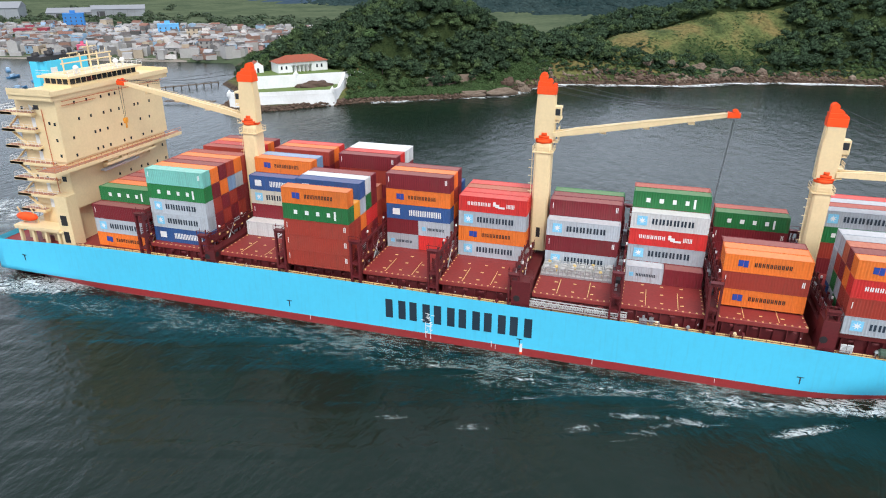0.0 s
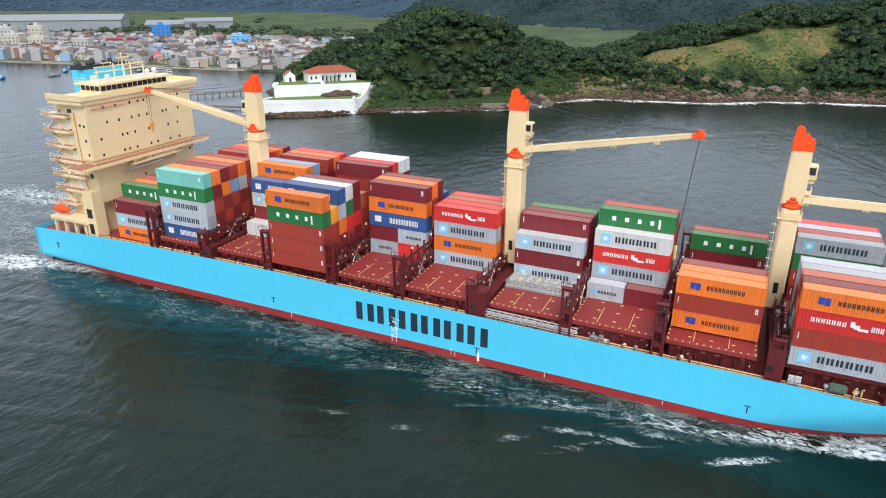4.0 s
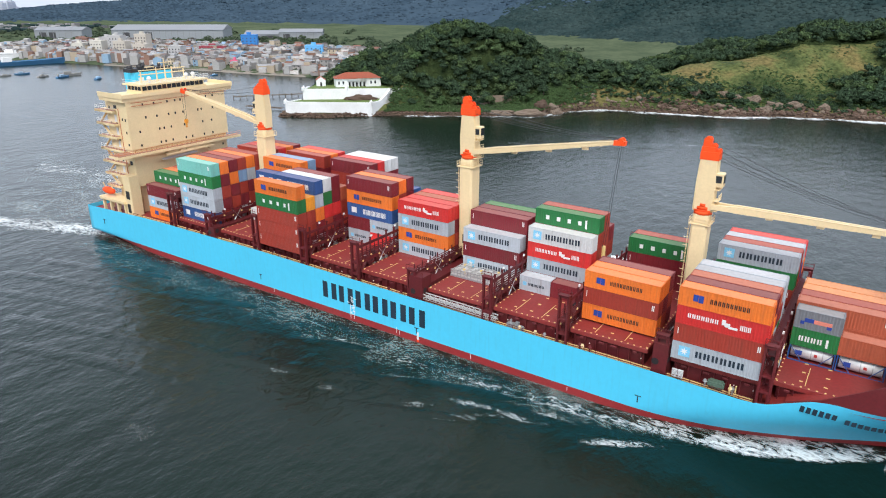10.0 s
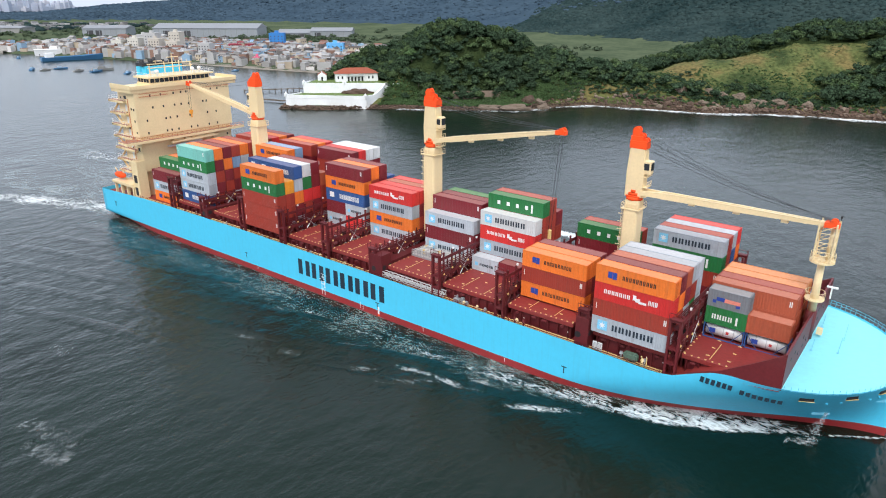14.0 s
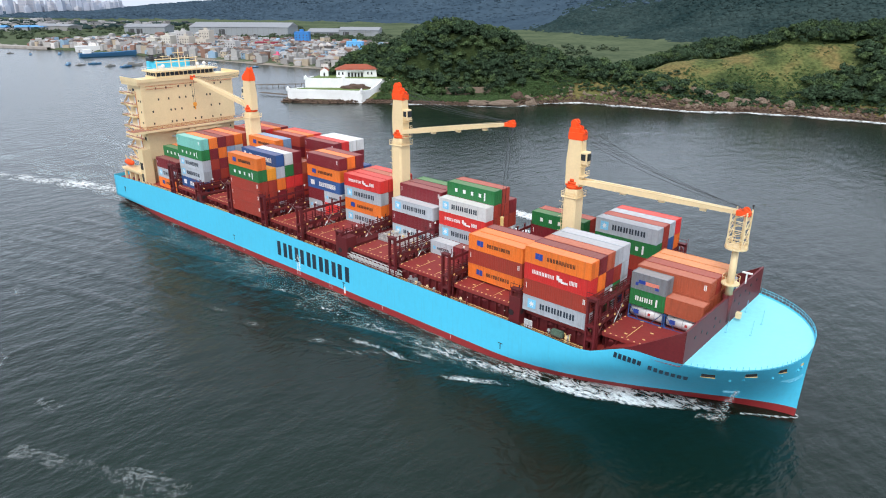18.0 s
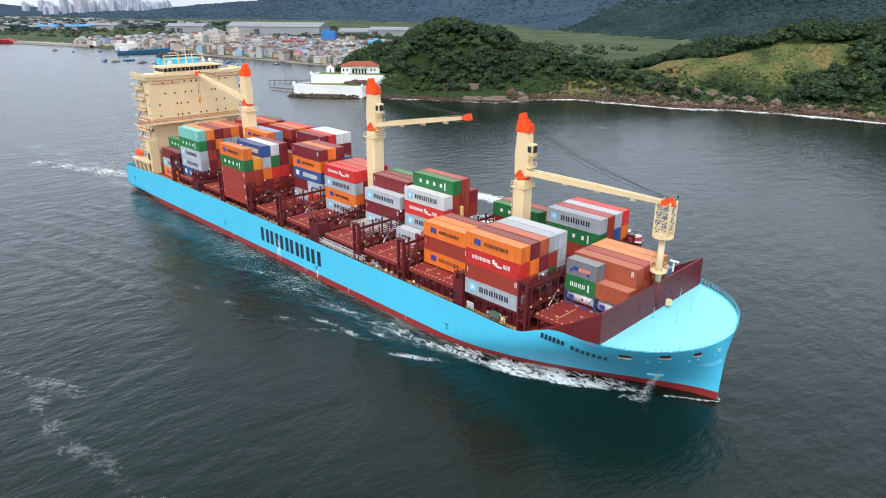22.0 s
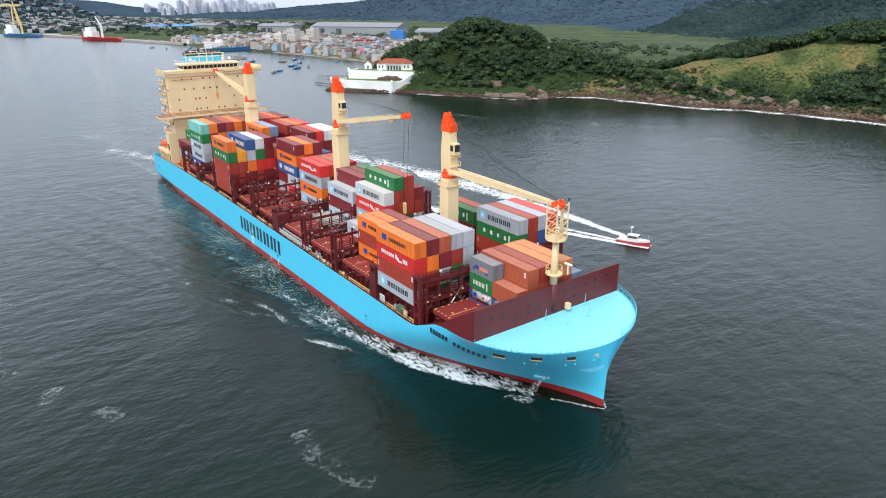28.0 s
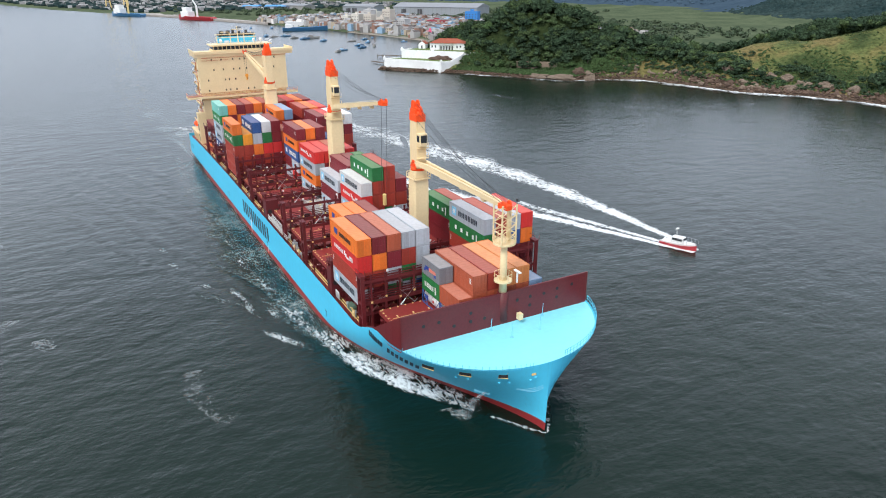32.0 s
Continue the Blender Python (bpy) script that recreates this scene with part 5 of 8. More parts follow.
# starboard stair platforms, one for each deck
for k in range(7):
    z = 14.0 + k * 3.27
    fwd = -155.8 if k == 0 else -150.7 if k < 4 else -153.8
    plat = part("stair_platform", boxes(bmesh.new(), (-161.8, fwd, -13.7, -12.2, z - 0.55, z), (-161.8, -158.5, -13.7, -8.0, z - 0.5, z - 0.02)), CREAM, house, "cream outside stair platform")
    part("platform_deck", boxes(bmesh.new(), (-161.6, fwd - 0.1, -13.55, -12.3, z, z + 0.03)), WALKWAY, plat, "faded rust-red walking surface")
    bm = bmesh.new()
    for dz in (0.8, 1.3):
        bar(bm, (-161.75, -13.45, z + dz - 0.3), (fwd, -13.45, z + dz - 0.3), 0.03, 4)
        bar(bm, (-161.75, -13.45, z + dz - 0.3), (-161.75, -8.0, z + dz - 0.3), 0.03, 4)
    for j in range(10):
        q = -161.75 + (fwd + 161.75) * j / 9
        bar(bm, (q, -13.45, z), (q, -13.45, z + 1.0), 0.025, 4)
    part("platform_rail", bm, WHITE, plat)
    if k < 6:
        bm = bmesh.new()
        a, b = ((-160.8, -12.9, z), (-157, -12.9, z + 3.2)) if k % 2 else ((-157, -12.9, z), (-160.8, -12.9, z + 3.2))
        beam(bm, a, b, 0.6, 0.15)
        part("stair_flight", bm, CREAM, plat)
    part("door_leaf", boxes(bmesh.new(), (-155.2, -154.4, -12.5, -12.38, z + 0.4, z + 2.2)), WHITE, plat)
# free-fall style rescue boat on the stern quarter
bm = bmesh.new()
bmesh.ops.create_uvsphere(bm, u_segments=14, v_segments=8, radius=1.0)
bmesh.ops.scale(bm, vec=(2.6, 1.0, 0.9), verts=bm.verts)
bmesh.ops.translate(bm, vec=(-159.6, -14.8, 12.7), verts=bm.verts)
rb = part("rescue_boat", bm, ORANGE_TOP, house, "orange-red rescue boat in its davit", True)
bm = bmesh.new()
beam(bm, (-161.2, -14.0, 11.2), (-161.4, -15.0, 14.6), 0.25, 0.25)
beam(bm, (-157.8, -14.0, 11.2), (-158.0, -15.0, 14.6), 0.25, 0.25)
part("davit_arm", bm, CREAM, rb)

# ---- cranes: each a thing of its own, standing on the ship ----
def crane(x, y, top, ring, neck, width, tip, label, boom_rest=False):
    """Deck crane: column, slew ring, slim housing, orange head, boom with its tip at a point."""
    ob = aboard(thing("deck_crane", label, "crane", "deck cranes"))
    w = width / 2
    bm = bmesh.new()
    prof = [(12.0, w * 0.9, w * 1.05), (neck, w * 0.9, w * 1.05), (ring - 1.9, w * 0.88, w * 1.0), (ring - 0.35, w * 0.86, w * 0.86)]
    prev = None
    for z, a, b in prof:
        r = 0.25 * a
        cur = [bm.verts.new((x + sx, y + sy, z)) for sx, sy in ((-a + r, -b), (a - r, -b), (a, -b + r), (a, b - r), (a - r, b), (-a + r, b), (-a, b - r), (-a, -b + r))]
        if prev:
            for i in range(8):
                bm.faces.new((prev[i], prev[(i + 1) % 8], cur[(i + 1) % 8], cur[i]))
        prev = cur
    part("column", bm, CREAM, ob, "cream crane column")
    bm = bmesh.new()
    boxes(bm, (x - w * 1.12, x + w * 1.12, y - w * 1.15, y + w * 1.15, ring - 2.0, ring - 1.85))
    plat = part("ring_platform", bm, CREAM, ob)
    bm = bmesh.new()
    for s in (-1, 1):
        for dz in (0.5, 1.0):
            bar(bm, (x - w * 1.1, y + s * w * 1.12, ring - 1.9 + dz), (x + w * 1.1, y + s * w * 1.12, ring - 1.9 + dz), 0.04, 4)
            bar(bm, (x + s * w * 1.1, y - w * 1.12, ring - 1.9 + dz), (x + s * w * 1.1, y + w * 1.12, ring - 1.9 + dz), 0.04, 4)
        for k in range(5):
            q = -w * 1.1 + k * w * 0.55
            bar(bm, (x + q, y + s * w * 1.12, ring - 1.9), (x + q, y + s * w * 1.12, ring - 0.9), 0.035, 4)
            bar(bm, (x + s * w * 1.1, y + q, ring - 1.9), (x + s * w * 1.1, y + q, ring - 0.9), 0.035, 4)
    part("platform_rail", bm, CREAM, plat)
    bm = bmesh.new()
    bar(bm, (x, y, ring - 0.4), (x, y, ring + 0.12), w * 0.96, 24)
    for s in (-1, 1):                       # wedge-shaped gussets above the ring
        for hx, z0, z1 in ((0.85, ring + 0.1, ring + 0.4), (0.55, ring + 0.4, ring + 0.9), (0.28, ring + 0.9, ring + 1.4)):
            boxes(bm, (x - w * hx, x + w * hx, y + s * w * 0.64 - 0.12, y + s * w * 0.64 + 0.12, z0, z1))
    part("slew_ring", bm, ORANGE_TOP, ob, "orange-red slewing ring", True)
    # housing, slightly slimmer towards the top
    head = top - 3.4
    bm = bmesh.new()
    prev = None
    for z, a, b in ((ring + 0.12, w * 1.08, w * 0.63), (head - 4, w * 1.04, w * 0.62), (head, w * 0.96, w * 0.58)):
        cur = [bm.verts.new((x + sx * a, y + sy * b, z)) for sx, sy in ((-1, -1), (1, -1), (1, 1), (-1, 1))]
        if prev:
            for i in range(4):
                bm.faces.new((prev[i], prev[(i + 1) % 4], cur[(i + 1) % 4], cur[i]))
        else:
            bm.faces.new(cur[::-1])
        prev = cur
    bm.faces.new(prev)
    bmesh.ops.bevel(bm, geom=[e for e in bm.edges if abs((e.verts[0].co - e.verts[1].co).z) > 2], offset=0.25, segments=2, affect="EDGES")
    part("housing", bm, CREAM, ob, "cream crane housing")
    fwd = 1 if tip[0] > x else -1
    bm = boxes(bmesh.new(), (x - w * 0.99, x + w * 0.99, y - w * 0.61, y + w * 0.61, head, head + 1.25))
    for a, b, hy, z1 in ((-0.95, 0.45, 0.52, 2.0), (-0.85, -0.05, 0.42, 2.9)):      # steps down towards the boom
        boxes(bm, (min(x + fwd * a * w, x + fwd * b * w), max(x + fwd * a * w, x + fwd * b * w), y - w * hy, y + w * hy, head + 1.25, head + z1))
    for dx, z in ((-0.45, head + 2.9), (0.2, head + 2.0), (0.72, head + 1.3)):
        for yy in (-0.3, 0.3):
            bar(bm, (x + fwd * dx * w, y + yy * w - 0.12, z), (x + fwd * dx * w, y + yy * w + 0.12, z), 0.6 if dx < 0 else 0.48, 14)
        bar(bm, (x + fwd * dx * w, y - 0.32 * w, z), (x + fwd * dx * w, y + 0.32 * w, z), 0.2, 8)
    part("head", bm, ORANGE_TOP, ob, "orange-red crane head with rope sheaves")
    # boom towards the tip
    t = Vector(tip)
    way = Vector((t.x - x, t.y - y, 0)).normalized()
    root = Vector((x, y, ring + 1.1)) + way * w * 0.92
    side = Vector((-way.y, way.x, 0))
    end = t - way * 1.6
    bm = bmesh.new()
    mid = root.lerp(end, 0.12)
    for s in (-1, 1):                       # twin box girders, closing in towards the tip
        beam(bm, mid + side * s * 0.55, root.lerp(end, 0.55) + side * s * 0.45, 0.42, 1.05, 0.42, 0.95)
        beam(bm, root.lerp(end, 0.55) + side * s * 0.45, end + side * s * 0.28, 0.42, 0.95, 0.4, 0.6)
    for f in (0.2, 0.34, 0.48, 0.62, 0.76, 0.9):
        c = root.lerp(end, f)
        beam(bm, c - side * 0.5 - Vector((0, 0, 0.1)), c + side * 0.5 - Vector((0, 0, 0.1)), 0.5, 0.6)
    for s in (-1, 1):
        beam(bm, root + side * s * 0.95, mid + side * s * 0.5, 0.4, 0.8, 0.5, 0.95)
    boom = part("boom", bm, CREAM, ob, "cream box boom")
    bm = bmesh.new()
    for f in (0.3, 0.55, 0.8):
        c = root.lerp(end, f) - Vector((0, 0, 0.9))
        part("boom_bracket", boxes(bmesh.new(), (c.x - 0.5, c.x + 0.5, c.y - 0.3, c.y + 0.3, c.z, c.z + 0.45)), CREAM, boom)
    for k in range(30):
        a = root.lerp(end, 0.15 + k * 0.0275) + Vector((0, 0, 0.65))
        b = root.lerp(end, 0.15 + (k + 1) * 0.0275) + Vector((0, 0, 0.6))
        bar(bm, a - side * 0.8, b - side * 0.8, 0.03, 4)
    tagged(part("boom_rail", bm, CREAM, boom), kind="stuff")
    bm = bmesh.new()
    beam(bm, end - way * 0.3, t, 1.5, 0.8, 0.9, 0.7)
    for s in (-0.5, 0.5):
        bar(bm, t - way * 0.8 + side * (s - 0.1) + Vector((0, 0, 0.35)), t - way * 0.8 + side * (s + 0.1) + Vector((0, 0, 0.35)), 0.55, 12)
    part("boom_tip", bm, ORANGE_TOP, boom, "orange-red boom tip with sheaves")
    bm = bmesh.new()
    for s, dz in ((-0.7, 0.7), (-0.3, 1.8), (0.3, 1.8), (0.7, 0.7), (0.0, 2.8)):
        a = Vector((x, y, head + dz)) + side * s
        b = t - way * 0.9 + side * s + Vector((0, 0, 0.6))
        p = a
        for k in range(6):
            f = (k + 1) / 6
            q = a.lerp(b, f) - Vector((0, 0, 0.9 * math.sin(math.pi * f)))
            bar(bm, p, q, 0.032, 4)
            p = q
    part("luffing_rope", bm, CABLE, ob, "dark wire ropes")
    # cab and service platforms on the housing
    cb = Vector((x, y, head - 3.2)) + way * w * 1.25
    bm = boxes(bmesh.new(), (cb.x - 0.7, cb.x + 0.7, cb.y - 0.75, cb.y + 0.75, cb.z - 1.0, cb.z + 1.3))
    bmesh.ops.bevel(bm, geom=bm.edges[:], offset=0.12, segments=1, affect="EDGES")
    cab = part("cab", bm, CREAM, ob, "cream operator's cab")
    f = cb + way * 0.70
    part("cab_window", boxes(bmesh.new(), (f.x - 0.06, f.x + 0.06, cb.y - 0.58, cb.y + 0.58, cb.z - 0.3, cb.z + 1.0), (cb.x - 0.45, cb.x + 0.45, cb.y - 0.81, cb.y - 0.73, cb.z - 0.2, cb.z + 0.9)), GLASS, cab, "dark cab window")
    for z in (head - 4.6, head - 6.4, head - 8.0):
        bm = bmesh.new()
        edge = x + fwd * (w + 0.75)
        boxes(bm, (min(edge, x + fwd * w * 0.9), max(edge, x + fwd * w * 0.9), y - w * 0.7, y + w * 0.7, z, z + 0.1))
        for k in range(5):
            yy = y - w * 0.7 + k * w * 0.35
            bar(bm, (edge, yy, z), (edge, yy, z + 1.0), 0.035, 4)
        for dz in (0.5, 1.0):
            bar(bm, (edge, y - w * 0.7, z + dz), (edge, y + w * 0.7, z + dz), 0.04, 4)
        part("service_platform", bm, CREAM, ob)
    bm = bmesh.new()
    for s in (-0.25, 0.25):
        bar(bm, (x - w - 0.25, y - w * 0.5 + s, 12), (x - w - 0.25, y - w * 0.5 + s, ring - 2), 0.04, 4)
    for k in range(int((ring - 14) / 0.7)):
        bar(bm, (x - w - 0.25, y - w * 0.5 - 0.25, 12.4 + k * 0.7), (x - w - 0.25, y - w * 0.5 + 0.25, 12.4 + k * 0.7), 0.03, 4)
        if k % 2:
            boxes(bm, (x - w - 0.75, x - w, y - w * 0.5 - 0.4, y - w * 0.5 - 0.35, 12.4 + k * 0.7, 12.5 + k * 0.7))
    part("ladder", bm, CREAM, ob)
    part("access_hole", boxes(bmesh.new(), (x - 0.35, x + 0.35, y - w * 1.05 - 0.05, y - w * 1.05 + 0.05, 14.6, 16.4)), BLACK, ob, "dark access opening")
    return ob, t


c1, t1 = crane(-115.7, 1.3, 42.6, 31.4, 28.6, 3.3, (-145.9, 1.3, 37.5), "cream deck crane with its boom laid back to the deckhouse")
c2, t2 = crane(-58.4, 1.3, 43.2, 32.0, 29.2, 3.2, (-28.0, 1.2, 38.0), "cream deck crane with its boom raised forward")
c3, t3 = crane(-14.4, 1.3, 40.6, 28.8, 26.0, 2.9, (16.5, 0.4, 30.2), "cream deck crane with its boom laid on the foremast rest")
bm = bmesh.new()
for s in (-0.55, 0.55):
    bar(bm, (-28.8, 1.2 + s, 37.6), (-30.2, 1.2 + s, 19.4), 0.04, 4)
part("hoist_rope", bm, CABLE, c2, "hoist ropes")
hk = boxes(bmesh.new(), (-30.55, -29.85, 0.85, 1.55, 17.0, 19.5))
bmesh.ops.bevel(hk, geom=hk.edges[:], offset=0.15, segments=1, affect="EDGES")
part("hook_block", hk, YELLOW, c2, "yellow hook block")
bm = bmesh.new()
for s in (-0.4, 0.4):
    bar(bm, (-145.6, 1.3 + s, 37.0), (-145.6, 1.3 + s * 0.5, 30.4), 0.04, 4)
part("hoist_rope", bm, CABLE, c1)
hk = boxes(bmesh.new(), (-145.8, -145.4, 0.9, 1.7, 29.3, 30.4), (-145.68, -145.52, 1.12, 1.48, 28.3, 29.3))
bar(hk, (-145.85, 1.3, 29.9), (-145.35, 1.3, 29.9), 0.5, 12)
part("hook_block", hk, paint("hook_orange", (0.8, 0.33, 0.03), 0.5), c1, "orange hook block")

# foremast with the lattice cradle for the crane boom
mast = aboard(thing("foremast", "cream foremast with a lattice cradle on the breakwater", "mast"))
bm = bmesh.new()
bar(bm, (15.2, 0.6, 12.0), (15.2, 0.6, 16.6), 0.8, 14)
part("mast_base", bm, STEEL_RED, mast, "dark red mast base", True)
bm = bmesh.new()
bar(bm, (15.2, 0.6, 16.6), (15.2, 0.6, 24.6), 0.62, 14, 0.5)
part("mast_tube", bm, CREAM, mast, "cream mast tube", True)
bm = bmesh.new()
bar(bm, (15.2, 0.6, 24.4), (15.2, 0.6, 24.7), 1.7, 14)
for z in (24.7,):
    for k in range(12):
        a = k * math.pi / 6
        b = a + math.pi / 6
        rr_ = 1.35 if z < 20 else 1.65
        p0, p1 = (15.2 + rr_ * math.cos(a), 0.6 + rr_ * math.sin(a)), (15.2 + rr_ * math.cos(b), 0.6 + rr_ * math.sin(b))
        bar(bm, (*p0, z), (*p0, z + 1.1), 0.04, 4)
        bar(bm, (*p0, z + 1.1), (*p1, z + 1.1), 0.04, 4)
        bar(bm, (*p0, z + 0.55), (*p1, z + 0.55), 0.03, 4)
part("mast_platform", bm, CREAM, mast)
bm = bmesh.new()
bar(bm, (15.2, 0.6, 18.4), (15.2, 0.6, 18.6), 1.4, 14)
for k in range(10):
    a, b = k * math.pi / 5, (k + 1) * math.pi / 5
    p0, p1 = (15.2 + 1.35 * math.cos(a), 0.6 + 1.35 * math.sin(a)), (15.2 + 1.35 * math.cos(b), 0.6 + 1.35 * math.sin(b))
    bar(bm, (*p0, 18.6), (*p0, 19.7), 0.04, 4)
    bar(bm, (*p0, 19.7), (*p1, 19.7), 0.04, 4)
tagged(part("lower_platform", bm, CREAM, mast), kind="stuff")
for sx in (-1, 1):
    bm = bmesh.new()
    for sy in (-1, 1):
        bar(bm, (15.2 + sx * 1.15, 0.6 + sy * 1.2, 24.6), (15.2 + sx * 1.15, 0.6 + sy * 1.2, 30.6), 0.13, 6)
        for k in range(4):
            z = 24.8 + k * 1.4
            bar(bm, (15.2 + sx * 1.15, 0.6 - sy * 1.2, z), (15.2 + sx * 1.15, 0.6 + sy * 1.2, z + 1.4), 0.06, 5)
            bar(bm, (15.2 - 1.15, 0.6 + sy * 1.2, z), (15.2 + 1.15, 0.6 + sy * 1.2, z + (1.4 if sx > 0 else 0)), 0.06, 5)
    part("cradle_lattice", bm, CREAM, mast, "cream lattice frame")
bm = bmesh.new()
bar(bm, (16.35, 1.8, 30.5), (16.35, 1.8, 31.0), 0.06, 6)
boxes(bm, (16.23, 16.47, 1.68, 1.92, 31.0, 31.35))
part("mast_light", bm, BLACK, mast)
bm = bmesh.new()
bar(bm, (15.7, 1.1, 24.6), (15.7, 1.1, 29.7), 0.27, 10)
part("cradle_post", bm, CREAM, mast, smooth=True)
bm = boxes(bmesh.new(), (16.4, 17.9, 1.6, 2.0, 20.3, 20.5), (17.0, 17.2, 1.7, 1.9, 18.6, 20.3))
part("radar_scanner", bm, WHITE, mast, "white radar scanner")
part("anchor_bell", boxes(bmesh.new(), (16.2, 17.0, 2.6, 3.3, 12.0, 13.0)), CREAM, mast)


# ---- containers ----
def container_body(length, height):
    """Box with corner posts, rails, corrugated walls and a ribbed roof."""
    bm = bmesh.new()
    L, Wd, H = length, 2.438, height
    p, r = 0.16, 0.12
    for x0 in (0, L - p):
        for y0 in (0, Wd - p):
            boxes(bm, (x0, x0 + p, y0, y0 + p, 0, H))
    for y0 in (0, Wd - r):
        boxes(bm, (p, L - p, y0, y0 + r, 0, 0.16), (p, L - p, y0, y0 + r, H - 0.1, H))
    for x0 in (0, L - r):
        boxes(bm, (x0, x0 + r, p, Wd - p, 0, 0.16), (x0, x0 + r, p, Wd - p, H - 0.12, H))

    def ribs(n, place):
        prev = None
        span = 1.0 / n
        for k in range(n):
            for f, d in ((0.0, 0), (0.3, 0), (0.5, 1), (0.8, 1)):
                cur = place((k + f) * span, d)
                cur = [bm.verts.new(c) for c in cur]
                if prev:
                    bm.faces.new((prev[0], cur[0], cur[1], prev[1]))
                prev = cur
        cur = [bm.verts.new(c) for c in place(1.0, 0)]
        bm.faces.new((prev[0], cur[0], cur[1], prev[1]))

    n = int(L / 0.42)
    ribs(n, lambda u, d: ((p + u * (L - 2 * p), 0.02 + 0.045 * d, 0.16), (p + u * (L - 2 * p), 0.02 + 0.045 * d, H - 0.1)))
    ribs(n, lambda u, d: ((p + u * (L - 2 * p), Wd - 0.02 - 0.045 * d, 0.16), (p + u * (L - 2 * p), Wd - 0.02 - 0.045 * d, H - 0.1)))
    ribs(6, lambda u, d: ((0.02 + 0.045 * d, p + u * (Wd - 2 * p), 0.16), (0.02 + 0.045 * d, p + u * (Wd - 2 * p), H - 0.12)))
    roof_from = len(bm.faces)
    ribs(n // 2, lambda u, d: ((p + u * (L - 2 * p), 0.1, H - 0.03 - 0.02 * d), (p + u * (L - 2 * p), Wd - 0.1, H - 0.03 - 0.02 * d)))
    bm.faces.ensure_lookup_table()
    for f in bm.faces[roof_from:]:
        f.material_index = 1
    ribs(6, lambda u, d: ((L - 0.02 - 0.045 * d, p + u * (Wd - 2 * p), 0.16), (L - 0.02 - 0.045 * d, p + u * (Wd - 2 * p), H - 0.12)))
    return bm


LONG, SHORT, HC = 12.192, 6.058, 2.85
BODY = {LONG: mesh_of("container_body", container_body(LONG, HC - 0.03), [WHITE, WHITE]), SHORT: mesh_of("container_body_short", container_body(SHORT, HC - 0.03), [WHITE, WHITE])}


def door_mesh():
    bm = boxes(bmesh.new(), (0.0, 0.05, 0, 1.03, 0, 2.5))
    for y in (0.25, 0.72):
        bar(bm, (0.09, y, 0.02), (0.09, y, 2.48), 0.025, 5)
        for z in (0.3, 1.2, 2.2):
            boxes(bm, (0.05, 0.11, y - 0.07, y + 0.07, z, z + 0.06))
    return bm


DOOR = mesh_of("door", door_mesh(), WHITE)


def flat_bars(*specs, lift=0.016):
    """Flat marks on a wall that faces starboard: x0, x1, z0, z1."""
    bm = bmesh.new()
    for x0, x1, z0, z1 in specs:
        boxes(bm, (x0, x1, -lift, 0.01, z0, z1))
    return bm


def letters(x0, x1, n, z0, z1, gap=0.28):
    """Two plain upright bars in the place of each letter."""
    w, out = (x1 - x0) / n, []
    for i in range(n):
        a, b = x0 + i * w, x0 + (i + 1 - gap) * w
        out += [(a, a + 0.38 * (b - a), z0, z1), (b - 0.38 * (b - a), b, z0, z1)]
    return out


PALE_BLUE = paint("pale_blue_mark", (0.22, 0.58, 0.80), 0.5)
DEEP_BLUE = paint("deep_blue_mark", (0.02, 0.06, 0.32), 0.5)
CODE = [(11.2, 11.35, 1.4, 2.3), (11.45, 11.6, 1.4, 2.3), (0.5, 0.62, 1.2, 2.2)]
MARKS = {
    "M": [("badge", [(1.0, 2.6, 0.65, 2.25)], PALE_BLUE), ("badge_star", [], WHITE), ("wordmark", letters(3.4, 10.2, 6, 0.95, 1.95), NAVY)],
    "O": [("badge", [(2.0, 2.7, 1.0, 2.0), (2.75, 3.4, 0.9, 2.0)], DEEP_BLUE), ("wordmark", letters(4.3, 9.6, 10, 1.1, 1.8, 0.35), BLACK)],
    "U": [("wordmark", [(2.1, 2.75, 1.0, 1.75), (4.2, 4.9, 1.0, 1.75), (6.3, 6.9, 1.0, 1.75), (8.3, 8.9, 1.0, 1.75), (9.6, 9.95, 0.5, 2.1)], WHITE)],
    "S": [("wordmark", letters(1.6, 5.9, 7, 1.2, 1.85, 0.3) + letters(8.6, 10.1, 3, 1.1, 1.85, 0.25), WHITE), ("swoosh", [(6.2, 6.7, 1.3, 2.1), (6.6, 7.3, 1.1, 1.7), (7.1, 8.3, 0.95, 1.3)], WHITE)],
    "F": [("badge", [(1.2, 2.6, 0.8, 2.0)], WHITE), ("wordmark", letters(4.4, 10.6, 9, 0.8, 1.9, 0.25), WHITE)],
    "N": [("code_mark", CODE, WHITE)],
}


def star_mark(cx, cz, outer, inner, points):
    """A flat star standing just off a wall that faces starboard."""
    bm = bmesh.new()
    rim = []
    for k in range(2 * points):
        a, r = math.pi * k / points, inner if k % 2 else outer
        rim.append((cx + r * math.sin(a), cz + r * math.cos(a)))
    front = [bm.verts.new((x, -0.03, z)) for x, z in rim]
    back = [bm.verts.new((x, -0.01, z)) for x, z in rim]
    hub = bm.verts.new((cx, -0.03, cz))
    for k in range(2 * points):
        q = (k + 1) % (2 * points)
        bm.faces.new((hub, front[k], front[q]))
        bm.faces.new((front[k], back[k], back[q], front[q]))
    return bm


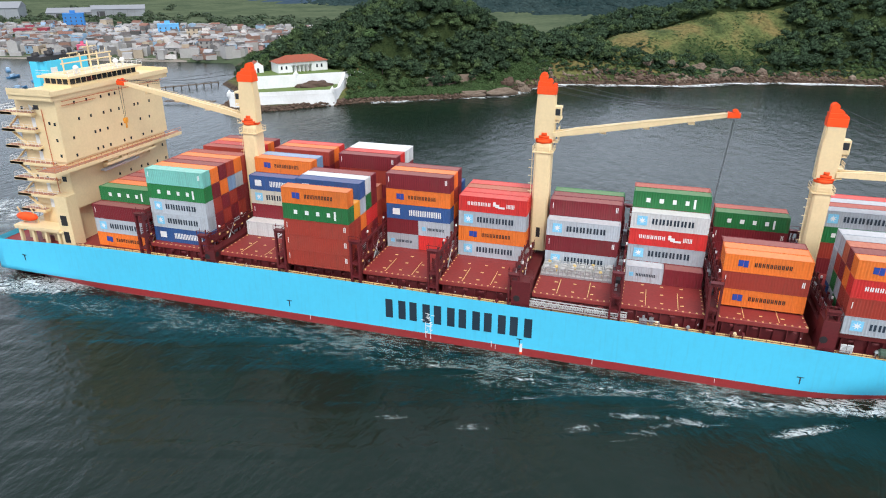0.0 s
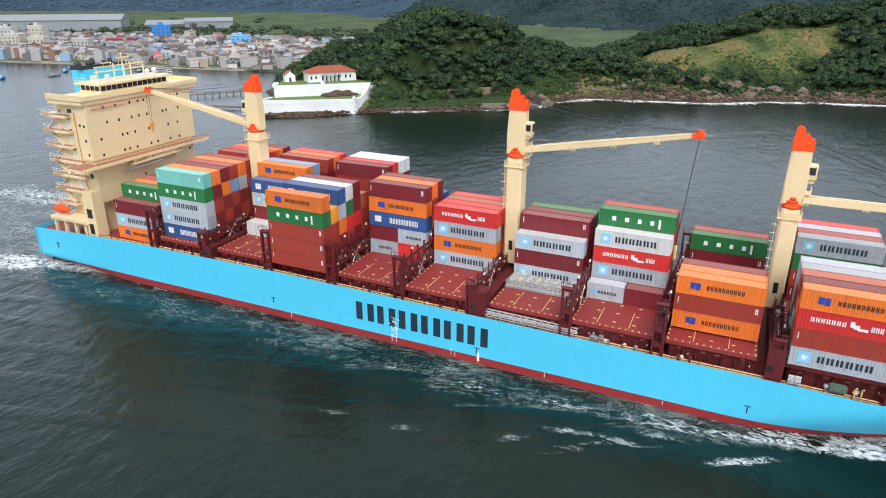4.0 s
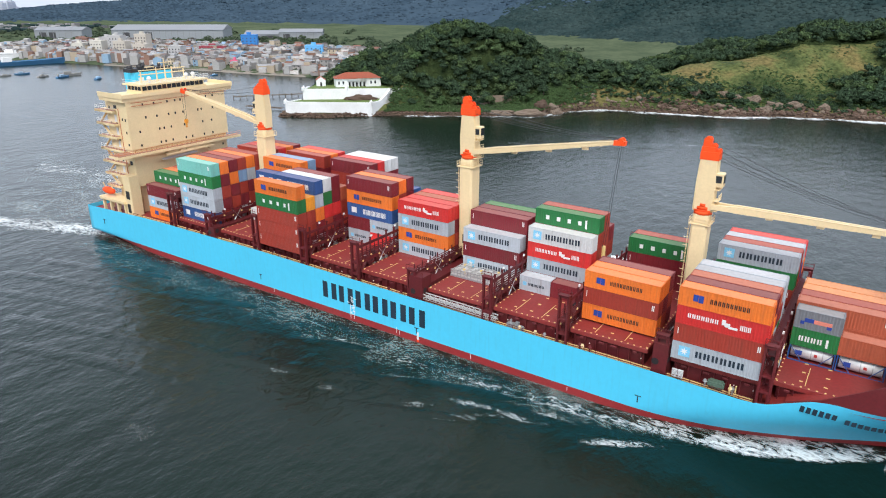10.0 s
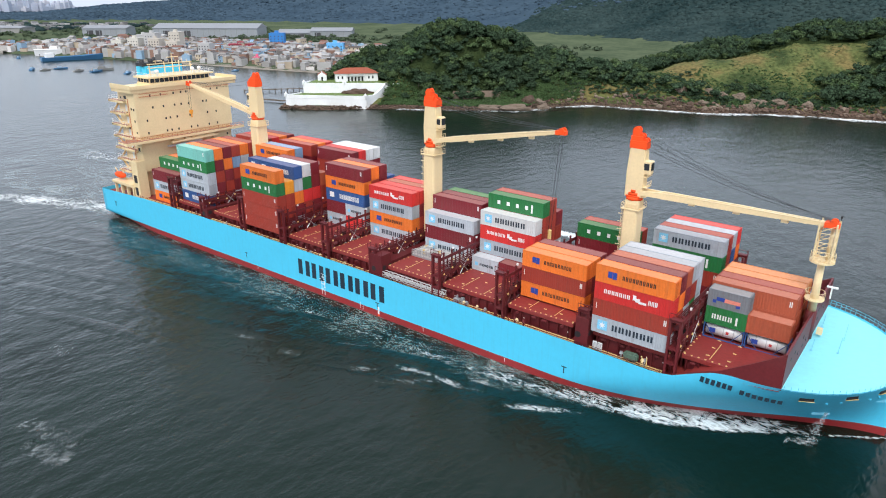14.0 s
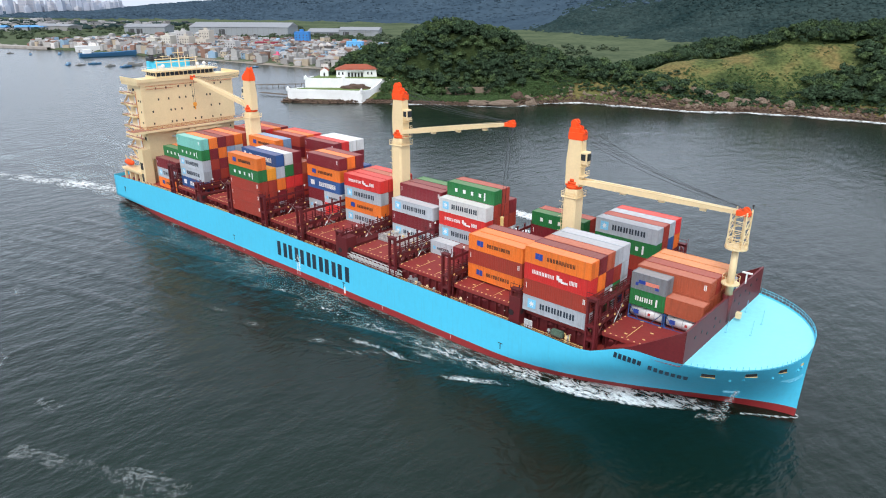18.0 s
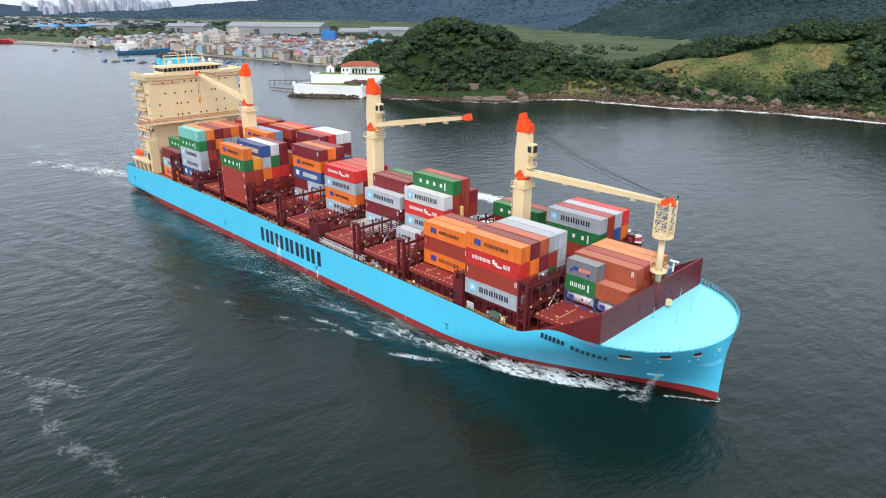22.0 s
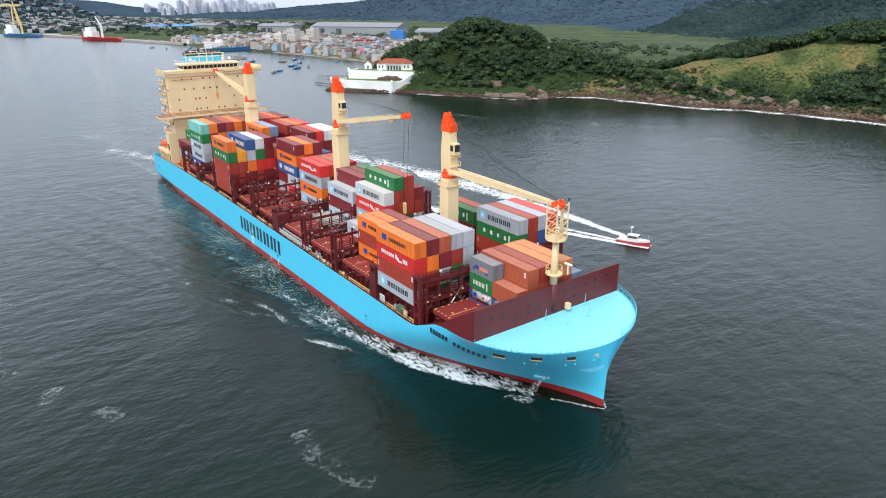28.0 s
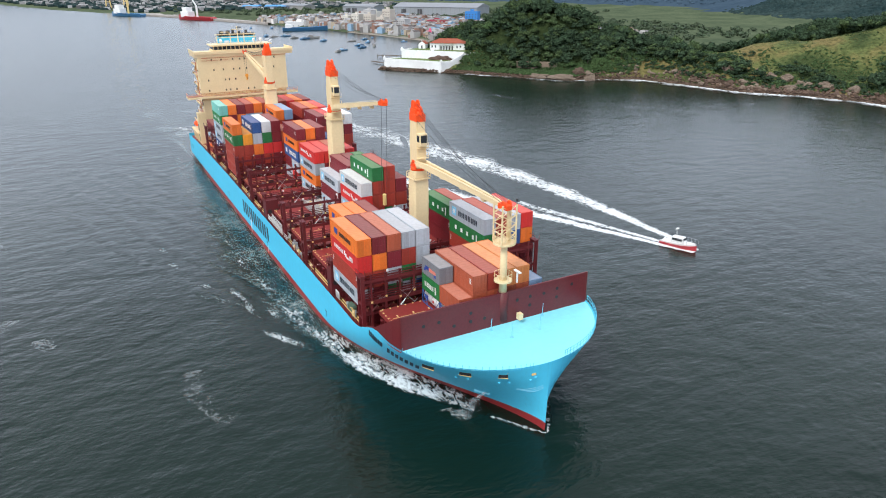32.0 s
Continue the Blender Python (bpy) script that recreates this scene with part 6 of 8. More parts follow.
MARK_MESH = {k: [(n, mesh_of(n, star_mark(1.8, 1.45, 0.62, 0.24, 7) if n == "badge_star" else flat_bars(*s), m), m) for n, s, m in v] for k, v in MARKS.items()}
SMALL_MARK = [("badge", mesh_of("badge", flat_bars((0.7, 1.4, 1.0, 1.7)), PALE_BLUE)), ("wordmark", mesh_of("wordmark", flat_bars(*letters(1.8, 5.0, 6, 1.1, 1.6)), NAVY))]


LOGO_G = [("wordmark", mesh_of("wordmark", flat_bars(*letters(1.0, 4.2, 4, 0.9, 1.7), (4.5, 4.8, 0.6, 1.9)), WHITE))]
LOGO_N = [("badge", mesh_of("badge", flat_bars((1.3, 2.5, 1.1, 1.7), (0.8, 1.3, 0.7, 1.2), (4.2, 4.8, 0.6, 1.1)), DEEP_BLUE)), ("wordmark", mesh_of("wordmark", flat_bars((2.5, 4.8, 1.05, 1.65)), paint("salmon_mark", (0.75, 0.25, 0.18), 0.5)))]


def tin(name, c, rough=0.5):
    c = tuple(0.9 * v for v in c)
    return paint(name + "_container_paint", c, rough, 0.07, 1.4, 0.28, random_value=0.13, streak=0.26)


NAMES = {"o": "orange", "r": "brown_red", "d": "dark_red", "g": "green", "m": "light_grey", "w": "white", "b": "blue", "t": "turquoise", "s": "bright_red", "y": "yellow_orange", "k": "rust_brown", "l": "blue_grey",
         "e": "beige", "n": "slate_grey", "q": "pale_orange", "v": "off_white"}
PAINTS = {"o": (0.86, 0.20, 0.028), "r": (0.38, 0.046, 0.028), "d": (0.22, 0.018, 0.027), "g": (0.018, 0.19, 0.052), "m": (0.46, 0.50, 0.54), "w": (0.72, 0.73, 0.72), "b": (0.03, 0.10, 0.29),
          "t": (0.22, 0.60, 0.52), "s": (0.70, 0.035, 0.032), "y": (0.88, 0.36, 0.03), "k": (0.46, 0.105, 0.05), "l": (0.22, 0.34, 0.50), "e": (0.62, 0.58, 0.48), "n": (0.20, 0.22, 0.24), "q": (0.72, 0.25, 0.075), "v": (0.68, 0.69, 0.68)}
TIN = {k: tin(NAMES[k], c) for k, c in PAINTS.items()}
# roofs: the same paint, chalky and bleached by weather
TIN_ROOF = {k: paint("weathered_roof_" + k, tuple(0.78 * a + 0.22 * b for a, b in zip(c, (0.56, 0.42, 0.33))), 0.8, 0.10, 1.0, 0.35, random_value=0.12) for k, c in PAINTS.items()}
WORD = {"o": "orange", "r": "brown-red", "d": "dark red", "g": "green", "m": "light grey", "w": "white", "b": "blue", "t": "turquoise", "s": "bright red", "y": "yellow-orange", "k": "rust-brown", "l": "blue-grey", "e": "beige", "n": "slate grey", "q": "pale orange", "v": "off-white"}
MARK_OF = {"o": "O", "m": "M", "g": "U", "s": "S", "b": "F", "e": "M", "v": "M"}


def container(x, y, z, color, marked=True, length=LONG):
    """One container with its starboard aft lower corner at x, y, z."""
    size = "forty-foot" if length == LONG else "twenty-foot"
    ob = tagged(new("shipping_container", BODY[length]), "%s corrugated steel %s container in a deck stack" % (WORD[color], size), "container", "containers on deck")
    for slot, m in zip(ob.material_slots, (TIN[color], TIN_ROOF[color])):
        slot.link = "OBJECT"
        slot.material = m
    ob.matrix_basis = pose(x, y, z)
    for k in range(2):
        d = part("door", DOOR, WHITE, ob)
        d.location = (length + 0.0, 0.17 + 1.06 * k, 0.17)
        d.material_slots[0].link = "OBJECT"
        d.material_slots[0].material = TIN[color]
    if marked:
        if length == LONG:
            for n, me, m in MARK_MESH[MARK_OF.get(color, "N")]:
                tagged(part(n, me, m, ob), kind="stuff")
        elif color in "gn":
            for n, me in LOGO_G if color == "g" else LOGO_N:
                tagged(part(n, me, WHITE, ob), kind="stuff")
        elif color in "mw":
            for n, me in SMALL_MARK:
                tagged(part(n, me, WHITE, ob), kind="stuff")
    return aboard(ob)


def stack(bay, row, colors, base=TOP, marked=True, dx=0.0):
    """A stack from the hatch up. 'xy' pairs in brackets stand for two short ones end to end; '.' leaves a gap."""
    x, y = BAYS[bay] + dx, row_y(row)
    z = base + 0.04
    i = 0
    while i < len(colors):
        c = colors[i]
        if c == "(":
            container(x, y, z, colors[i + 1], marked, SHORT)
            container(x + LONG - SHORT, y, z, colors[i + 2], marked, SHORT)
            i += 4
        else:
            if c != ".":
                container(x, y, z, c, marked)
            i += 1
        z += HC


# bay by bay, from the deckhouse forward; strings run from the bottom up
stack("Z", 1, "omd", 8.2)
stack("Z", 2, "drrg", 8.2)
for k, s in enumerate(("drro", "rddr", "omrd", "drrr", "rrdo", "ddrd")):
    stack("Z", 3 + k, s, 8.2, False)
stack("A", 1, "bmmgt")
for k, s in enumerate(("rdrdo", "drdod", "mdrlr", "drdmo", "rddrr", "", "ddror", "drors", "rdrdo", "drdrd")):
    if s:
        stack("A", 2 + k, s, TOP, False)
stack("P", 4, "w")
stack("P", 5, "wdeb")
stack("P", 6, "rdrro")
stack("P", 7, "drrdl", TOP, False)
stack("P", 9, "rdkdr", TOP, False)
stack("P", 10, "drdro", TOP, False)
stack("P", 11, "rdrds", TOP, False)
stack("B", 0, "rrrgo")
stack("B", 1, "drry", TOP, False)
stack("B", 2, "mdomb")
stack("B", 3, "drsgw")
stack("B", 4, "rdsdd")
stack("B", 5, "drrk", TOP, False)
stack("B", 9, "drdrd")
stack("B", 10, "drrds", TOP, False)
stack("B", 11, "drrdw", TOP, False)
stack("B", 12, "drrdw", TOP, False)
stack("C", 5, "(ms)(dm)bod")
stack("C", 6, "rdoro", TOP, False)
stack("C", 7, "drrdd", TOP, False)
stack("C", 8, "krgb", TOP, False)
stack("D", 5, "moms")
stack("D", 6, "drds", TOP, False)
stack("D", 7, "rdrk", TOP, False)
stack("D", 8, "drrs", TOP, False)
stack("E", 5, "mdm")
stack("E", 6, "drdd")
stack("E", 7, "drdd", TOP, False)
stack("E", 8, "rdrg", TOP, False)
stack("F", 4, "(md)", dx=0.0)
stack("F", 5, "rmsv")
stack("F", 6, "drrrg")
stack("F", 7, "dgrrr", TOP, False)
stack("F", 8, "dmrd", TOP, False)
stack("G", 2, "oro", TOP + 0.3)
stack("G", 3, "rdo", TOP + 0.3, False)
stack("G", 4, "drd", TOP + 0.3, False)
stack("G", 10, "ddg", TOP)
stack("G", 11, "drr", TOP, False)
stack("H", 0, "mrso", TOP + 0.55)
stack("H", 1, "drod", TOP + 0.55, False)
stack("H", 2, "gmdk", TOP + 0.55, False)
stack("H", 3, "mgrm", TOP + 0.55, False)
stack("H", 4, "bmmm", TOP + 0.55, False)
stack("H", 9, "drgm", TOP)
stack("H", 10, "drrr", TOP, False)
stack("H", 11, "drbm", TOP, False)
stack("H", 12, "rdos", TOP, False)
z0 = TOP + 0.04
container(BAYS["I"] + 0.3, row_y(4), z0 + 2.46, "g", True, SHORT)
container(BAYS["I"] + 0.3, row_y(4), z0 + 2.46 + HC, "n", True, SHORT)
container(BAYS["I"] + 6.4, row_y(4), z0 + HC * 0.9, "k", True, SHORT)
stack("I", 5, "rkk")
stack("I", 6, "rkr", TOP, False)
stack("I", 7, "rkq", TOP, False)
stack("I", 8, "rkq", TOP, False)
stack("I", 9, "dl", TOP, False)
stack("I", 10, "w", TOP, False)

# two silver tank containers in blue frames
TANK = paint("silver_tank", (0.70, 0.71, 0.71), 0.45, 0.08, 2.0, 0.35, metal=0.15)
BOAT_RED_MARK = paint("red_label", (0.5, 0.04, 0.04), 0.5)
TANK_FRAME = paint("blue_tank_frame", (0.03, 0.10, 0.30), 0.5)


def tank(x, y, z):
    ob = aboard(thing("tank_container", "silver tank container in a blue frame on the forward hatch", "tank container", "tank containers", pose(x, y, z)))
    bm = bmesh.new()
    bar(bm, (0.35, 1.22, 1.3), (5.7, 1.22, 1.3), 1.05, 20)
    part("tank", bm, TANK, ob, "silver tank barrel", True)
    for xx in (1.5, 3.0, 4.5):
        bm = bmesh.new()
        bar(bm, (xx - 0.05, 1.22, 1.3), (xx + 0.05, 1.22, 1.3), 1.09, 20)
        part("band", bm, GALV, ob)
    bm = bmesh.new()
    for xx in (0.07, 5.98):
        for yy in (0.07, 2.36):
            boxes(bm, (xx - 0.07, xx + 0.07, yy - 0.07, yy + 0.07, 0, 2.5))
        boxes(bm, (xx - 0.07, xx + 0.07, 0, 2.43, 0, 0.14), (xx - 0.07, xx + 0.07, 0, 2.43, 2.36, 2.5))
    for yy in (0.07, 2.36):
        boxes(bm, (0, 6.05, yy - 0.07, yy + 0.07, 0, 0.14))
        bar(bm, (0.1, yy, 2.4), (1.8, yy, 0.2), 0.06, 5)
        bar(bm, (5.95, yy, 2.4), (4.2, yy, 0.2), 0.06, 5)
    part("frame", bm, TANK_FRAME, ob, "blue steel frame")
    part("label_plate", boxes(bmesh.new(), (0.9, 1.8, 0.10, 0.18, 1.0, 1.7)), DEEP_BLUE, ob, "dark blue label plate")
    part("label_plate", boxes(bmesh.new(), (3.4, 3.8, 0.10, 0.18, 1.2, 1.6)), BOAT_RED_MARK, ob, "red label plate")


tank(BAYS["I"] + 0.3, row_y(4), z0)
tank(BAYS["I"] + 6.5, row_y(4), z0)

# flat racks with grey machine parts in front of one stack
rack = aboard(thing("flat_rack_load", "grey steel frames and boxes lashed on a flat rack", "cargo", m=pose(BAYS["E"], row_y(3) + 0.6, z0)))
bm = boxes(bmesh.new(), (0, 12.0, 0, 4.2, 0, 0.35))
part("rack", bm, GALV, rack)
rr = random.Random(8)
for k in range(24):                         # cages of pipe with valves and small boxes inside
    x, y = 0.15 + (k % 8) * 1.48, 0.15 + (k // 8) * 1.36
    h = 1.15 + 0.45 * rr.random()
    bm = boxes(bmesh.new(), (x, x + 1.3, y, y + 1.2, 0.35, 0.5))
    for p in (x + 0.05, x + 1.25):
        for q in (y + 0.05, y + 1.15):
            bar(bm, (p, q, 0.4), (p, q, h), 0.05, 4)
        bar(bm, (p, y, h), (p, y + 1.2, h), 0.05, 4)
        bar(bm, (p, y, 0.9), (p, y + 1.2, 0.9), 0.04, 4)
    for q in (y + 0.05, y + 1.15):
        bar(bm, (x, q, h), (x + 1.3, q, h), 0.05, 4)
    bar(bm, (x + 0.65, y + 0.6, 0.5), (x + 0.65, y + 0.6, h - 0.1), 0.3 + 0.2 * rr.random(), 8)
    boxes(bm, (x + 0.1, x + 0.5, y + 0.1, y + 0.5, 0.5, 0.8 + 0.3 * rr.random()))
    cage = part("cage", bm, ALLOY, rack, "grey pipe cage with a fitting inside")
    if k % 5 == 1:
        part("drum", bar(bmesh.new(), (x + 0.9, y + 0.8, 0.5), (x + 0.9, y + 0.8, h + 0.15), 0.28, 8), YELLOW, cage, "yellow drum")
bm = bmesh.new()
for k in range(17):
    bar(bm, (0.1 + k * 0.74, 0.05, 0.1), (0.1 + k * 0.74, 0.05, 1.5), 0.05, 4)
bar(bm, (0.1, 0.05, 1.5), (11.9, 0.05, 1.5), 0.06, 4)
bar(bm, (0.1, 0.05, 0.9), (11.9, 0.05, 0.9), 0.06, 4)
part("cage_rail", bm, GALV, rack)


# ---- fort on the point ----
MASONRY = paint("whitewashed_masonry", (0.80, 0.81, 0.80), 0.8, 0.06, 0.8, 0.45, bump=0.2, dirt=(0.30, 0.27, 0.22))
ROOF_TILE = paint("clay_roof_tiles", (0.30, 0.072, 0.035), 0.8, 0.25, 3.0, 0.5)
LAWN = paint("terrace_grass", (0.11, 0.17, 0.035), 0.95, 0.2, 1.0, 0.4)
STONE = paint("grey_brown_rock", (0.100, 0.062, 0.042), 0.9, 0.25, 0.6, 0.5, bump=0.5, dirt=(0.05, 0.035, 0.03), random_value=0.3, island=True)
PALE_STONE = paint("pale_boulder", (0.190, 0.142, 0.104), 0.9, 0.2, 0.6, 0.5, bump=0.4, random_value=0.2, island=True)


def wall_run(bm, pts, z0, tops, thick):
    for (a, ta), (b, tb) in zip(zip(pts, tops), zip(pts[1:], tops[1:])):
        a, b = Vector((*a, 0)), Vector((*b, 0))
        s = (b - a).normalized().cross(Vector((0, 0, 1))) * thick / 2
        v = [bm.verts.new((p + q * s) + Vector((0, 0, z))) for p, t in ((a, ta), (b, tb)) for q, z in ((1, z0), (-1, z0), (-1, t), (1, t))]
        for f in ((0, 1, 2, 3), (7, 6, 5, 4), (0, 4, 5, 1), (1, 5, 6, 2), (2, 6, 7, 3), (3, 7, 4, 0)):
            bm.faces.new([v[i] for i in f])
    return bm


def prism(bm, pts, z0, z1):
    lo, hi = [bm.verts.new((*p, z0)) for p in pts], [bm.verts.new((*p, z1)) for p in pts]
    bm.faces.new(lo[::-1])
    bm.faces.new(hi)
    for i in range(len(pts)):
        bm.faces.new((lo[i], lo[(i + 1) % len(pts)], hi[(i + 1) % len(pts)], hi[i]))
    return bm


fort = thing("fort", "whitewashed old fort with two terrace walls on the rocky point", "fort")
LOW = [(-220.5, 160), (-219.3, 147.4), (-181.6, 173.4), (-182.4, 181)]
part("terrace_fill", prism(bmesh.new(), [(-220, 160), (-218.8, 148.2), (-182.1, 173.8), (-182.6, 181), (-184.6, 192), (-216, 164)], -0.5, 7.05), LAWN, fort, "grassy lower terrace")
part("lower_wall", wall_run(bmesh.new(), LOW, -0.6, [7.5, 7.5, 7.2, 7.3], 1.0), MASONRY, fort, "long white lower wall")
part("wall_coping", wall_run(bmesh.new(), LOW, 5.7, [6.05, 6.05, 5.95, 6.0], 1.25), MASONRY, fort)
part("stair_wall", wall_run(bmesh.new(), [(-182.4, 181), (-183, 187), (-184.4, 192.6)], 3.0, [7.4, 9.8, 12.2], 1.2), MASONRY, fort, "white wall climbing with the slope")
UP = [(-226, 172), (-219.5, 161.3), (-202, 176.8), (-184.4, 192.6), (-177, 199)]
part("upper_fill", prism(bmesh.new(), [(-231, 182), (-225.5, 172.5), (-219.2, 162), (-184.6, 193), (-190, 206), (-202, 211), (-216, 200)], 2.0, 12.2), LAWN, fort, "upper terrace lawn")
part("upper_wall", wall_run(bmesh.new(), UP, 4.0, [12.7, 12.75, 12.6, 12.5, 12.4], 1.1), MASONRY, fort, "white upper terrace wall")
for (x, y, z) in ((-219.3, 147.4, 7.5), (-181.8, 173.2, 7.0), (-219.5, 161.3, 12.9), (-202, 176.8, 12.7)):
    bm = boxes(bmesh.new(), (x - 0.8, x + 0.8, y - 0.8, y + 0.8, z - 1.0, z + 0.7))
    bmesh.ops.create_cone(bm, cap_ends=True, segments=10, radius1=0.8, radius2=0.1, depth=1.1, matrix=Matrix.Translation((x, y, z + 1.25)))
    part("corner_turret", bm, MASONRY, fort, "small white corner post")
bm = bmesh.new()
bmesh.ops.create_icosphere(bm, subdivisions=4, radius=1.0)
for v in bm.verts:
    v.co *= 0.9 + 0.3 * noise.noise(v.co * 2.1)
    v.co = Matrix.Rotation(radians(42), 3, "Z") @ Vector((v.co.x * 9.5, v.co.y * 3.0, v.co.z * 3.0)) + Vector((-194.0, 179.0, 7.0))
part("bare_rock", bm, STONE, fort, "bare grey rock slope between the terraces")

M_HOUSE = pose(-213, 180.3, 12.2, 0, 0, 50)
manor = thing("fort_house", "long white house with an arcade and a hipped clay tile roof", "house", m=M_HOUSE)
LH, DH, HH = 25.4, 9.6, 4.6
bm = boxes(bmesh.new(), (0, 6.6, 0, DH, 0, HH), (17.4, LH, 0, DH, 0, HH), (6.6, 17.4, 2.2, DH, 0, HH), (6.6, 17.4, 0, 0.35, 3.4, HH))
part("wall", bm, MASONRY, manor, "white plastered wall")
for k in range(6):
    x = 6.6 + k * 2.06
    part("arcade_pier", boxes(bmesh.new(), (x, x + 0.5, 0, 0.5, 0, 2.6)), MASONRY, manor)
for k in range(5):
    x0, x1 = 7.1 + k * 2.06, 8.66 + k * 2.06
    bm = bmesh.new()
    n, r = 8, (x1 - x0) / 2
    arc = [(x0 + r - r * math.cos(math.pi * i / n), 2.6 + 0.78 * math.sin(math.pi * i / n)) for i in range(n + 1)]
    top = [(x0 + 2 * r * i / n, 3.45) for i in range(n + 1)]
    for i in range(n):
        v = [bm.verts.new((p[0], y, p[1])) for y in (0.05, 0.35) for p in (arc[i], arc[i + 1], top[i + 1], top[i])]
        for q in ((0, 1, 2, 3), (7, 6, 5, 4), (0, 4, 5, 1)):
            bm.faces.new([v[j] for j in q])
    part("arch", bm, MASONRY, manor, "round arch")
    part("arcade_door", boxes(bmesh.new(), (x0 + 0.3, x1 - 0.3, 2.14, 2.2, 0, 2.4)), BLACK, manor, "dark doorway")
for x in (1.2, 3.6, 19.4, 21.8):
    part("window", boxes(bmesh.new(), (x, x + 0.9, -0.04, 0.02, 1.5, 3.1)), GLASS, manor, "dark sash window")
bm = bmesh.new()
o, rz = 0.7, 3.0
base = [bm.verts.new(c) for c in ((-o, -o, HH), (LH + o, -o, HH), (LH + o, DH + o, HH), (-o, DH + o, HH))]
peak = [bm.verts.new(c) for c in ((6.0, DH / 2, HH + rz), (LH - 6.0, DH / 2, HH + rz))]
for f in ((base[0], base[1], peak[1], peak[0]), (base[1], base[2], peak[1]), (base[2], base[3], peak[0], peak[1]), (base[3], base[0], peak[0]), base[::-1]):
    bm.faces.new(f)
part("roof", bm, ROOF_TILE, manor, "hipped clay tile roof")
chapel = thing("chapel", "small white gabled chapel beside the fort house", "chapel", m=pose(-225.0, 177.0, 12.2, 0, 0, 46))
bm = bmesh.new()
prof = [(0, 0), (5.2, 0), (5.2, 3.2), (2.6, 5.0), (0, 3.2)]
a, b = [bm.verts.new((x, 0, z)) for x, z in prof], [bm.verts.new((x, 7, z)) for x, z in prof]
bm.faces.new(a)
bm.faces.new(b[::-1])
for i in range(5):
    bm.faces.new((a[i], b[i], b[(i + 1) % 5], a[(i + 1) % 5]))
part("wall", bm, MASONRY, chapel, "white gable wall")
part("door", boxes(bmesh.new(), (2.1, 3.1, -0.05, 0.05, 0, 2.2)), BLACK, chapel, "dark doorway")
for s in (0, 1):
    bm = bmesh.new()
    xa, xb = ((-0.2, 2.6), (2.6, 5.4))[s]
    za, zb = ((3.1, 5.05), (5.05, 3.1))[s]
    v = [bm.verts.new(c) for c in ((xa, 0.5, za), (xb, 0.5, zb), (xb, 7.2, zb), (xa, 7.2, za), (xa, 0.5, za + 0.18), (xb, 0.5, zb + 0.18), (xb, 7.2, zb + 0.18), (xa, 7.2, za + 0.18))]
    for f in ((0, 3, 2, 1), (4, 5, 6, 7), (0, 1, 5, 4), (1, 2, 6, 5), (2, 3, 7, 6), (3, 0, 4, 7)):
        bm.faces.new([v[i] for i in f])
    part("roof", bm, ROOF_TILE, chapel, "clay tile roof")
part("gable_cross", boxes(bmesh.new(), (2.5, 2.7, -0.05, 0.1, 5.0, 5.9), (2.3, 2.9, -0.05, 0.1, 5.4, 5.55)), MASONRY, chapel)
hut = thing("hillside_building", "small white ruined building among the trees", "building", m=pose(-124, 283, height_at(-124, 283) - 1.0, 0, 0, 30))
part("wall", boxes(bmesh.new(), (0, 5, 0, 4, 0, 9.5), (5, 8, 0, 4, 0, 6)), MASONRY, hut)
part("window", boxes(bmesh.new(), (1.6, 2.6, -0.05, 0.02, 7.2, 8.6)), BLACK, hut)
bank = thing("bank_wall", "low pale stone retaining wall half covered by plants", "wall")
part("wall", wall_run(bmesh.new(), [(-150, 213), (-140, 219), (-128, 230)], 3.0, [8.6, 9.0, 9.2], 0.6), PALE_STONE, bank)


# ---- rocks and surf along the shore ----
def rock_band(name, label, count, dmin, dmax, smin, smax, material, seed, xlim):
    r = np.random.RandomState(seed)
    V, F, n = [], [], 0
    shells = []
    for k in range(6):
        bm = bmesh.new()
        bmesh.ops.create_icosphere(bm, subdivisions=1, radius=1.0)
        vs = np.array([v.co[:] for v in bm.verts])
        fs = [[v.index for v in f.verts] for f in bm.faces]
        bm.free()
        shells.append((vs * r.uniform(0.65, 1.2, (len(vs), 1)) * np.array([1, 0.8, 0.62]), fs))
    made = 0
    while made < count:
        i = r.randint(len(SHORE) - 1)
        u = r.uniform()
        a, b = np.array(SHORE[i], float), np.array(SHORE[i + 1], float)
        w = np.linalg.norm(b - a)
        if r.uniform() > w / 60 or not (xlim[0] < a[0] < xlim[1] or xlim[0] < b[0] < xlim[1]):
            continue
        nrm = np.array([(b - a)[1], -(b - a)[0]]) / w
        p = a + u * (b - a) + nrm * r.uniform(dmin, dmax)
        if not xlim[0] < p[0] < xlim[1]:
            continue
        vs, fs = shells[r.randint(6)]
        s = r.uniform(smin, smax) * (1.6 if r.uniform() > 0.93 else 1)
        an = r.uniform(0, 6.28)
        c, sn = math.cos(an), math.sin(an)
        z = max(float(land_height(np.array([p[0]]), np.array([p[1]]))[0]), 0)
        V.append(vs @ np.array([[c, sn, 0], [-sn, c, 0], [0, 0, 1]]) * s + np.array([p[0], p[1], z + 0.15 * s]))
        F += [[q + n for q in f] for f in fs]
        n += len(vs)
        made += 1
    return tagged(new(name, soup(name, np.vstack(V).tolist(), F, material)), label, "rocks", kind="stuff")


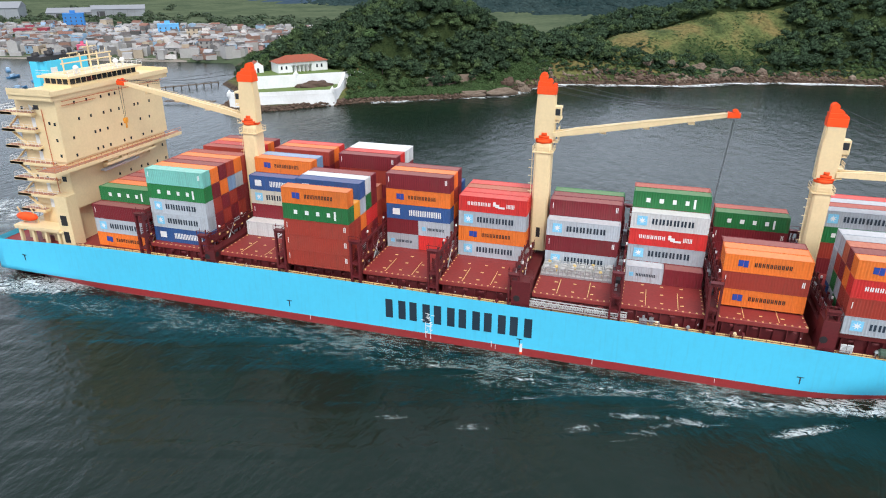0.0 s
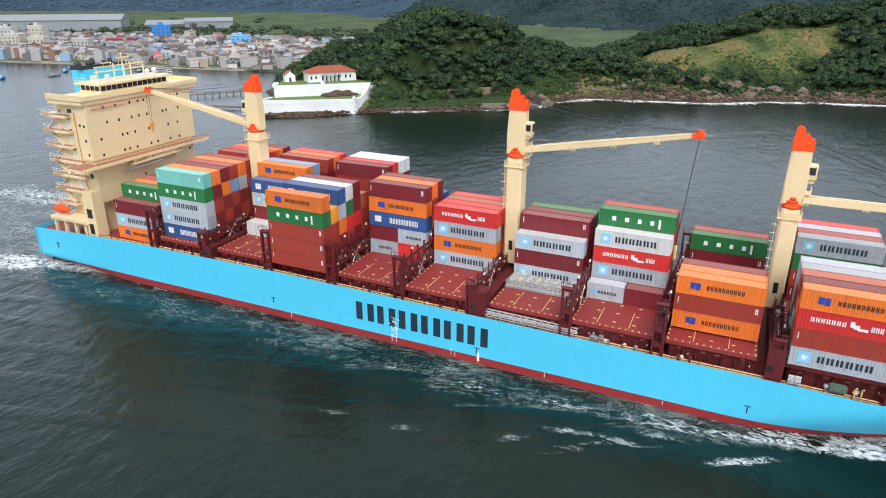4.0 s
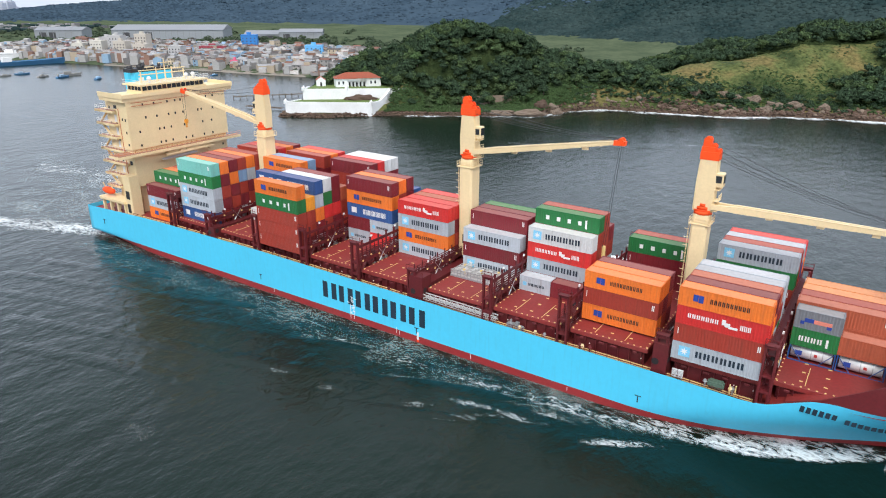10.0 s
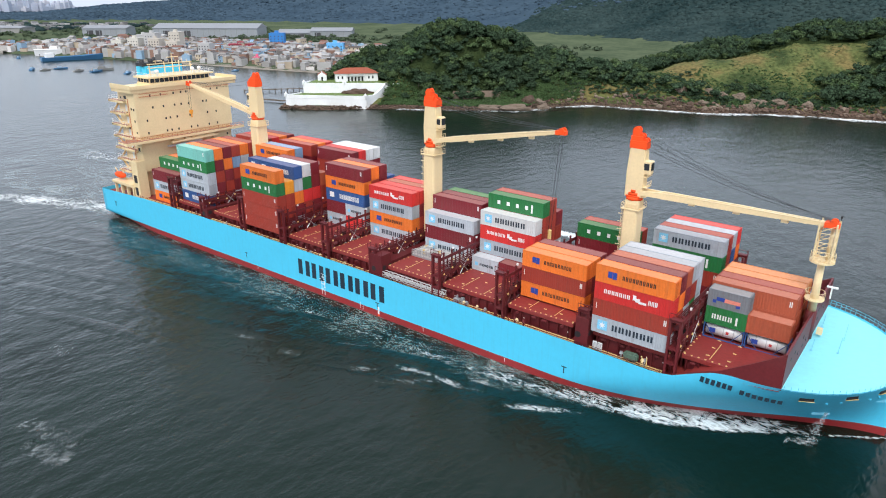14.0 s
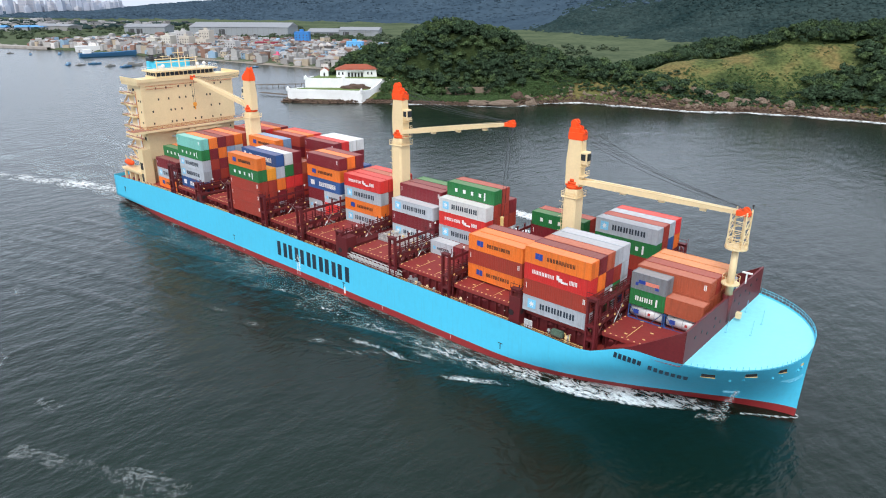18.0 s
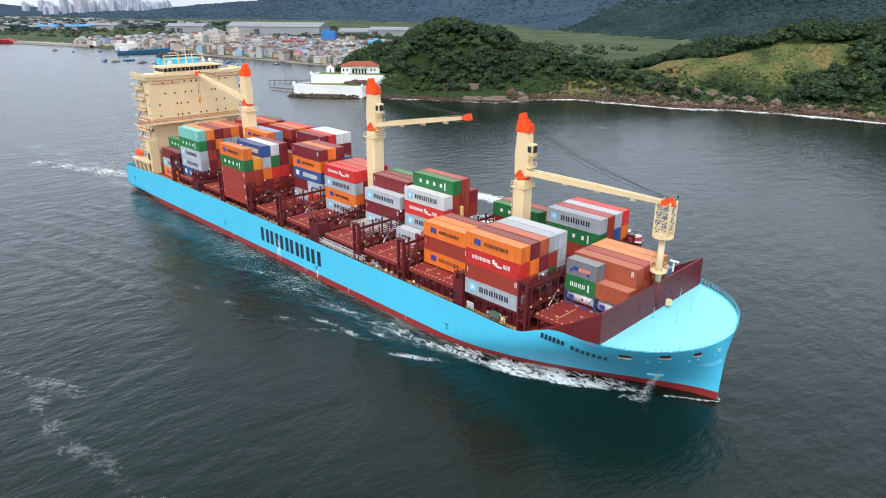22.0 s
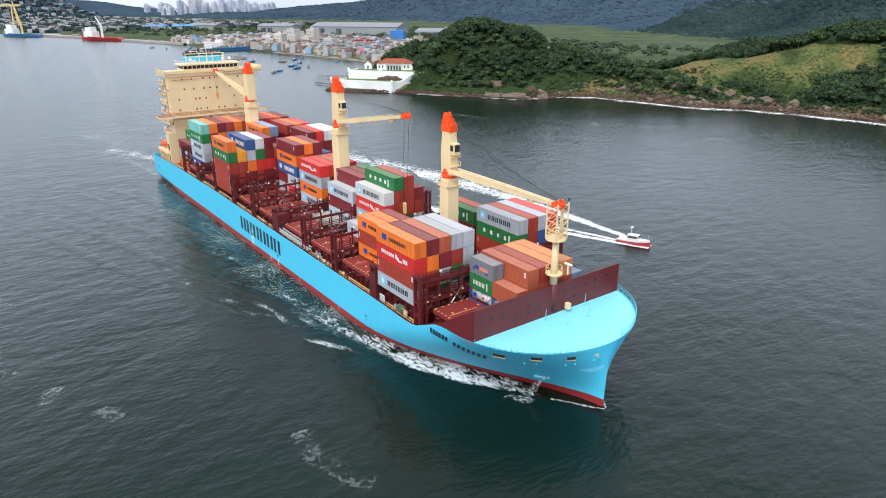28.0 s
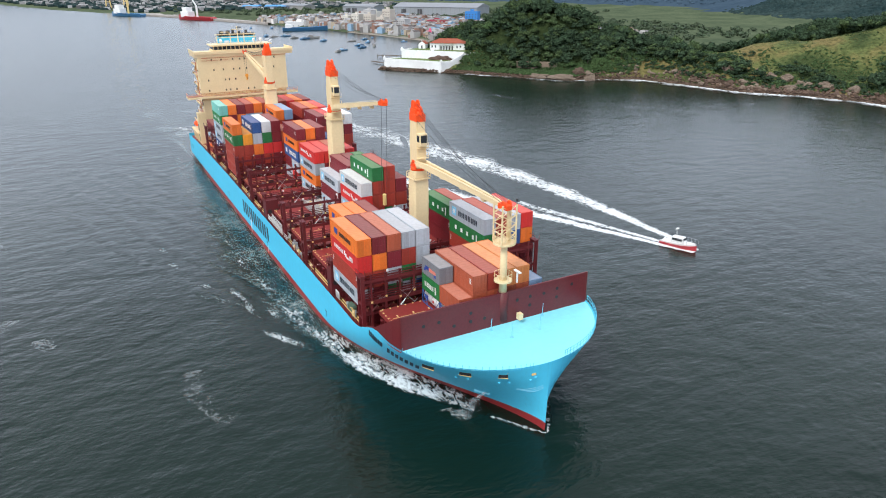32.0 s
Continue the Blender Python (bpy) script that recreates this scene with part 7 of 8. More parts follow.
rock_band("shore_rocks", "dark brown rocks heaped along the waterline", 1500, -1.2, 2.6, 0.4, 1.2, STONE, 51, (-232, 130))
rock_band("shore_rocks", "brown tumbled rocks piled below the grass slope", 420, 1.5, 7.0, 0.7, 1.7, STONE, 53, (-70, 60))
rock_band("pale_boulders", "pale weathered boulders above the waterline", 110, 1.0, 5.5, 0.8, 2.0, PALE_STONE, 52, (-140, 90))
for (x, y, sx, sy, sz, an) in ((-113, 222, 9, 3.5, 2.6, 35), (-125, 215, 7, 3, 1.8, 30), (-104, 238, 3.6, 2.6, 3.0, 60), (-8, 300, 4.6, 3, 2.4, 20), (-30, 288, 3.2, 2.5, 2.0, 10), (-44, 291, 3.4, 3, 3.0, 30), (-112, 236, 4.2, 3.0, 4.2, 50), (-107, 240, 3.8, 3.0, 3.2, 20), (-32, 303, 3.2, 2.6, 2.6, 30), (-6, 306, 5.0, 3.0, 2.8, 10), (-16, 306, 4.0, 2.6, 3.2, 10), (-24, 303, 3.0, 2.4, 2.6, 40), (4, 311, 4.4, 2.8, 2.6, 15), (18, 315, 3.4, 2.4, 2.2, 25)):
    bm = bmesh.new()
    bmesh.ops.create_icosphere(bm, subdivisions=4, radius=1.0)
    for v in bm.verts:
        q = v.co + Vector((x, y, 0))
        v.co *= 0.86 + 0.42 * noise.noise(q * 1.3) + 0.26 * abs(noise.noise(q * 3.1)) + 0.10 * noise.noise(q * 7.0)
        v.co = Vector((v.co.x * sx, v.co.y * sy, v.co.z * sz))
    ob = new("boulder", mesh_of("boulder", bm, STONE if sz > 4 else PALE_STONE, False))
    ob.matrix_basis = pose(x, y, max(height_at(x, y), 0) + 0.1, 0, 0, an)
    tagged(ob, "large pale brown rock outcrop on the shore", "rock", "rock outcrops")


def sheet(name, label, rows, material):
    """Foam lying just above the water: rows of (x, y, thickness) cross-sections."""
    bm = bmesh.new()
    lay = bm.verts.layers.float.new("thick")
    prev = None
    for row in rows:
        cur = []
        for x, y, w in row:
            v = bm.verts.new((x, y, 0.05))
            v[lay] = w
            cur.append(v)
        if prev:
            for i in range(len(cur) - 1):
                bm.faces.new((prev[i], prev[i + 1], cur[i + 1], cur[i]))
        prev = cur
    ob = new(name, mesh_of(name, bm, material))
    return tagged(ob, label, "foam", kind="stuff")


SURF = foam_material("surf_foam", 0.5, 0.50, 0.74)
rows = []
for (a, b) in zip(SHORE[4:15], SHORE[5:16]):
    a, b = Vector(a), Vector(b)
    nrm = -Vector(((b - a).y, -(b - a).x)).normalized()
    for k in range(6):
        p = a.lerp(b, k / 6)
        strong = (0.05 if p.x > -98 else -0.10) + 0.10 * noise.noise(Vector((p.x / 14, p.y / 14, 3)))
        rows.append([(p.x, p.y + 2.0, 0.12 + strong), (p.x + nrm.x * 1.5, p.y + nrm.y * 1.5, 0.12 + strong), (p.x + nrm.x * 4, p.y + nrm.y * 4, strong), (p.x + nrm.x * 8, p.y + nrm.y * 8, -0.15 + strong), (p.x + nrm.x * 13, p.y + nrm.y * 13, -0.5)])
sheet("surf", "white surf breaking along the rocky shore", rows, SURF)

# ---- town across the bay ----
WALLS = [paint("house_wall_" + n, c, 0.85, 0.12, 0.8, 0.4, random_value=0.25) for n, c in (("white", (0.42, 0.41, 0.39)), ("grey", (0.27, 0.265, 0.25)), ("cream", (0.45, 0.37, 0.27)), ("brick", (0.28, 0.16, 0.115)), ("pink", (0.50, 0.28, 0.25)), ("blue", (0.28, 0.42, 0.55)), ("pale", (0.32, 0.315, 0.30)))]
ROOFS = [paint("house_roof_" + n, c, 0.85, 0.2, 1.5, 0.4, random_value=0.25) for n, c in (("clay", (0.20, 0.095, 0.068)), ("cement", (0.30, 0.29, 0.28)), ("zinc", (0.37, 0.37, 0.37)), ("dark", (0.10, 0.085, 0.08)))]
HOLE = paint("dark_window_hole", (0.05, 0.05, 0.055), 0.4, 0.1)
PANE = mesh_of("window", boxes(bmesh.new(), (-0.55, 0.55, -0.06, 0.06, -0.65, 0.65)), HOLE)
tr = random.Random(77)
town_bodies = {}


def town_house(x, y, w, d, h, turn, wall, roof, pitched):
    key = (round(w), round(d), round(h), pitched)
    ob = thing("town_house", "small %s town house with a %s roof by the bay" % (wall.name.split("_")[2], roof.name.split("_")[2]), "house", "town houses", pose(x, y, height_at(x, y) - 0.4, 0, 0, turn))
    w, d, h = key[:3]
    if key not in town_bodies:
        body = mesh_of("wall", boxes(bmesh.new(), (0, w, 0, d, 0, h)), wall)
        if pitched:
            bm = bmesh.new()
            v = [bm.verts.new(c) for c in ((-0.4, -0.4, h), (w + 0.4, -0.4, h), (w + 0.4, d + 0.4, h), (-0.4, d + 0.4, h), (-0.4, d / 2, h + d * 0.22), (w + 0.4, d / 2, h + d * 0.22))]
            for f in ((0, 1, 5, 4), (2, 3, 4, 5), (0, 4, 3), (1, 2, 5), (3, 2, 1, 0)):
                bm.faces.new([v[i] for i in f])
        else:
            bm = boxes(bmesh.new(), (-0.3, w + 0.3, -0.3, d + 0.3, h, h + 0.35), (w * 0.6, w * 0.85, d * 0.3, d * 0.6, h + 0.35, h + 1.6))
        town_bodies[key] = (body, mesh_of("roof", bm, roof))
    for n, me, m in (("wall", town_bodies[key][0], wall), ("roof", town_bodies[key][1], roof)):
        p = part(n, me, m, ob)
        p.material_slots[0].link = "OBJECT"
        p.material_slots[0].material = m
    for fl in range(max(1, int(h // 3))):
        n = max(2, int(w // 4))
        for k in range(n):
            q = part("window", PANE, HOLE, ob)
            q.location = (w * (k + 0.5) / n, -0.04, 1.7 + 3 * fl)
    return ob


placed = 0
while placed < 300:
    x = tr.uniform(-790, -300)
    s = float(np.interp(x, [p[0] for p in SHORE][::-1], [p[1] for p in SHORE][::-1]))
    depth = tr.uniform(0, 1) ** 1.25 * (190 if x < -420 else 150)
    y = s + 5 + depth
    if x > -330 and y < 300:
        continue
    h = tr.choice((3, 3, 4, 6, 6, 7, 9)) if depth > 12 else tr.choice((3, 4, 6))
    if tr.random() < 0.05:
        h += 4
    town_house(x, y, tr.choice((5, 6, 7, 8, 10, 12)), tr.choice((5, 6, 8)), h, tr.choice((15, 20, 25, 30, 105)) + tr.uniform(-5, 5), tr.choice(WALLS[:3] + WALLS[:4] + WALLS), tr.choice(ROOFS), tr.random() < 0.6)
    placed += 1


def block(name, label, x, y, w, d, h, turn, wall_color, floors, cols, roof=None):
    ob = thing(name, label, "building", m=pose(x, y, height_at(x, y) - 0.5, 0, 0, turn))
    m = paint(name + "_wall", wall_color, 0.7, 0.06, 0.6, 0.2)
    part("wall", boxes(bmesh.new(), (0, w, 0, d, 0, h)), m, ob)
    part("roof", boxes(bmesh.new(), (-0.2, w + 0.2, -0.2, d + 0.2, h, h + 0.6), (w * 0.35, w * 0.6, d * 0.3, d * 0.6, h + 0.6, h + 3)), roof or m, ob)
    for f in range(floors):
        for k in range(cols):
            p = part("window", PANE, HOLE, ob)
            p.location = (w * (k + 0.5) / cols, -0.04, 1.8 + (h - 2) * f / floors)
    return ob


V, F, n = [], [], 0
r = np.random.RandomState(62)
HUTS = 2000
for k in range(HUTS):
    x = r.uniform(-800, -310)
    y = float(np.interp(x, [p[0] for p in SHORE][::-1], [p[1] for p in SHORE][::-1])) + 3 + r.uniform(0, 1) ** 1.15 * 190
    w, d, h = r.uniform(1.6, 4.4), r.uniform(1.8, 4), r.choice((2.6, 3.2, 4.0, 5.6, 6.4, 8.2))
    a = radians(r.choice((20, 30, 65, 110)) + r.uniform(-10, 10))
    z = float(land_height(np.array([x]), np.array([y]))[0]) - 0.4
    c, s_ = math.cos(a), math.sin(a)
    rise = d * r.choice((0.02, 0.3, 0.45))
    pts = np.array([(-w, -d, 0), (w, -d, 0), (w, d, 0), (-w, d, 0), (-w, -d, h), (w, -d, h), (w, d, h), (-w, d, h), (-w, 0, h + rise), (w, 0, h + rise)])
    V.append(np.stack([pts[:, 0] * c - pts[:, 1] * s_ + x, pts[:, 0] * s_ + pts[:, 1] * c + y, pts[:, 2] + z], -1))
    F += [[i + n for i in f] for f in ((0, 1, 5, 4), (1, 2, 6, 9, 5), (2, 3, 7, 6), (3, 0, 4, 8, 7), (4, 5, 9, 8), (6, 7, 8, 9))]
    n += 10
huts = soup("back_houses", np.vstack(V).tolist(), F, paint("back_house_walls", (0.40, 0.38, 0.36), 0.85, 0.15, 0.6, 0.3, island=True, random_value=0.8))
for m in (WALLS[0], WALLS[2], WALLS[3], WALLS[4], WALLS[5], ROOFS[0], ROOFS[1], ROOFS[2], ROOFS[3]):
    huts.materials.append(m)
wall_pick, roof_pick = r.choice((0, 0, 0, 0, 1, 1, 1, 2, 3, 5), HUTS), r.choice((6, 6, 7, 7, 8, 8, 9, 9), HUTS)
huts.polygons.foreach_set("material_index", np.stack([wall_pick] * 4 + [roof_pick] * 2, -1).ravel().astype(np.int32))
tagged(new("back_houses", huts), "crowded small grey and tile-roofed houses of the town", "houses", kind="stuff")
block("blue_apartment_block", "deep blue apartment block above the town roofs", -560, 405, 17, 10, 17, 38, (0.03, 0.20, 0.52), 5, 4)
block("light_blue_building", "light blue flat-roofed building in the town", -443, 385, 17, 10, 12, 38, (0.13, 0.42, 0.75), 4, 4)
block("dark_red_hall", "dark red flat hall in the town", -560, 350, 26, 10, 8, 32, (0.30, 0.04, 0.06), 1, 6)
block("pale_blue_house", "pale blue house in the town", -560, 372, 14, 9, 9, 32, (0.35, 0.50, 0.66), 3, 3)
block("white_quay_building", "white quay building by the water", -690, 206, 40, 16, 10, 72, (0.70, 0.70, 0.69), 2, 6)
block("pink_kiosk", "pink and white painted house by the beach", -436, 288, 7, 5, 5, 25, (0.70, 0.12, 0.22), 1, 2)
for k, (x, y, h) in enumerate(((-602, 282, 15), (-622, 290, 19), (-640, 280, 14), (-585, 292, 12), (-657, 300, 16), (-668, 276, 11), (-612, 312, 20), (-540, 300, 12), (-675, 320, 15))):
    block("apartment_house", "grey and cream apartment house near the quay", x, y, 13, 10, h, 24, ((0.52, 0.47, 0.40), (0.45, 0.44, 0.43), (0.60, 0.57, 0.50))[k % 3], int(h // 3), 4)

SHED = paint("grey_cladding", (0.28, 0.30, 0.32), 0.6, 0.06, 0.3, 0.25)
SHED_ROOF = paint("grey_shed_roof", (0.24, 0.25, 0.265), 0.6, 0.06, 0.3, 0.25)
BLUE_ROOF = paint("blue_shed_roof", (0.08, 0.30, 0.62), 0.6, 0.08)


def shed(x, y, w, d, h, turn, label, wall=None, roof=None, doors=2):
    ob = thing("warehouse", label, "warehouse", "warehouses", pose(x, y, height_at(x, y) - 0.5, 0, 0, turn))
    part("wall", boxes(bmesh.new(), (0, w, 0, d, 0, h)), wall or SHED, ob)
    bm = bmesh.new()
    v = [bm.verts.new(c) for c in ((-1, -1, h), (w + 1, -1, h), (w + 1, d + 1, h), (-1, d + 1, h), (-1, d / 2, h + d * 0.10), (w + 1, d / 2, h + d * 0.10))]
    for f in ((0, 1, 5, 4), (2, 3, 4, 5), (0, 4, 3), (1, 2, 5), (3, 2, 1, 0)):
        bm.faces.new([v[i] for i in f])
    part("roof", bm, roof or SHED_ROOF, ob)
    for k in range(doors):
        part("shed_door", boxes(bmesh.new(), (w * (0.1 + 0.2 * k), w * (0.1 + 0.2 * k) + 9, -0.2, 0, 0, h * 0.75)), HOLE, ob, "tall dark door")
    for k in range(int(w // 8)):
        part("pilaster", boxes(bmesh.new(), (k * 8, k * 8 + 0.7, -0.35, 0, 0, h)), SHED_ROOF, ob)
    return ob


shed(-868, 440, 150, 60, 13, 39, "very long grey steel warehouse behind the town")
shed(-738, 560, 100, 46, 6, 39, "long grey warehouse behind the town")
shed(-700, 590, 60, 40, 9, 39, "low grey warehouse at the marsh edge", doors=1)
shed(-965, 385, 62, 40, 11, 42, "grey warehouse by the quay")
for far, w in ((0, 32), (46, 20), (69, 20), (92, 22), (118, 18)):
    shed(-1207 + 0.545 * far, 261 + 0.839 * far, w, 26, 6, 57, "port shed with a bright blue roof", roof=BLUE_ROOF, doors=1)
shed(-1180, 330, 70, 30, 8, 25, "pale low port building", wall=WALLS[6], doors=1)

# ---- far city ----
# wall colours are greyed and blued to include the haze before the city
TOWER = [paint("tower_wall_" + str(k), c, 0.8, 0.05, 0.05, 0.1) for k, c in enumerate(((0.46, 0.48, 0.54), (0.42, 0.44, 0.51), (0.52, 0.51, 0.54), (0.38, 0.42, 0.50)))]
cr_ = random.Random(5)
for k in range(88):
    ang = radians(cr_.uniform(156.8, 166.8))
    dist = cr_.uniform(2150, 2500)
    x, y = 100 + dist * math.cos(ang), -60 + dist * math.sin(ang)
    h = cr_.uniform(24, 54) * (0.75 if ang < radians(159) or ang > radians(165) else 1.0)
    ob = thing("tower_block", "tower block in the far city, haze put into its pale wall colour", "tower", "far city towers", pose(x, y, 0.5, 0, 0, cr_.uniform(-15, 35)))
    w, d = cr_.uniform(11, 19), cr_.uniform(11, 19)
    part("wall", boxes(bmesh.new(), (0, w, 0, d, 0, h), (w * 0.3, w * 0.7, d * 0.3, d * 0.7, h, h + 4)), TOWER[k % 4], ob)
    bm = bmesh.new()
    for f in range(int(h // 4)):
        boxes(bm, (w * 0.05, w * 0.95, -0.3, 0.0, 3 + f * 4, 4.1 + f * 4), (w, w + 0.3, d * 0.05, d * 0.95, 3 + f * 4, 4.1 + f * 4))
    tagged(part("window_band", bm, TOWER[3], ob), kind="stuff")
# scattered houses and trees on the far shore, and the dock with its yellow gantry
r = np.random.RandomState(63)
V, F, n = [], [], 0
fx, fy = r.uniform(-2500, -1150, 5200), r.uniform(-420, 700, 5200)
ok = (inland(fx, fy) > 25) & (inland(fx, fy) < 560)
fx, fy = fx[ok], fy[ok]
fz = land_height(fx, fy)
for x, y, z in zip(fx[:900], fy[:900], fz[:900]):
    w, d, h = r.uniform(3, 6.5), r.uniform(3, 6), r.uniform(3.5, 7)
    for sx, sy, sz in ((-w, -d, -2), (w, -d, -2), (w, d, -2), (-w, d, -2), (-w, -d, h), (w, -d, h), (w, d, h), (-w, d, h)):
        V.append((x + sx, y + sy, z + sz))
    F += [[i + n for i in f] for f in ((4, 5, 6, 7), (0, 1, 5, 4), (1, 2, 6, 5), (2, 3, 7, 6), (3, 0, 4, 7))]
    n += 8
tagged(new("far_houses", soup("far_houses", V, F, paint("far_house_walls", (0.30, 0.29, 0.29), 0.9, 0.1, 0.1, 0.2, island=True, random_value=0.7))), "scattered grey houses on the far shore", "houses", kind="stuff")
vs, fs = CORES[0]
top = len(vs)
V, F = [], []
for k, (x, y, z) in enumerate(zip(fx[900:4400], fy[900:4400], fz[900:4400])):
    q = r.uniform(5, 11)
    V += (vs[:top] * q + np.array([x, y, z + 0.2 * q])).tolist()
    F += [[i + k * top for i in f] for f in fs]
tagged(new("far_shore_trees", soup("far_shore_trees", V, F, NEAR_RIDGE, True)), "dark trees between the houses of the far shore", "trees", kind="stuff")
gantry = thing("gantry_crane", "yellow gantry crane over the far dock", "crane", m=pose(-1404, 30, 1.0, 0, 0, 90))
for x in (0, 34):
    leg = bmesh.new()
    for sx, sy in ((-5, -5), (5, -5), (5, 5), (-5, 5)):
        bar(leg, (x + sx, sy, -2), (x + sx * 0.35, sy * 0.5, 44), 1.1, 6)
    for z in (14, 30):
        boxes(leg, (x - 4, x + 4, -4, 4, z, z + 1.2))
    part("portal_leg", leg, YELLOW, gantry, "yellow lattice portal leg")
part("girder", boxes(bmesh.new(), (-18, 46, -3, -1, 42, 46), (-18, 46, 1, 3, 42, 46)), YELLOW, gantry, "long yellow girder")
part("trolley", boxes(bmesh.new(), (6, 12, -3.5, 3.5, 46, 49)), YELLOW, gantry)
QUAY = paint("pale_quay_concrete", (0.34, 0.31, 0.28), 0.9, 0.2, 0.1, 0.4)
quay_line = [(-1150, 58), (-1005, 121), (-851, 169), (-755, 204)]
bm, pv = bmesh.new(), None
for x, y in quay_line:
    cur = [bm.verts.new(c) for c in ((x + 3, y - 6, -1.0), (x + 3, y - 6, 2.6), (x - 14, y + 34, 2.6), (x - 14, y + 34, -1.0))]
    if pv:
        for i in range(4):
            bm.faces.new((pv[i], cur[i], cur[(i + 1) % 4], pv[(i + 1) % 4]))
    pv = cur
tagged(new("quay", mesh_of("quay", bm, QUAY)), "pale concrete quay along the far dock", "quay", kind="structure")
FAR_TREES = paint("far_tree_belt", (0.045, 0.072, 0.035), 0.95, 0.3, 0.3, 0.3, island=True, random_value=0.3)
V, F, n = [], [], 0
r = np.random.RandomState(61)
for k in range(900):
    q = r.uniform()
    if q < 0.45:
        x = r.uniform(-1500, -700)
        y = np.interp(x, [-1500, -1187, -851, -700], [-20, 90, 215, 280]) + r.uniform(40, 520)
    elif q < 0.8:
        x, y = r.uniform(-760, -250), r.uniform(430, 640)
    else:
        x, y = r.uniform(-760, -330), r.uniform(280, 440)
    vs, fs = CLUMPS[r.randint(8)]
    s = r.uniform(2.0, 5.0)
    V.append(vs * s * np.array([1.3, 1.3, 0.9]) + np.array([x, y, float(land_height(np.array([x]), np.array([y]))[0]) + s * 0.4]))
    F += [[i + n for i in f] for f in fs]
    n += len(vs)
tagged(new("far_trees", soup("far_trees", np.vstack(V).tolist(), F, FAR_TREES)), "dark tree belts round the far port and town", "trees", kind="stuff")

# ---- small craft ----
BOAT_BLUE = paint("boat_blue", (0.05, 0.17, 0.32), 0.5, 0.1)
BOAT_RED = paint("boat_red", (0.42, 0.03, 0.04), 0.5, 0.1)


def boat_hull(L, Bm, H):
    bm = bmesh.new()
    prev = None
    for i in range(11):
        u = i / 10
        x = -L / 2 + L * u
        w = Bm / 2 * (0.82 + 0.18 * math.sin(min(u * 2, 1) * math.pi / 2)) * (1 - max(0, (u - 0.55) / 0.45) ** 2.2)
        w = max(w, 0.02)
        z = H * (1 + 0.5 * u ** 3)
        cur = [bm.verts.new(c) for c in ((x, -w * 0.7, -0.3), (x, -w, z), (x, -w * 0.86, z), (x, -w * 0.8, z - 0.25 * H), (x, w * 0.8, z - 0.25 * H), (x, w * 0.86, z), (x, w, z), (x, w * 0.7, -0.3))]
        if prev:
            for k in range(8):
                bm.faces.new((prev[k], cur[k], cur[(k + 1) % 8], prev[(k + 1) % 8]))
        else:
            bm.faces.new(cur)
        prev = cur
    bm.faces.new(prev[::-1])
    return bm


def fishing_boat(x, y, turn, L, color, label):
    ob = thing("fishing_boat", label, "boat", "moored boats", pose(x, y, 0, 0, 0, turn))
    part("hull", boat_hull(L, L * 0.28, L * 0.085), color, ob)
    bm = boxes(bmesh.new(), (-L * 0.22, L * 0.08, -L * 0.08, L * 0.08, L * 0.06, L * 0.2))
    bmesh.ops.bevel(bm, geom=bm.edges[:], offset=0.1, segments=1, affect="EDGES")
    part("cabin", bm, WALLS[5] if color is BOAT_BLUE else WALLS[1], ob)
    bm = bmesh.new()
    bar(bm, (L * 0.12, 0, L * 0.06), (L * 0.12, 0, L * 0.42), 0.06, 5)
    bar(bm, (L * 0.12, 0, L * 0.3), (-L * 0.35, 0, L * 0.26), 0.05, 5)
    part("mast", bm, BARK, ob)
    part("window", boxes(bmesh.new(), (L * 0.06, L * 0.085, -L * 0.06, L * 0.06, L * 0.13, L * 0.18)), GLASS, ob)


for k, (x, y, L) in enumerate(((-501, 182, 17), (-492, 172, 12), (-549, 145, 12), (-536, 150, 9), (-460, 182, 11), (-539, 164, 11), (-508, 165, 11), (-676, 184, 11), (-640, 195, 8), (-350, 159, 10), (-359, 166, 9), (-372, 190, 11), (-380, 205, 12), (-395, 196, 10), (-420, 215, 11), (-440, 205, 9), (-455, 225, 10), (-690, 160, 9), (-720, 150, 8), (-470, 240, 8), (-410, 250, 7))):
    fishing_boat(x, y, 70 + 37 * k % 90, L, BOAT_BLUE if k % 3 else WALLS[1], "small %s fishing boat moored in the bay" % ("blue" if k % 3 else "grey"))
barge = thing("barge", "long blue barge lying off the quay", "barge", m=pose(-618, 214, 0, 0, 0, 80))
part("hull", boat_hull(62, 11, 3.6), BOAT_BLUE, barge)
part("deckhouse", boxes(bmesh.new(), (-27, -20, -3.5, 3.5, 2.6, 7.5)), WHITE, barge)
for (x, y, turn, L, c, cc, lab) in ((-1112, 44, 212, 84, BOAT_BLUE, YELLOW, "far blue work ship with a tall yellow crane"), (-932, 130, 207, 88, BOAT_RED, WHITE, "far red and white supply ship at the quay")):
    ob = thing("work_ship", lab, "ship", "far ships", pose(x, y, 0, 0, 0, turn))
    part("hull", boat_hull(L, 15, 4.5), c, ob)
    part("deckhouse", boxes(bmesh.new(), (L * 0.12, L * 0.34, -6, 6, 4, 12), (L * 0.16, L * 0.3, -5, 5, 12, 18)), WHITE, ob)
    bm = bmesh.new()
    bar(bm, (-L * 0.05, 0, 4), (-L * 0.05, 0, 22), 1.6, 8)
    bar(bm, (-L * 0.05, 0, 20), (L * 0.02, 3, 54 if cc is YELLOW else 34), 1.4, 6, 0.7)
    part("crane_boom", bm, cc, ob)
pier = thing("pier", "narrow dark wooden pier on piles", "pier")
bm = bmesh.new()
beam(bm, (-266, 207, 1.6), (-292, 172, 1.6), 1.8, 0.3)
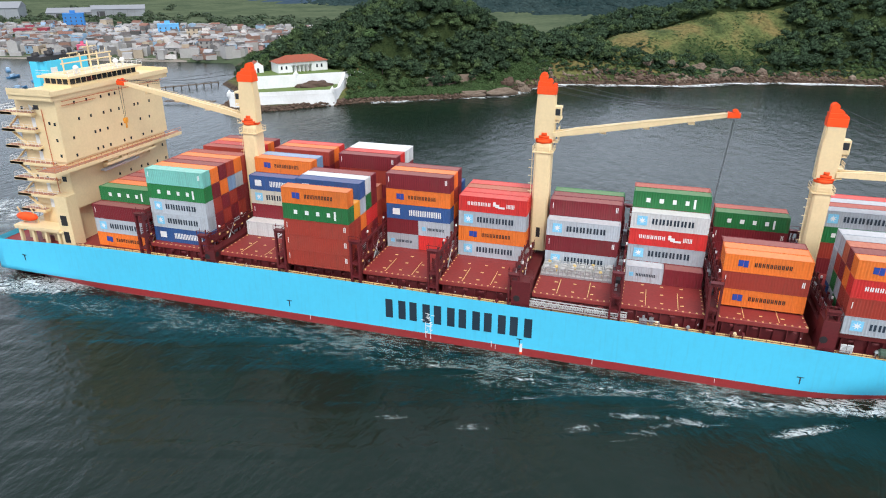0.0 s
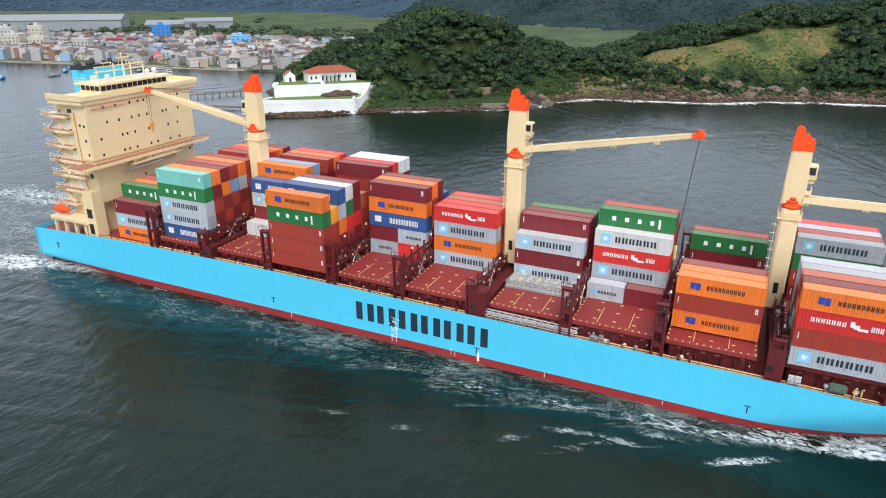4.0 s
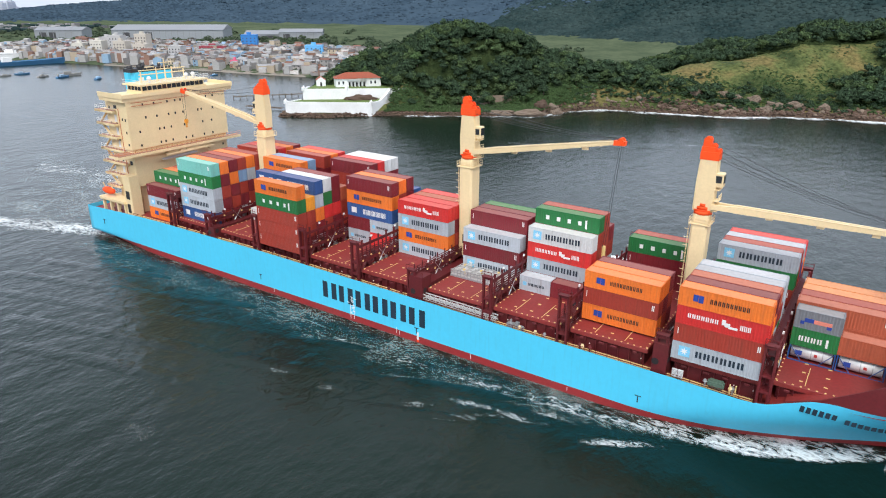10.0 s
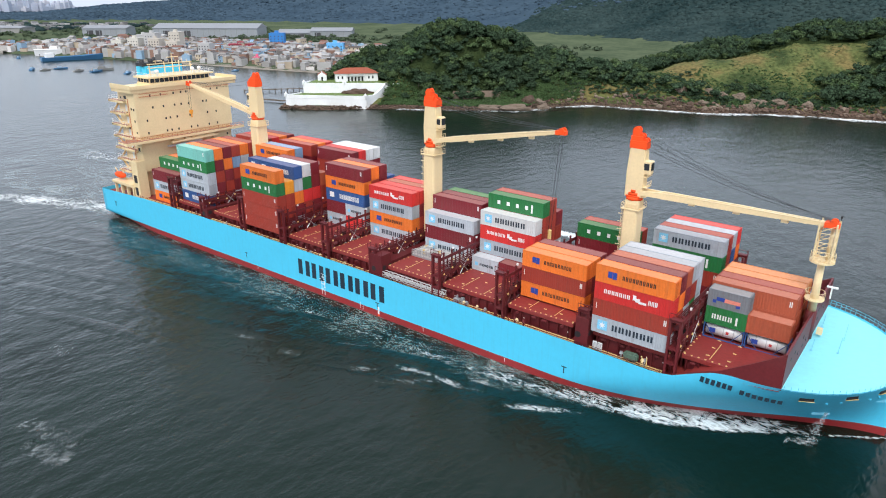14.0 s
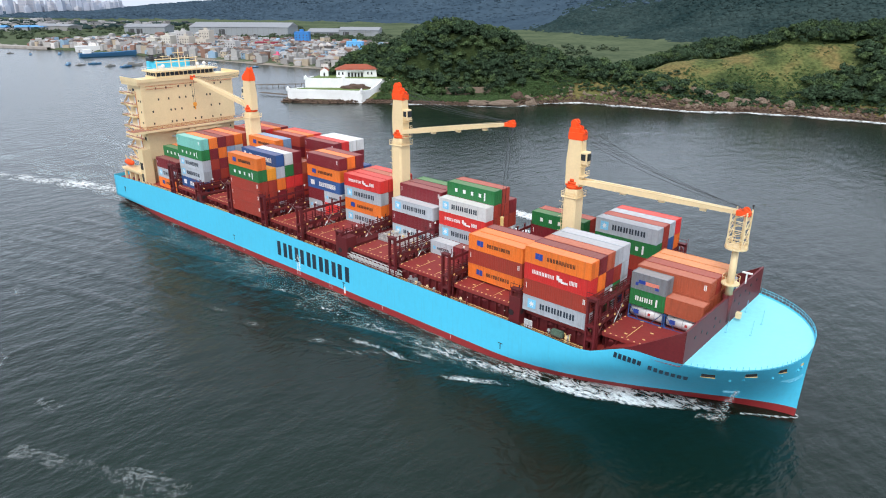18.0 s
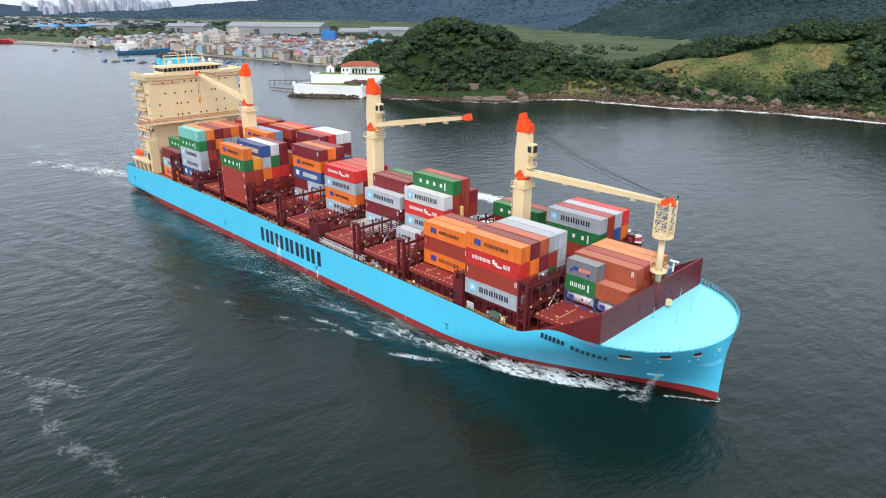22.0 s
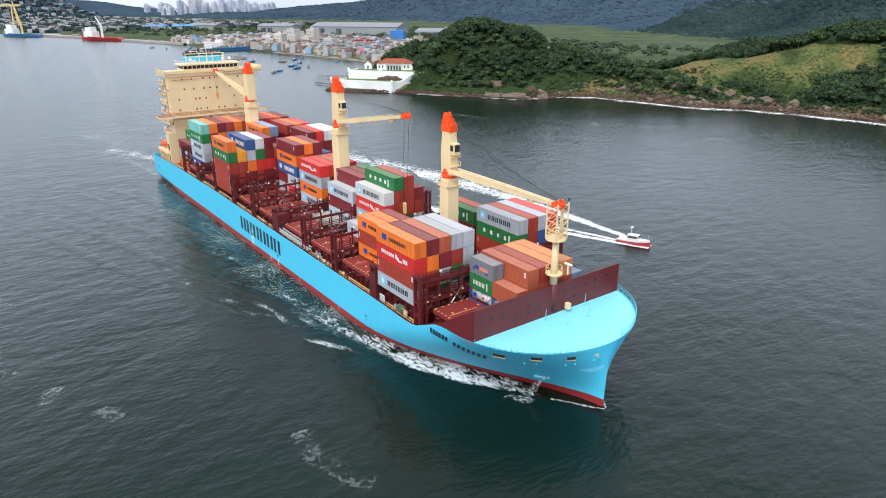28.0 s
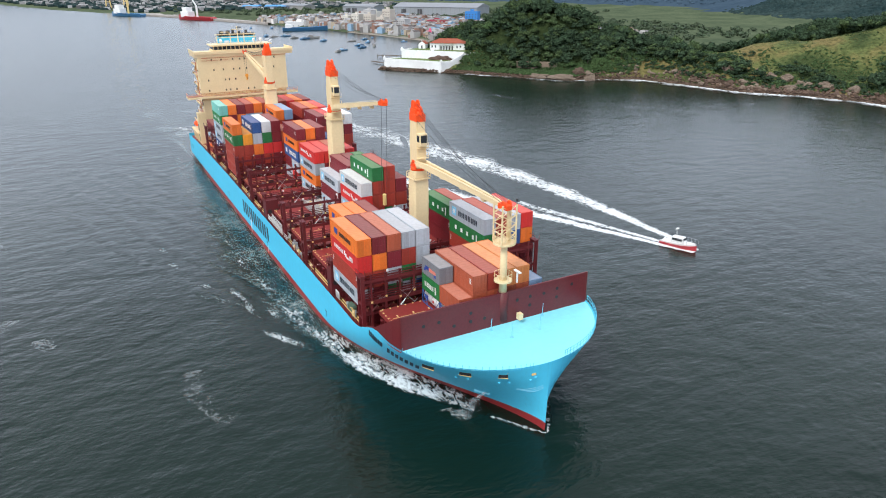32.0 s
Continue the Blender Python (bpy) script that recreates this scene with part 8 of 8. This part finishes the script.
part("deck", bm, BARK, pier)
for k in range(12):
    f = k / 11
    bm = bmesh.new()
    bar(bm, (-266 - 26 * f, 207 - 35 * f, -1), (-266 - 26 * f, 207 - 35 * f, 2.3), 0.25, 6)
    part("pile", bm, BARK, pier)
jetty = thing("landing_stage", "low dark landing stage beside the fort", "jetty")
for k in range(10):
    part("deck_board", beam(bmesh.new(), (-236 - k * 2.4, 160 - k * 0.6, 1.1), (-237.6 - k * 2.4, 159.6 - k * 0.6, 1.1), 3.4, 0.3), BARK, jetty)
ruin = thing("ruined_hut", "small white ruined hut among the trees", "hut", m=pose(-131, 299, height_at(-131, 299) - 0.3, 0, 0, 20))
part("wall", boxes(bmesh.new(), (0, 3.2, 0, 0.35, 0, 4.6), (0, 0.35, 0.35, 3.0, 0, 3.8), (2.85, 3.2, 0.35, 3.0, 0, 5.4)), WALLS[0], ruin, "weathered white wall")
part("low_wall", boxes(bmesh.new(), (-7.5, -3.0, 0.2, 0.55, 0, 2.6), (-7.5, -7.1, 0.55, 2.6, 0, 2.0)), WALLS[0], ruin, "broken low white wall")
beach = np.array([(-560, 246), (-476, 264), (-408, 273), (-343, 286)])
bm = bmesh.new()
pv = None
for x, y in beach:
    cur = [bm.verts.new((x, y - 2, 0.02)), bm.verts.new((x, y + 3, 1.6))]
    if pv:
        bm.faces.new((pv[0], cur[0], cur[1], pv[1]))
    pv = cur
tagged(new("beach", mesh_of("beach", bm, paint("pale_sand", (0.24, 0.21, 0.175), 0.95, 0.1))), "pale sandy beach below the town", "beach", kind="structure")

# ---- pilot boat ----
pilot = thing("pilot_boat", "white and red pilot launch running at speed", "boat")
part("hull", boat_hull(9.0, 2.9, 0.75), BOAT_RED, pilot, "dark red hull")
part("bulwark", boat_hull(8.7, 2.8, 1.1), WHITE, pilot, "white upper hull")
bm = boxes(bmesh.new(), (-2.0, 1.7, -1.0, 1.0, 0.9, 3.0))
for v in bm.verts:
    if v.co.z > 2:
        v.co.x *= 0.8
        v.co.y *= 0.85
bmesh.ops.bevel(bm, geom=bm.edges[:], offset=0.12, segments=2, affect="EDGES")
bmesh.ops.scale(bm, vec=(1, 1, 0.85), verts=bm.verts)
cabin = part("cabin", bm, WHITE, pilot, "white cabin")
part("window", boxes(bmesh.new(), (1.34, 1.56, -0.75, 0.75, 1.85, 2.4)), GLASS, cabin, "dark windscreen")
for s in (-1, 1):
    part("window", boxes(bmesh.new(), (-1.3, 1.1, s * 0.93 - 0.05, s * 0.93 + 0.05, 1.75, 2.3)), GLASS, cabin, "dark side window")
bm = bmesh.new()
bar(bm, (-0.6, 0, 2.4), (-0.8, 0, 4.6), 0.06, 5)
bar(bm, (-0.8, -0.7, 4.2), (-0.8, 0.7, 4.2), 0.04, 5)
boxes(bm, (-0.9, -0.3, -0.5, 0.5, 4.4, 4.55))
part("mast", bm, WHITE, pilot)
bm = bmesh.new()
for s in (-1, 1):
    for k in range(6):
        bar(bm, (-0.5 + k, s * (1.55 - 0.25 * max(0, k - 2)), 1.5), (-0.5 + k, s * (1.55 - 0.25 * max(0, k - 2)), 2.3), 0.03, 4)
    bar(bm, (-0.5, s * 1.55, 2.3), (4.5, s * 0.8, 2.4), 0.03, 4)
part("hand_rail", bm, GALV, pilot)

# ---- foam and wakes ----
BOAT_WAKE = foam_material("boat_wake_foam", 1.0, 0.42, 0.68, (0.6, 1.0, 1), 0.9)
boat_foam = []
for s in (-1, 1):
    rows = []
    for k in range(64):
        d = k * 3.6
        c = s * (1.0 + (0.085 * d if s < 0 else 0.40 * min(d, 110) - 0.0014 * min(d, 110) ** 2 + 0.1 * max(0, d - 110)))
        w = 0.9 + min(d, 110) * (0.05 if s < 0 else 0.085)
        fade = (0.20 if s < 0 else 0.13) - 0.0014 * d
        rows.append([(4.5 - d, c - w, -0.3), (4.5 - d, c - w * 0.4, fade), (4.5 - d, c + w * 0.2, fade + 0.04), (4.5 - d, c + w, -0.3)])
    boat_foam.append(sheet("boat_wake", "white wake trailing the pilot launch", rows, BOAT_WAKE))
rows = [[(-4.5 - k * 3, -0.9 - k * 0.05, -0.1), (-4.5 - k * 3, 0, 0.16 - 0.012 * k), (-4.5 - k * 3, 0.9 + k * 0.05, -0.1)] for k in range(16)]
boat_foam.append(sheet("boat_wake", "white propeller wash behind the pilot launch", rows, BOAT_WAKE))

BOW_FOAM = foam_material("bow_wave_foam", 1.2, 0.52, 0.82, (0.5, 1.0, 1), 0.95)
SIDE_FOAM = foam_material("side_wash_foam", 1.1, 0.52, 0.95, (0.5, 1.0, 1), 0.45, (0.56, 0.65, 0.60))
for s in (-1, 1):
    # breaking wave close along the bow, leaving the hull abaft and thinning: x, inner edge, outer edge, thickness
    line = [(21, 4.4, 5.6, -0.16), (17, 5.0, 8.0, -0.02), (13, 6.6, 10.6, 0.10), (9, 8.0, 13.2, 0.18), (5, 9.4, 15.4, 0.17), (0, 11.2, 17.4, 0.13), (-5, 12.8, 18.6, 0.09), (-10, 14.2, 19.8, 0.05), (-15, 15.6, 20.9, 0.02),
            (-21, 17.2, 21.8, -0.01), (-28, 18.4, 22.8, -0.03), (-37, 19.4, 23.8, -0.06), (-48, 19.9, 24.6, -0.09), (-62, 20.4, 25.2, -0.12), (-80, 21.2, 26.2, -0.17)]
    rows = []
    for x, a, b, f in line:
        w = b - a
        rows.append([(x, s * (a - 0.25 * w), -0.3), (x, s * (a + 0.12 * w), f - 0.07), (x, s * (a + 0.45 * w), f - 0.03), (x, s * (a + 0.78 * w), f + 0.03), (x, s * b, f - 0.06), (x, s * (b + 0.22 * w), -0.35)])
    aboard(sheet("bow_wave", "white breaking bow wave peeling away from the hull", rows, BOW_FOAM))
    aboard(sheet("bow_ripple", "thin white ripple at the stem", [[(x, s * (y - 0.3), -0.2), (x, s * y, 0.08), (x, s * (y + w), 0.0), (x, s * (y + 2 * w), -0.35)] for x, y, w in ((28.6, 0.1, 0.25), (27.4, 1.0, 0.4), (25.6, 2.1, 0.5), (23.6, 3.4, 0.5), (21.5, 4.8, 0.4))], BOW_FOAM))
    rows = []
    for k in range(46):
        x = 14 - k * 4
        h = half_breadth(x, 0.0)
        spread = min(max(14 - x, 0) * 0.2, 12)
        f = 0.05 - 0.0006 * max(-x, 0)
        rows.append([(x, s * (h - 0.4), f + 0.02), (x, s * (h + 0.8 + spread * 0.2), f), (x, s * (h + 1 + spread * 0.6), f - 0.02), (x, s * (h + 2 + spread), -0.3)])
    aboard(sheet("side_wash", "thin broken foam washing along the hull", rows, SIDE_FOAM))
# short breaking crests of the waves that spread from the bow
CREST_FOAM = foam_material("crest_foam", 2.2, 0.50, 0.80, (0.6, 1.0, 1), 0.75, (0.70, 0.76, 0.75))
for pts in ([(-42.6, -35.6), (-39.4, -33.8), (-35.8, -32.2)], [(-36.8, -30.8), (-34.5, -29.6), (-32.0, -28.8)], [(-21.0, -28.2), (-17.6, -26.5), (-13.6, -24.5), (-9.4, -21.8)], [(-29.8, -25.4), (-27.0, -24.6), (-24.2, -24.2)],
            [(-62.6, -38.8), (-60.4, -38.0), (-58.2, -37.4)], [(-58.0, -30.4), (-54.0, -29.0), (-50.5, -28.2)], [(-74.4, -39.6), (-72.2, -39.3), (-70.0, -38.4)], [(-43.0, -29.6), (-39.6, -29.4), (-35.0, -28.0), (-30.0, -28.2), (-25.4, -26.6)],
            [(-48.0, -35.2), (-45.6, -33.8), (-43.2, -33.0)]):
    rows = []
    for k, (x, y) in enumerate(pts):
        f = (0.12 if x > -24 else 0.03) if 0 < k < len(pts) - 1 else -0.12
        rows.append([(x + 0.4, y - 0.9, -0.3), (x + 0.1, y - 0.3, f), (x - 0.2, y + 0.4, f - 0.03), (x - 0.8, y + 1.5, -0.3)])
    aboard(sheet("wave_crest", "short white breaking crest on dark water", rows, CREST_FOAM))
STERN_FOAM = foam_material("stern_wash_foam", 0.7, 0.46, 0.90, (0.6, 1.0, 1), 0.5, (0.66, 0.74, 0.74))
rows = []
for k in range(40):
    x = -164 - k * 6
    w = 15 + k * 0.5
    f = 0.05 - 0.009 * k
    rows.append([(x, -w * 1.35, -0.35), (x, -w * 1.1, f - 0.03), (x, -w * 0.85, f), (x, -w * 0.5, f - 0.05), (x, 0, f - 0.07), (x, w * 0.5, f - 0.05), (x, w * 0.85, f), (x, w * 1.1, f - 0.03), (x, w * 1.35, -0.35)])
aboard(sheet("stern_wake", "churned pale wake behind the stern", rows, STERN_FOAM))
SLICK = foam_material("drifting_foam", 1.1, 0.57, 0.98, (1, 1, 1), 0.34)
for pts in ([(-12, -75), (-5, -73), (1, -72)], [(-6, -78), (-1, -76), (3, -74)], [(29, -81), (38, -77), (44, -74), (48, -72), (57, -68)], [(49, -73), (53, -75), (58, -77)], [(58, -75), (68, -75), (76, -72), (82, -72), (90, -70)],
            [(97, -65), (103, -67)], [(132, -37), (138, -38), (145, -36), (149, -33)], [(-33, -62), (-27, -61)], [(-22, 193), (-9, 206), (6, 215)], [(-88, 154), (-60, 162)], [(18, -74), (24, -72)], [(108, -60), (114, -58)]):
    rows = []
    for a, b in zip(pts, pts[1:]):
        d = Vector((b[0] - a[0], b[1] - a[1])).normalized()
        for k in range(6):
            x, y = a[0] + (b[0] - a[0]) * k / 6, a[1] + (b[1] - a[1]) * k / 6
            rows.append([(x - d.y * q, y + d.x * q, w) for q, w in ((-3.2, -0.3), (-1.0, 0.02), (1.0, 0.02), (3.2, -0.3))])
    sheet("drifting_foam", "broken line of drifting foam on the water", rows, SLICK)
# low waves that fan out from the bow along both sides, crest behind crest
for s in (-1, 1):
    gx_, gy_, gf_ = grid_xy(-190, 6, 19, 78, 150, 50)
    out_ = gy_ - 17
    along = 14 - gx_
    inside = np.clip((0.40 * along - out_) / 5.0, 0, 1) * np.clip((out_ - 2) / 6.0, 0, 1) * np.clip((gx_ + 190) / 40, 0, 1) * np.clip((78 - gy_) / 14, 0, 1)
    phase = (out_ * math.cos(radians(28)) - along * math.sin(radians(28)) * 0.62) * 2 * math.pi / 8.5 + 0.8 * wobble(gx_, gy_, 60, 71)
    height = 0.17 * inside * np.cos(phase) * (0.7 + 0.3 * wobble(gx_, gy_, 25, 72)) - 0.035 - 0.3 * (1 - inside) ** 2
    aboard(tagged(new("wake_waves", soup("wake_waves", np.stack([gx_, s * gy_, height], -1), gf_ if s > 0 else gf_[:, ::-1], WATER, True)), "low dark waves fanning out from the ship's bow", "waves", kind="stuff"))
# water jet from the bow: an arc of drops that fans out as it falls, with a patch of splash below it
jet = bmesh.new()
jr = random.Random(8)
for k in range(260):
    u = jr.uniform(0, 1) ** 0.7
    c = Vector((20.8 - 1.2 * u, -5.0 - 3.6 * u, 3.8 * (1 - u * u) + 0.05))
    spread = 0.05 + 0.42 * u
    c += Vector((jr.gauss(0, spread), jr.gauss(0, spread), jr.gauss(0, 0.3 * spread)))
    c.z = max(c.z, 0.05)
    bmesh.ops.create_icosphere(jet, subdivisions=1, radius=0.04 + 0.08 * jr.random(), matrix=Matrix.Translation(c))
SPRAY = foam_material("spray", 1.4, 0.1, 0.9, (1, 1, 1), 0.3)
ob = tagged(new("water_jet", mesh_of("water_jet", jet, SPRAY, True)), "thin white water jet falling from the hull", "water jet", kind="stuff")
aboard(ob)
aboard(sheet("jet_splash", "white splash where the water jet falls", [[(20.6 - 0.8 * k, -6.6 - 0.4 * k + w, -0.3), (20.6 - 0.8 * k, -7.4 - 0.4 * k, -0.02), (20.6 - 0.8 * k, -8.4 - 0.5 * k, -0.02), (20.6 - 0.8 * k, -9.2 - 0.5 * k - w, -0.3)] for k, w in enumerate((0.2, 0.5, 0.8, 0.9, 0.7, 0.3))], BOW_FOAM))


# ---- motion ----
def motions():
    for ob in RIDERS:
        m = ob.matrix_basis.copy()
        walk(ob, [(t, ship_pose(t) @ m) for t in (0.0, 16.0, 32.0)])
    course = [(0.0, -43.0, 31.0), (13.0, 27.0, 48.5), (23.0, 81.0, 62.0), (28.0, 107.6, 68.8), (32.0, 129.0, 75.6)]
    for ob in (pilot, *boat_foam):
        walk(ob, [(t, pose(x, y, 0.0, 0, -2 if ob is pilot else 0, 18)) for t, x, y in course])


motions()
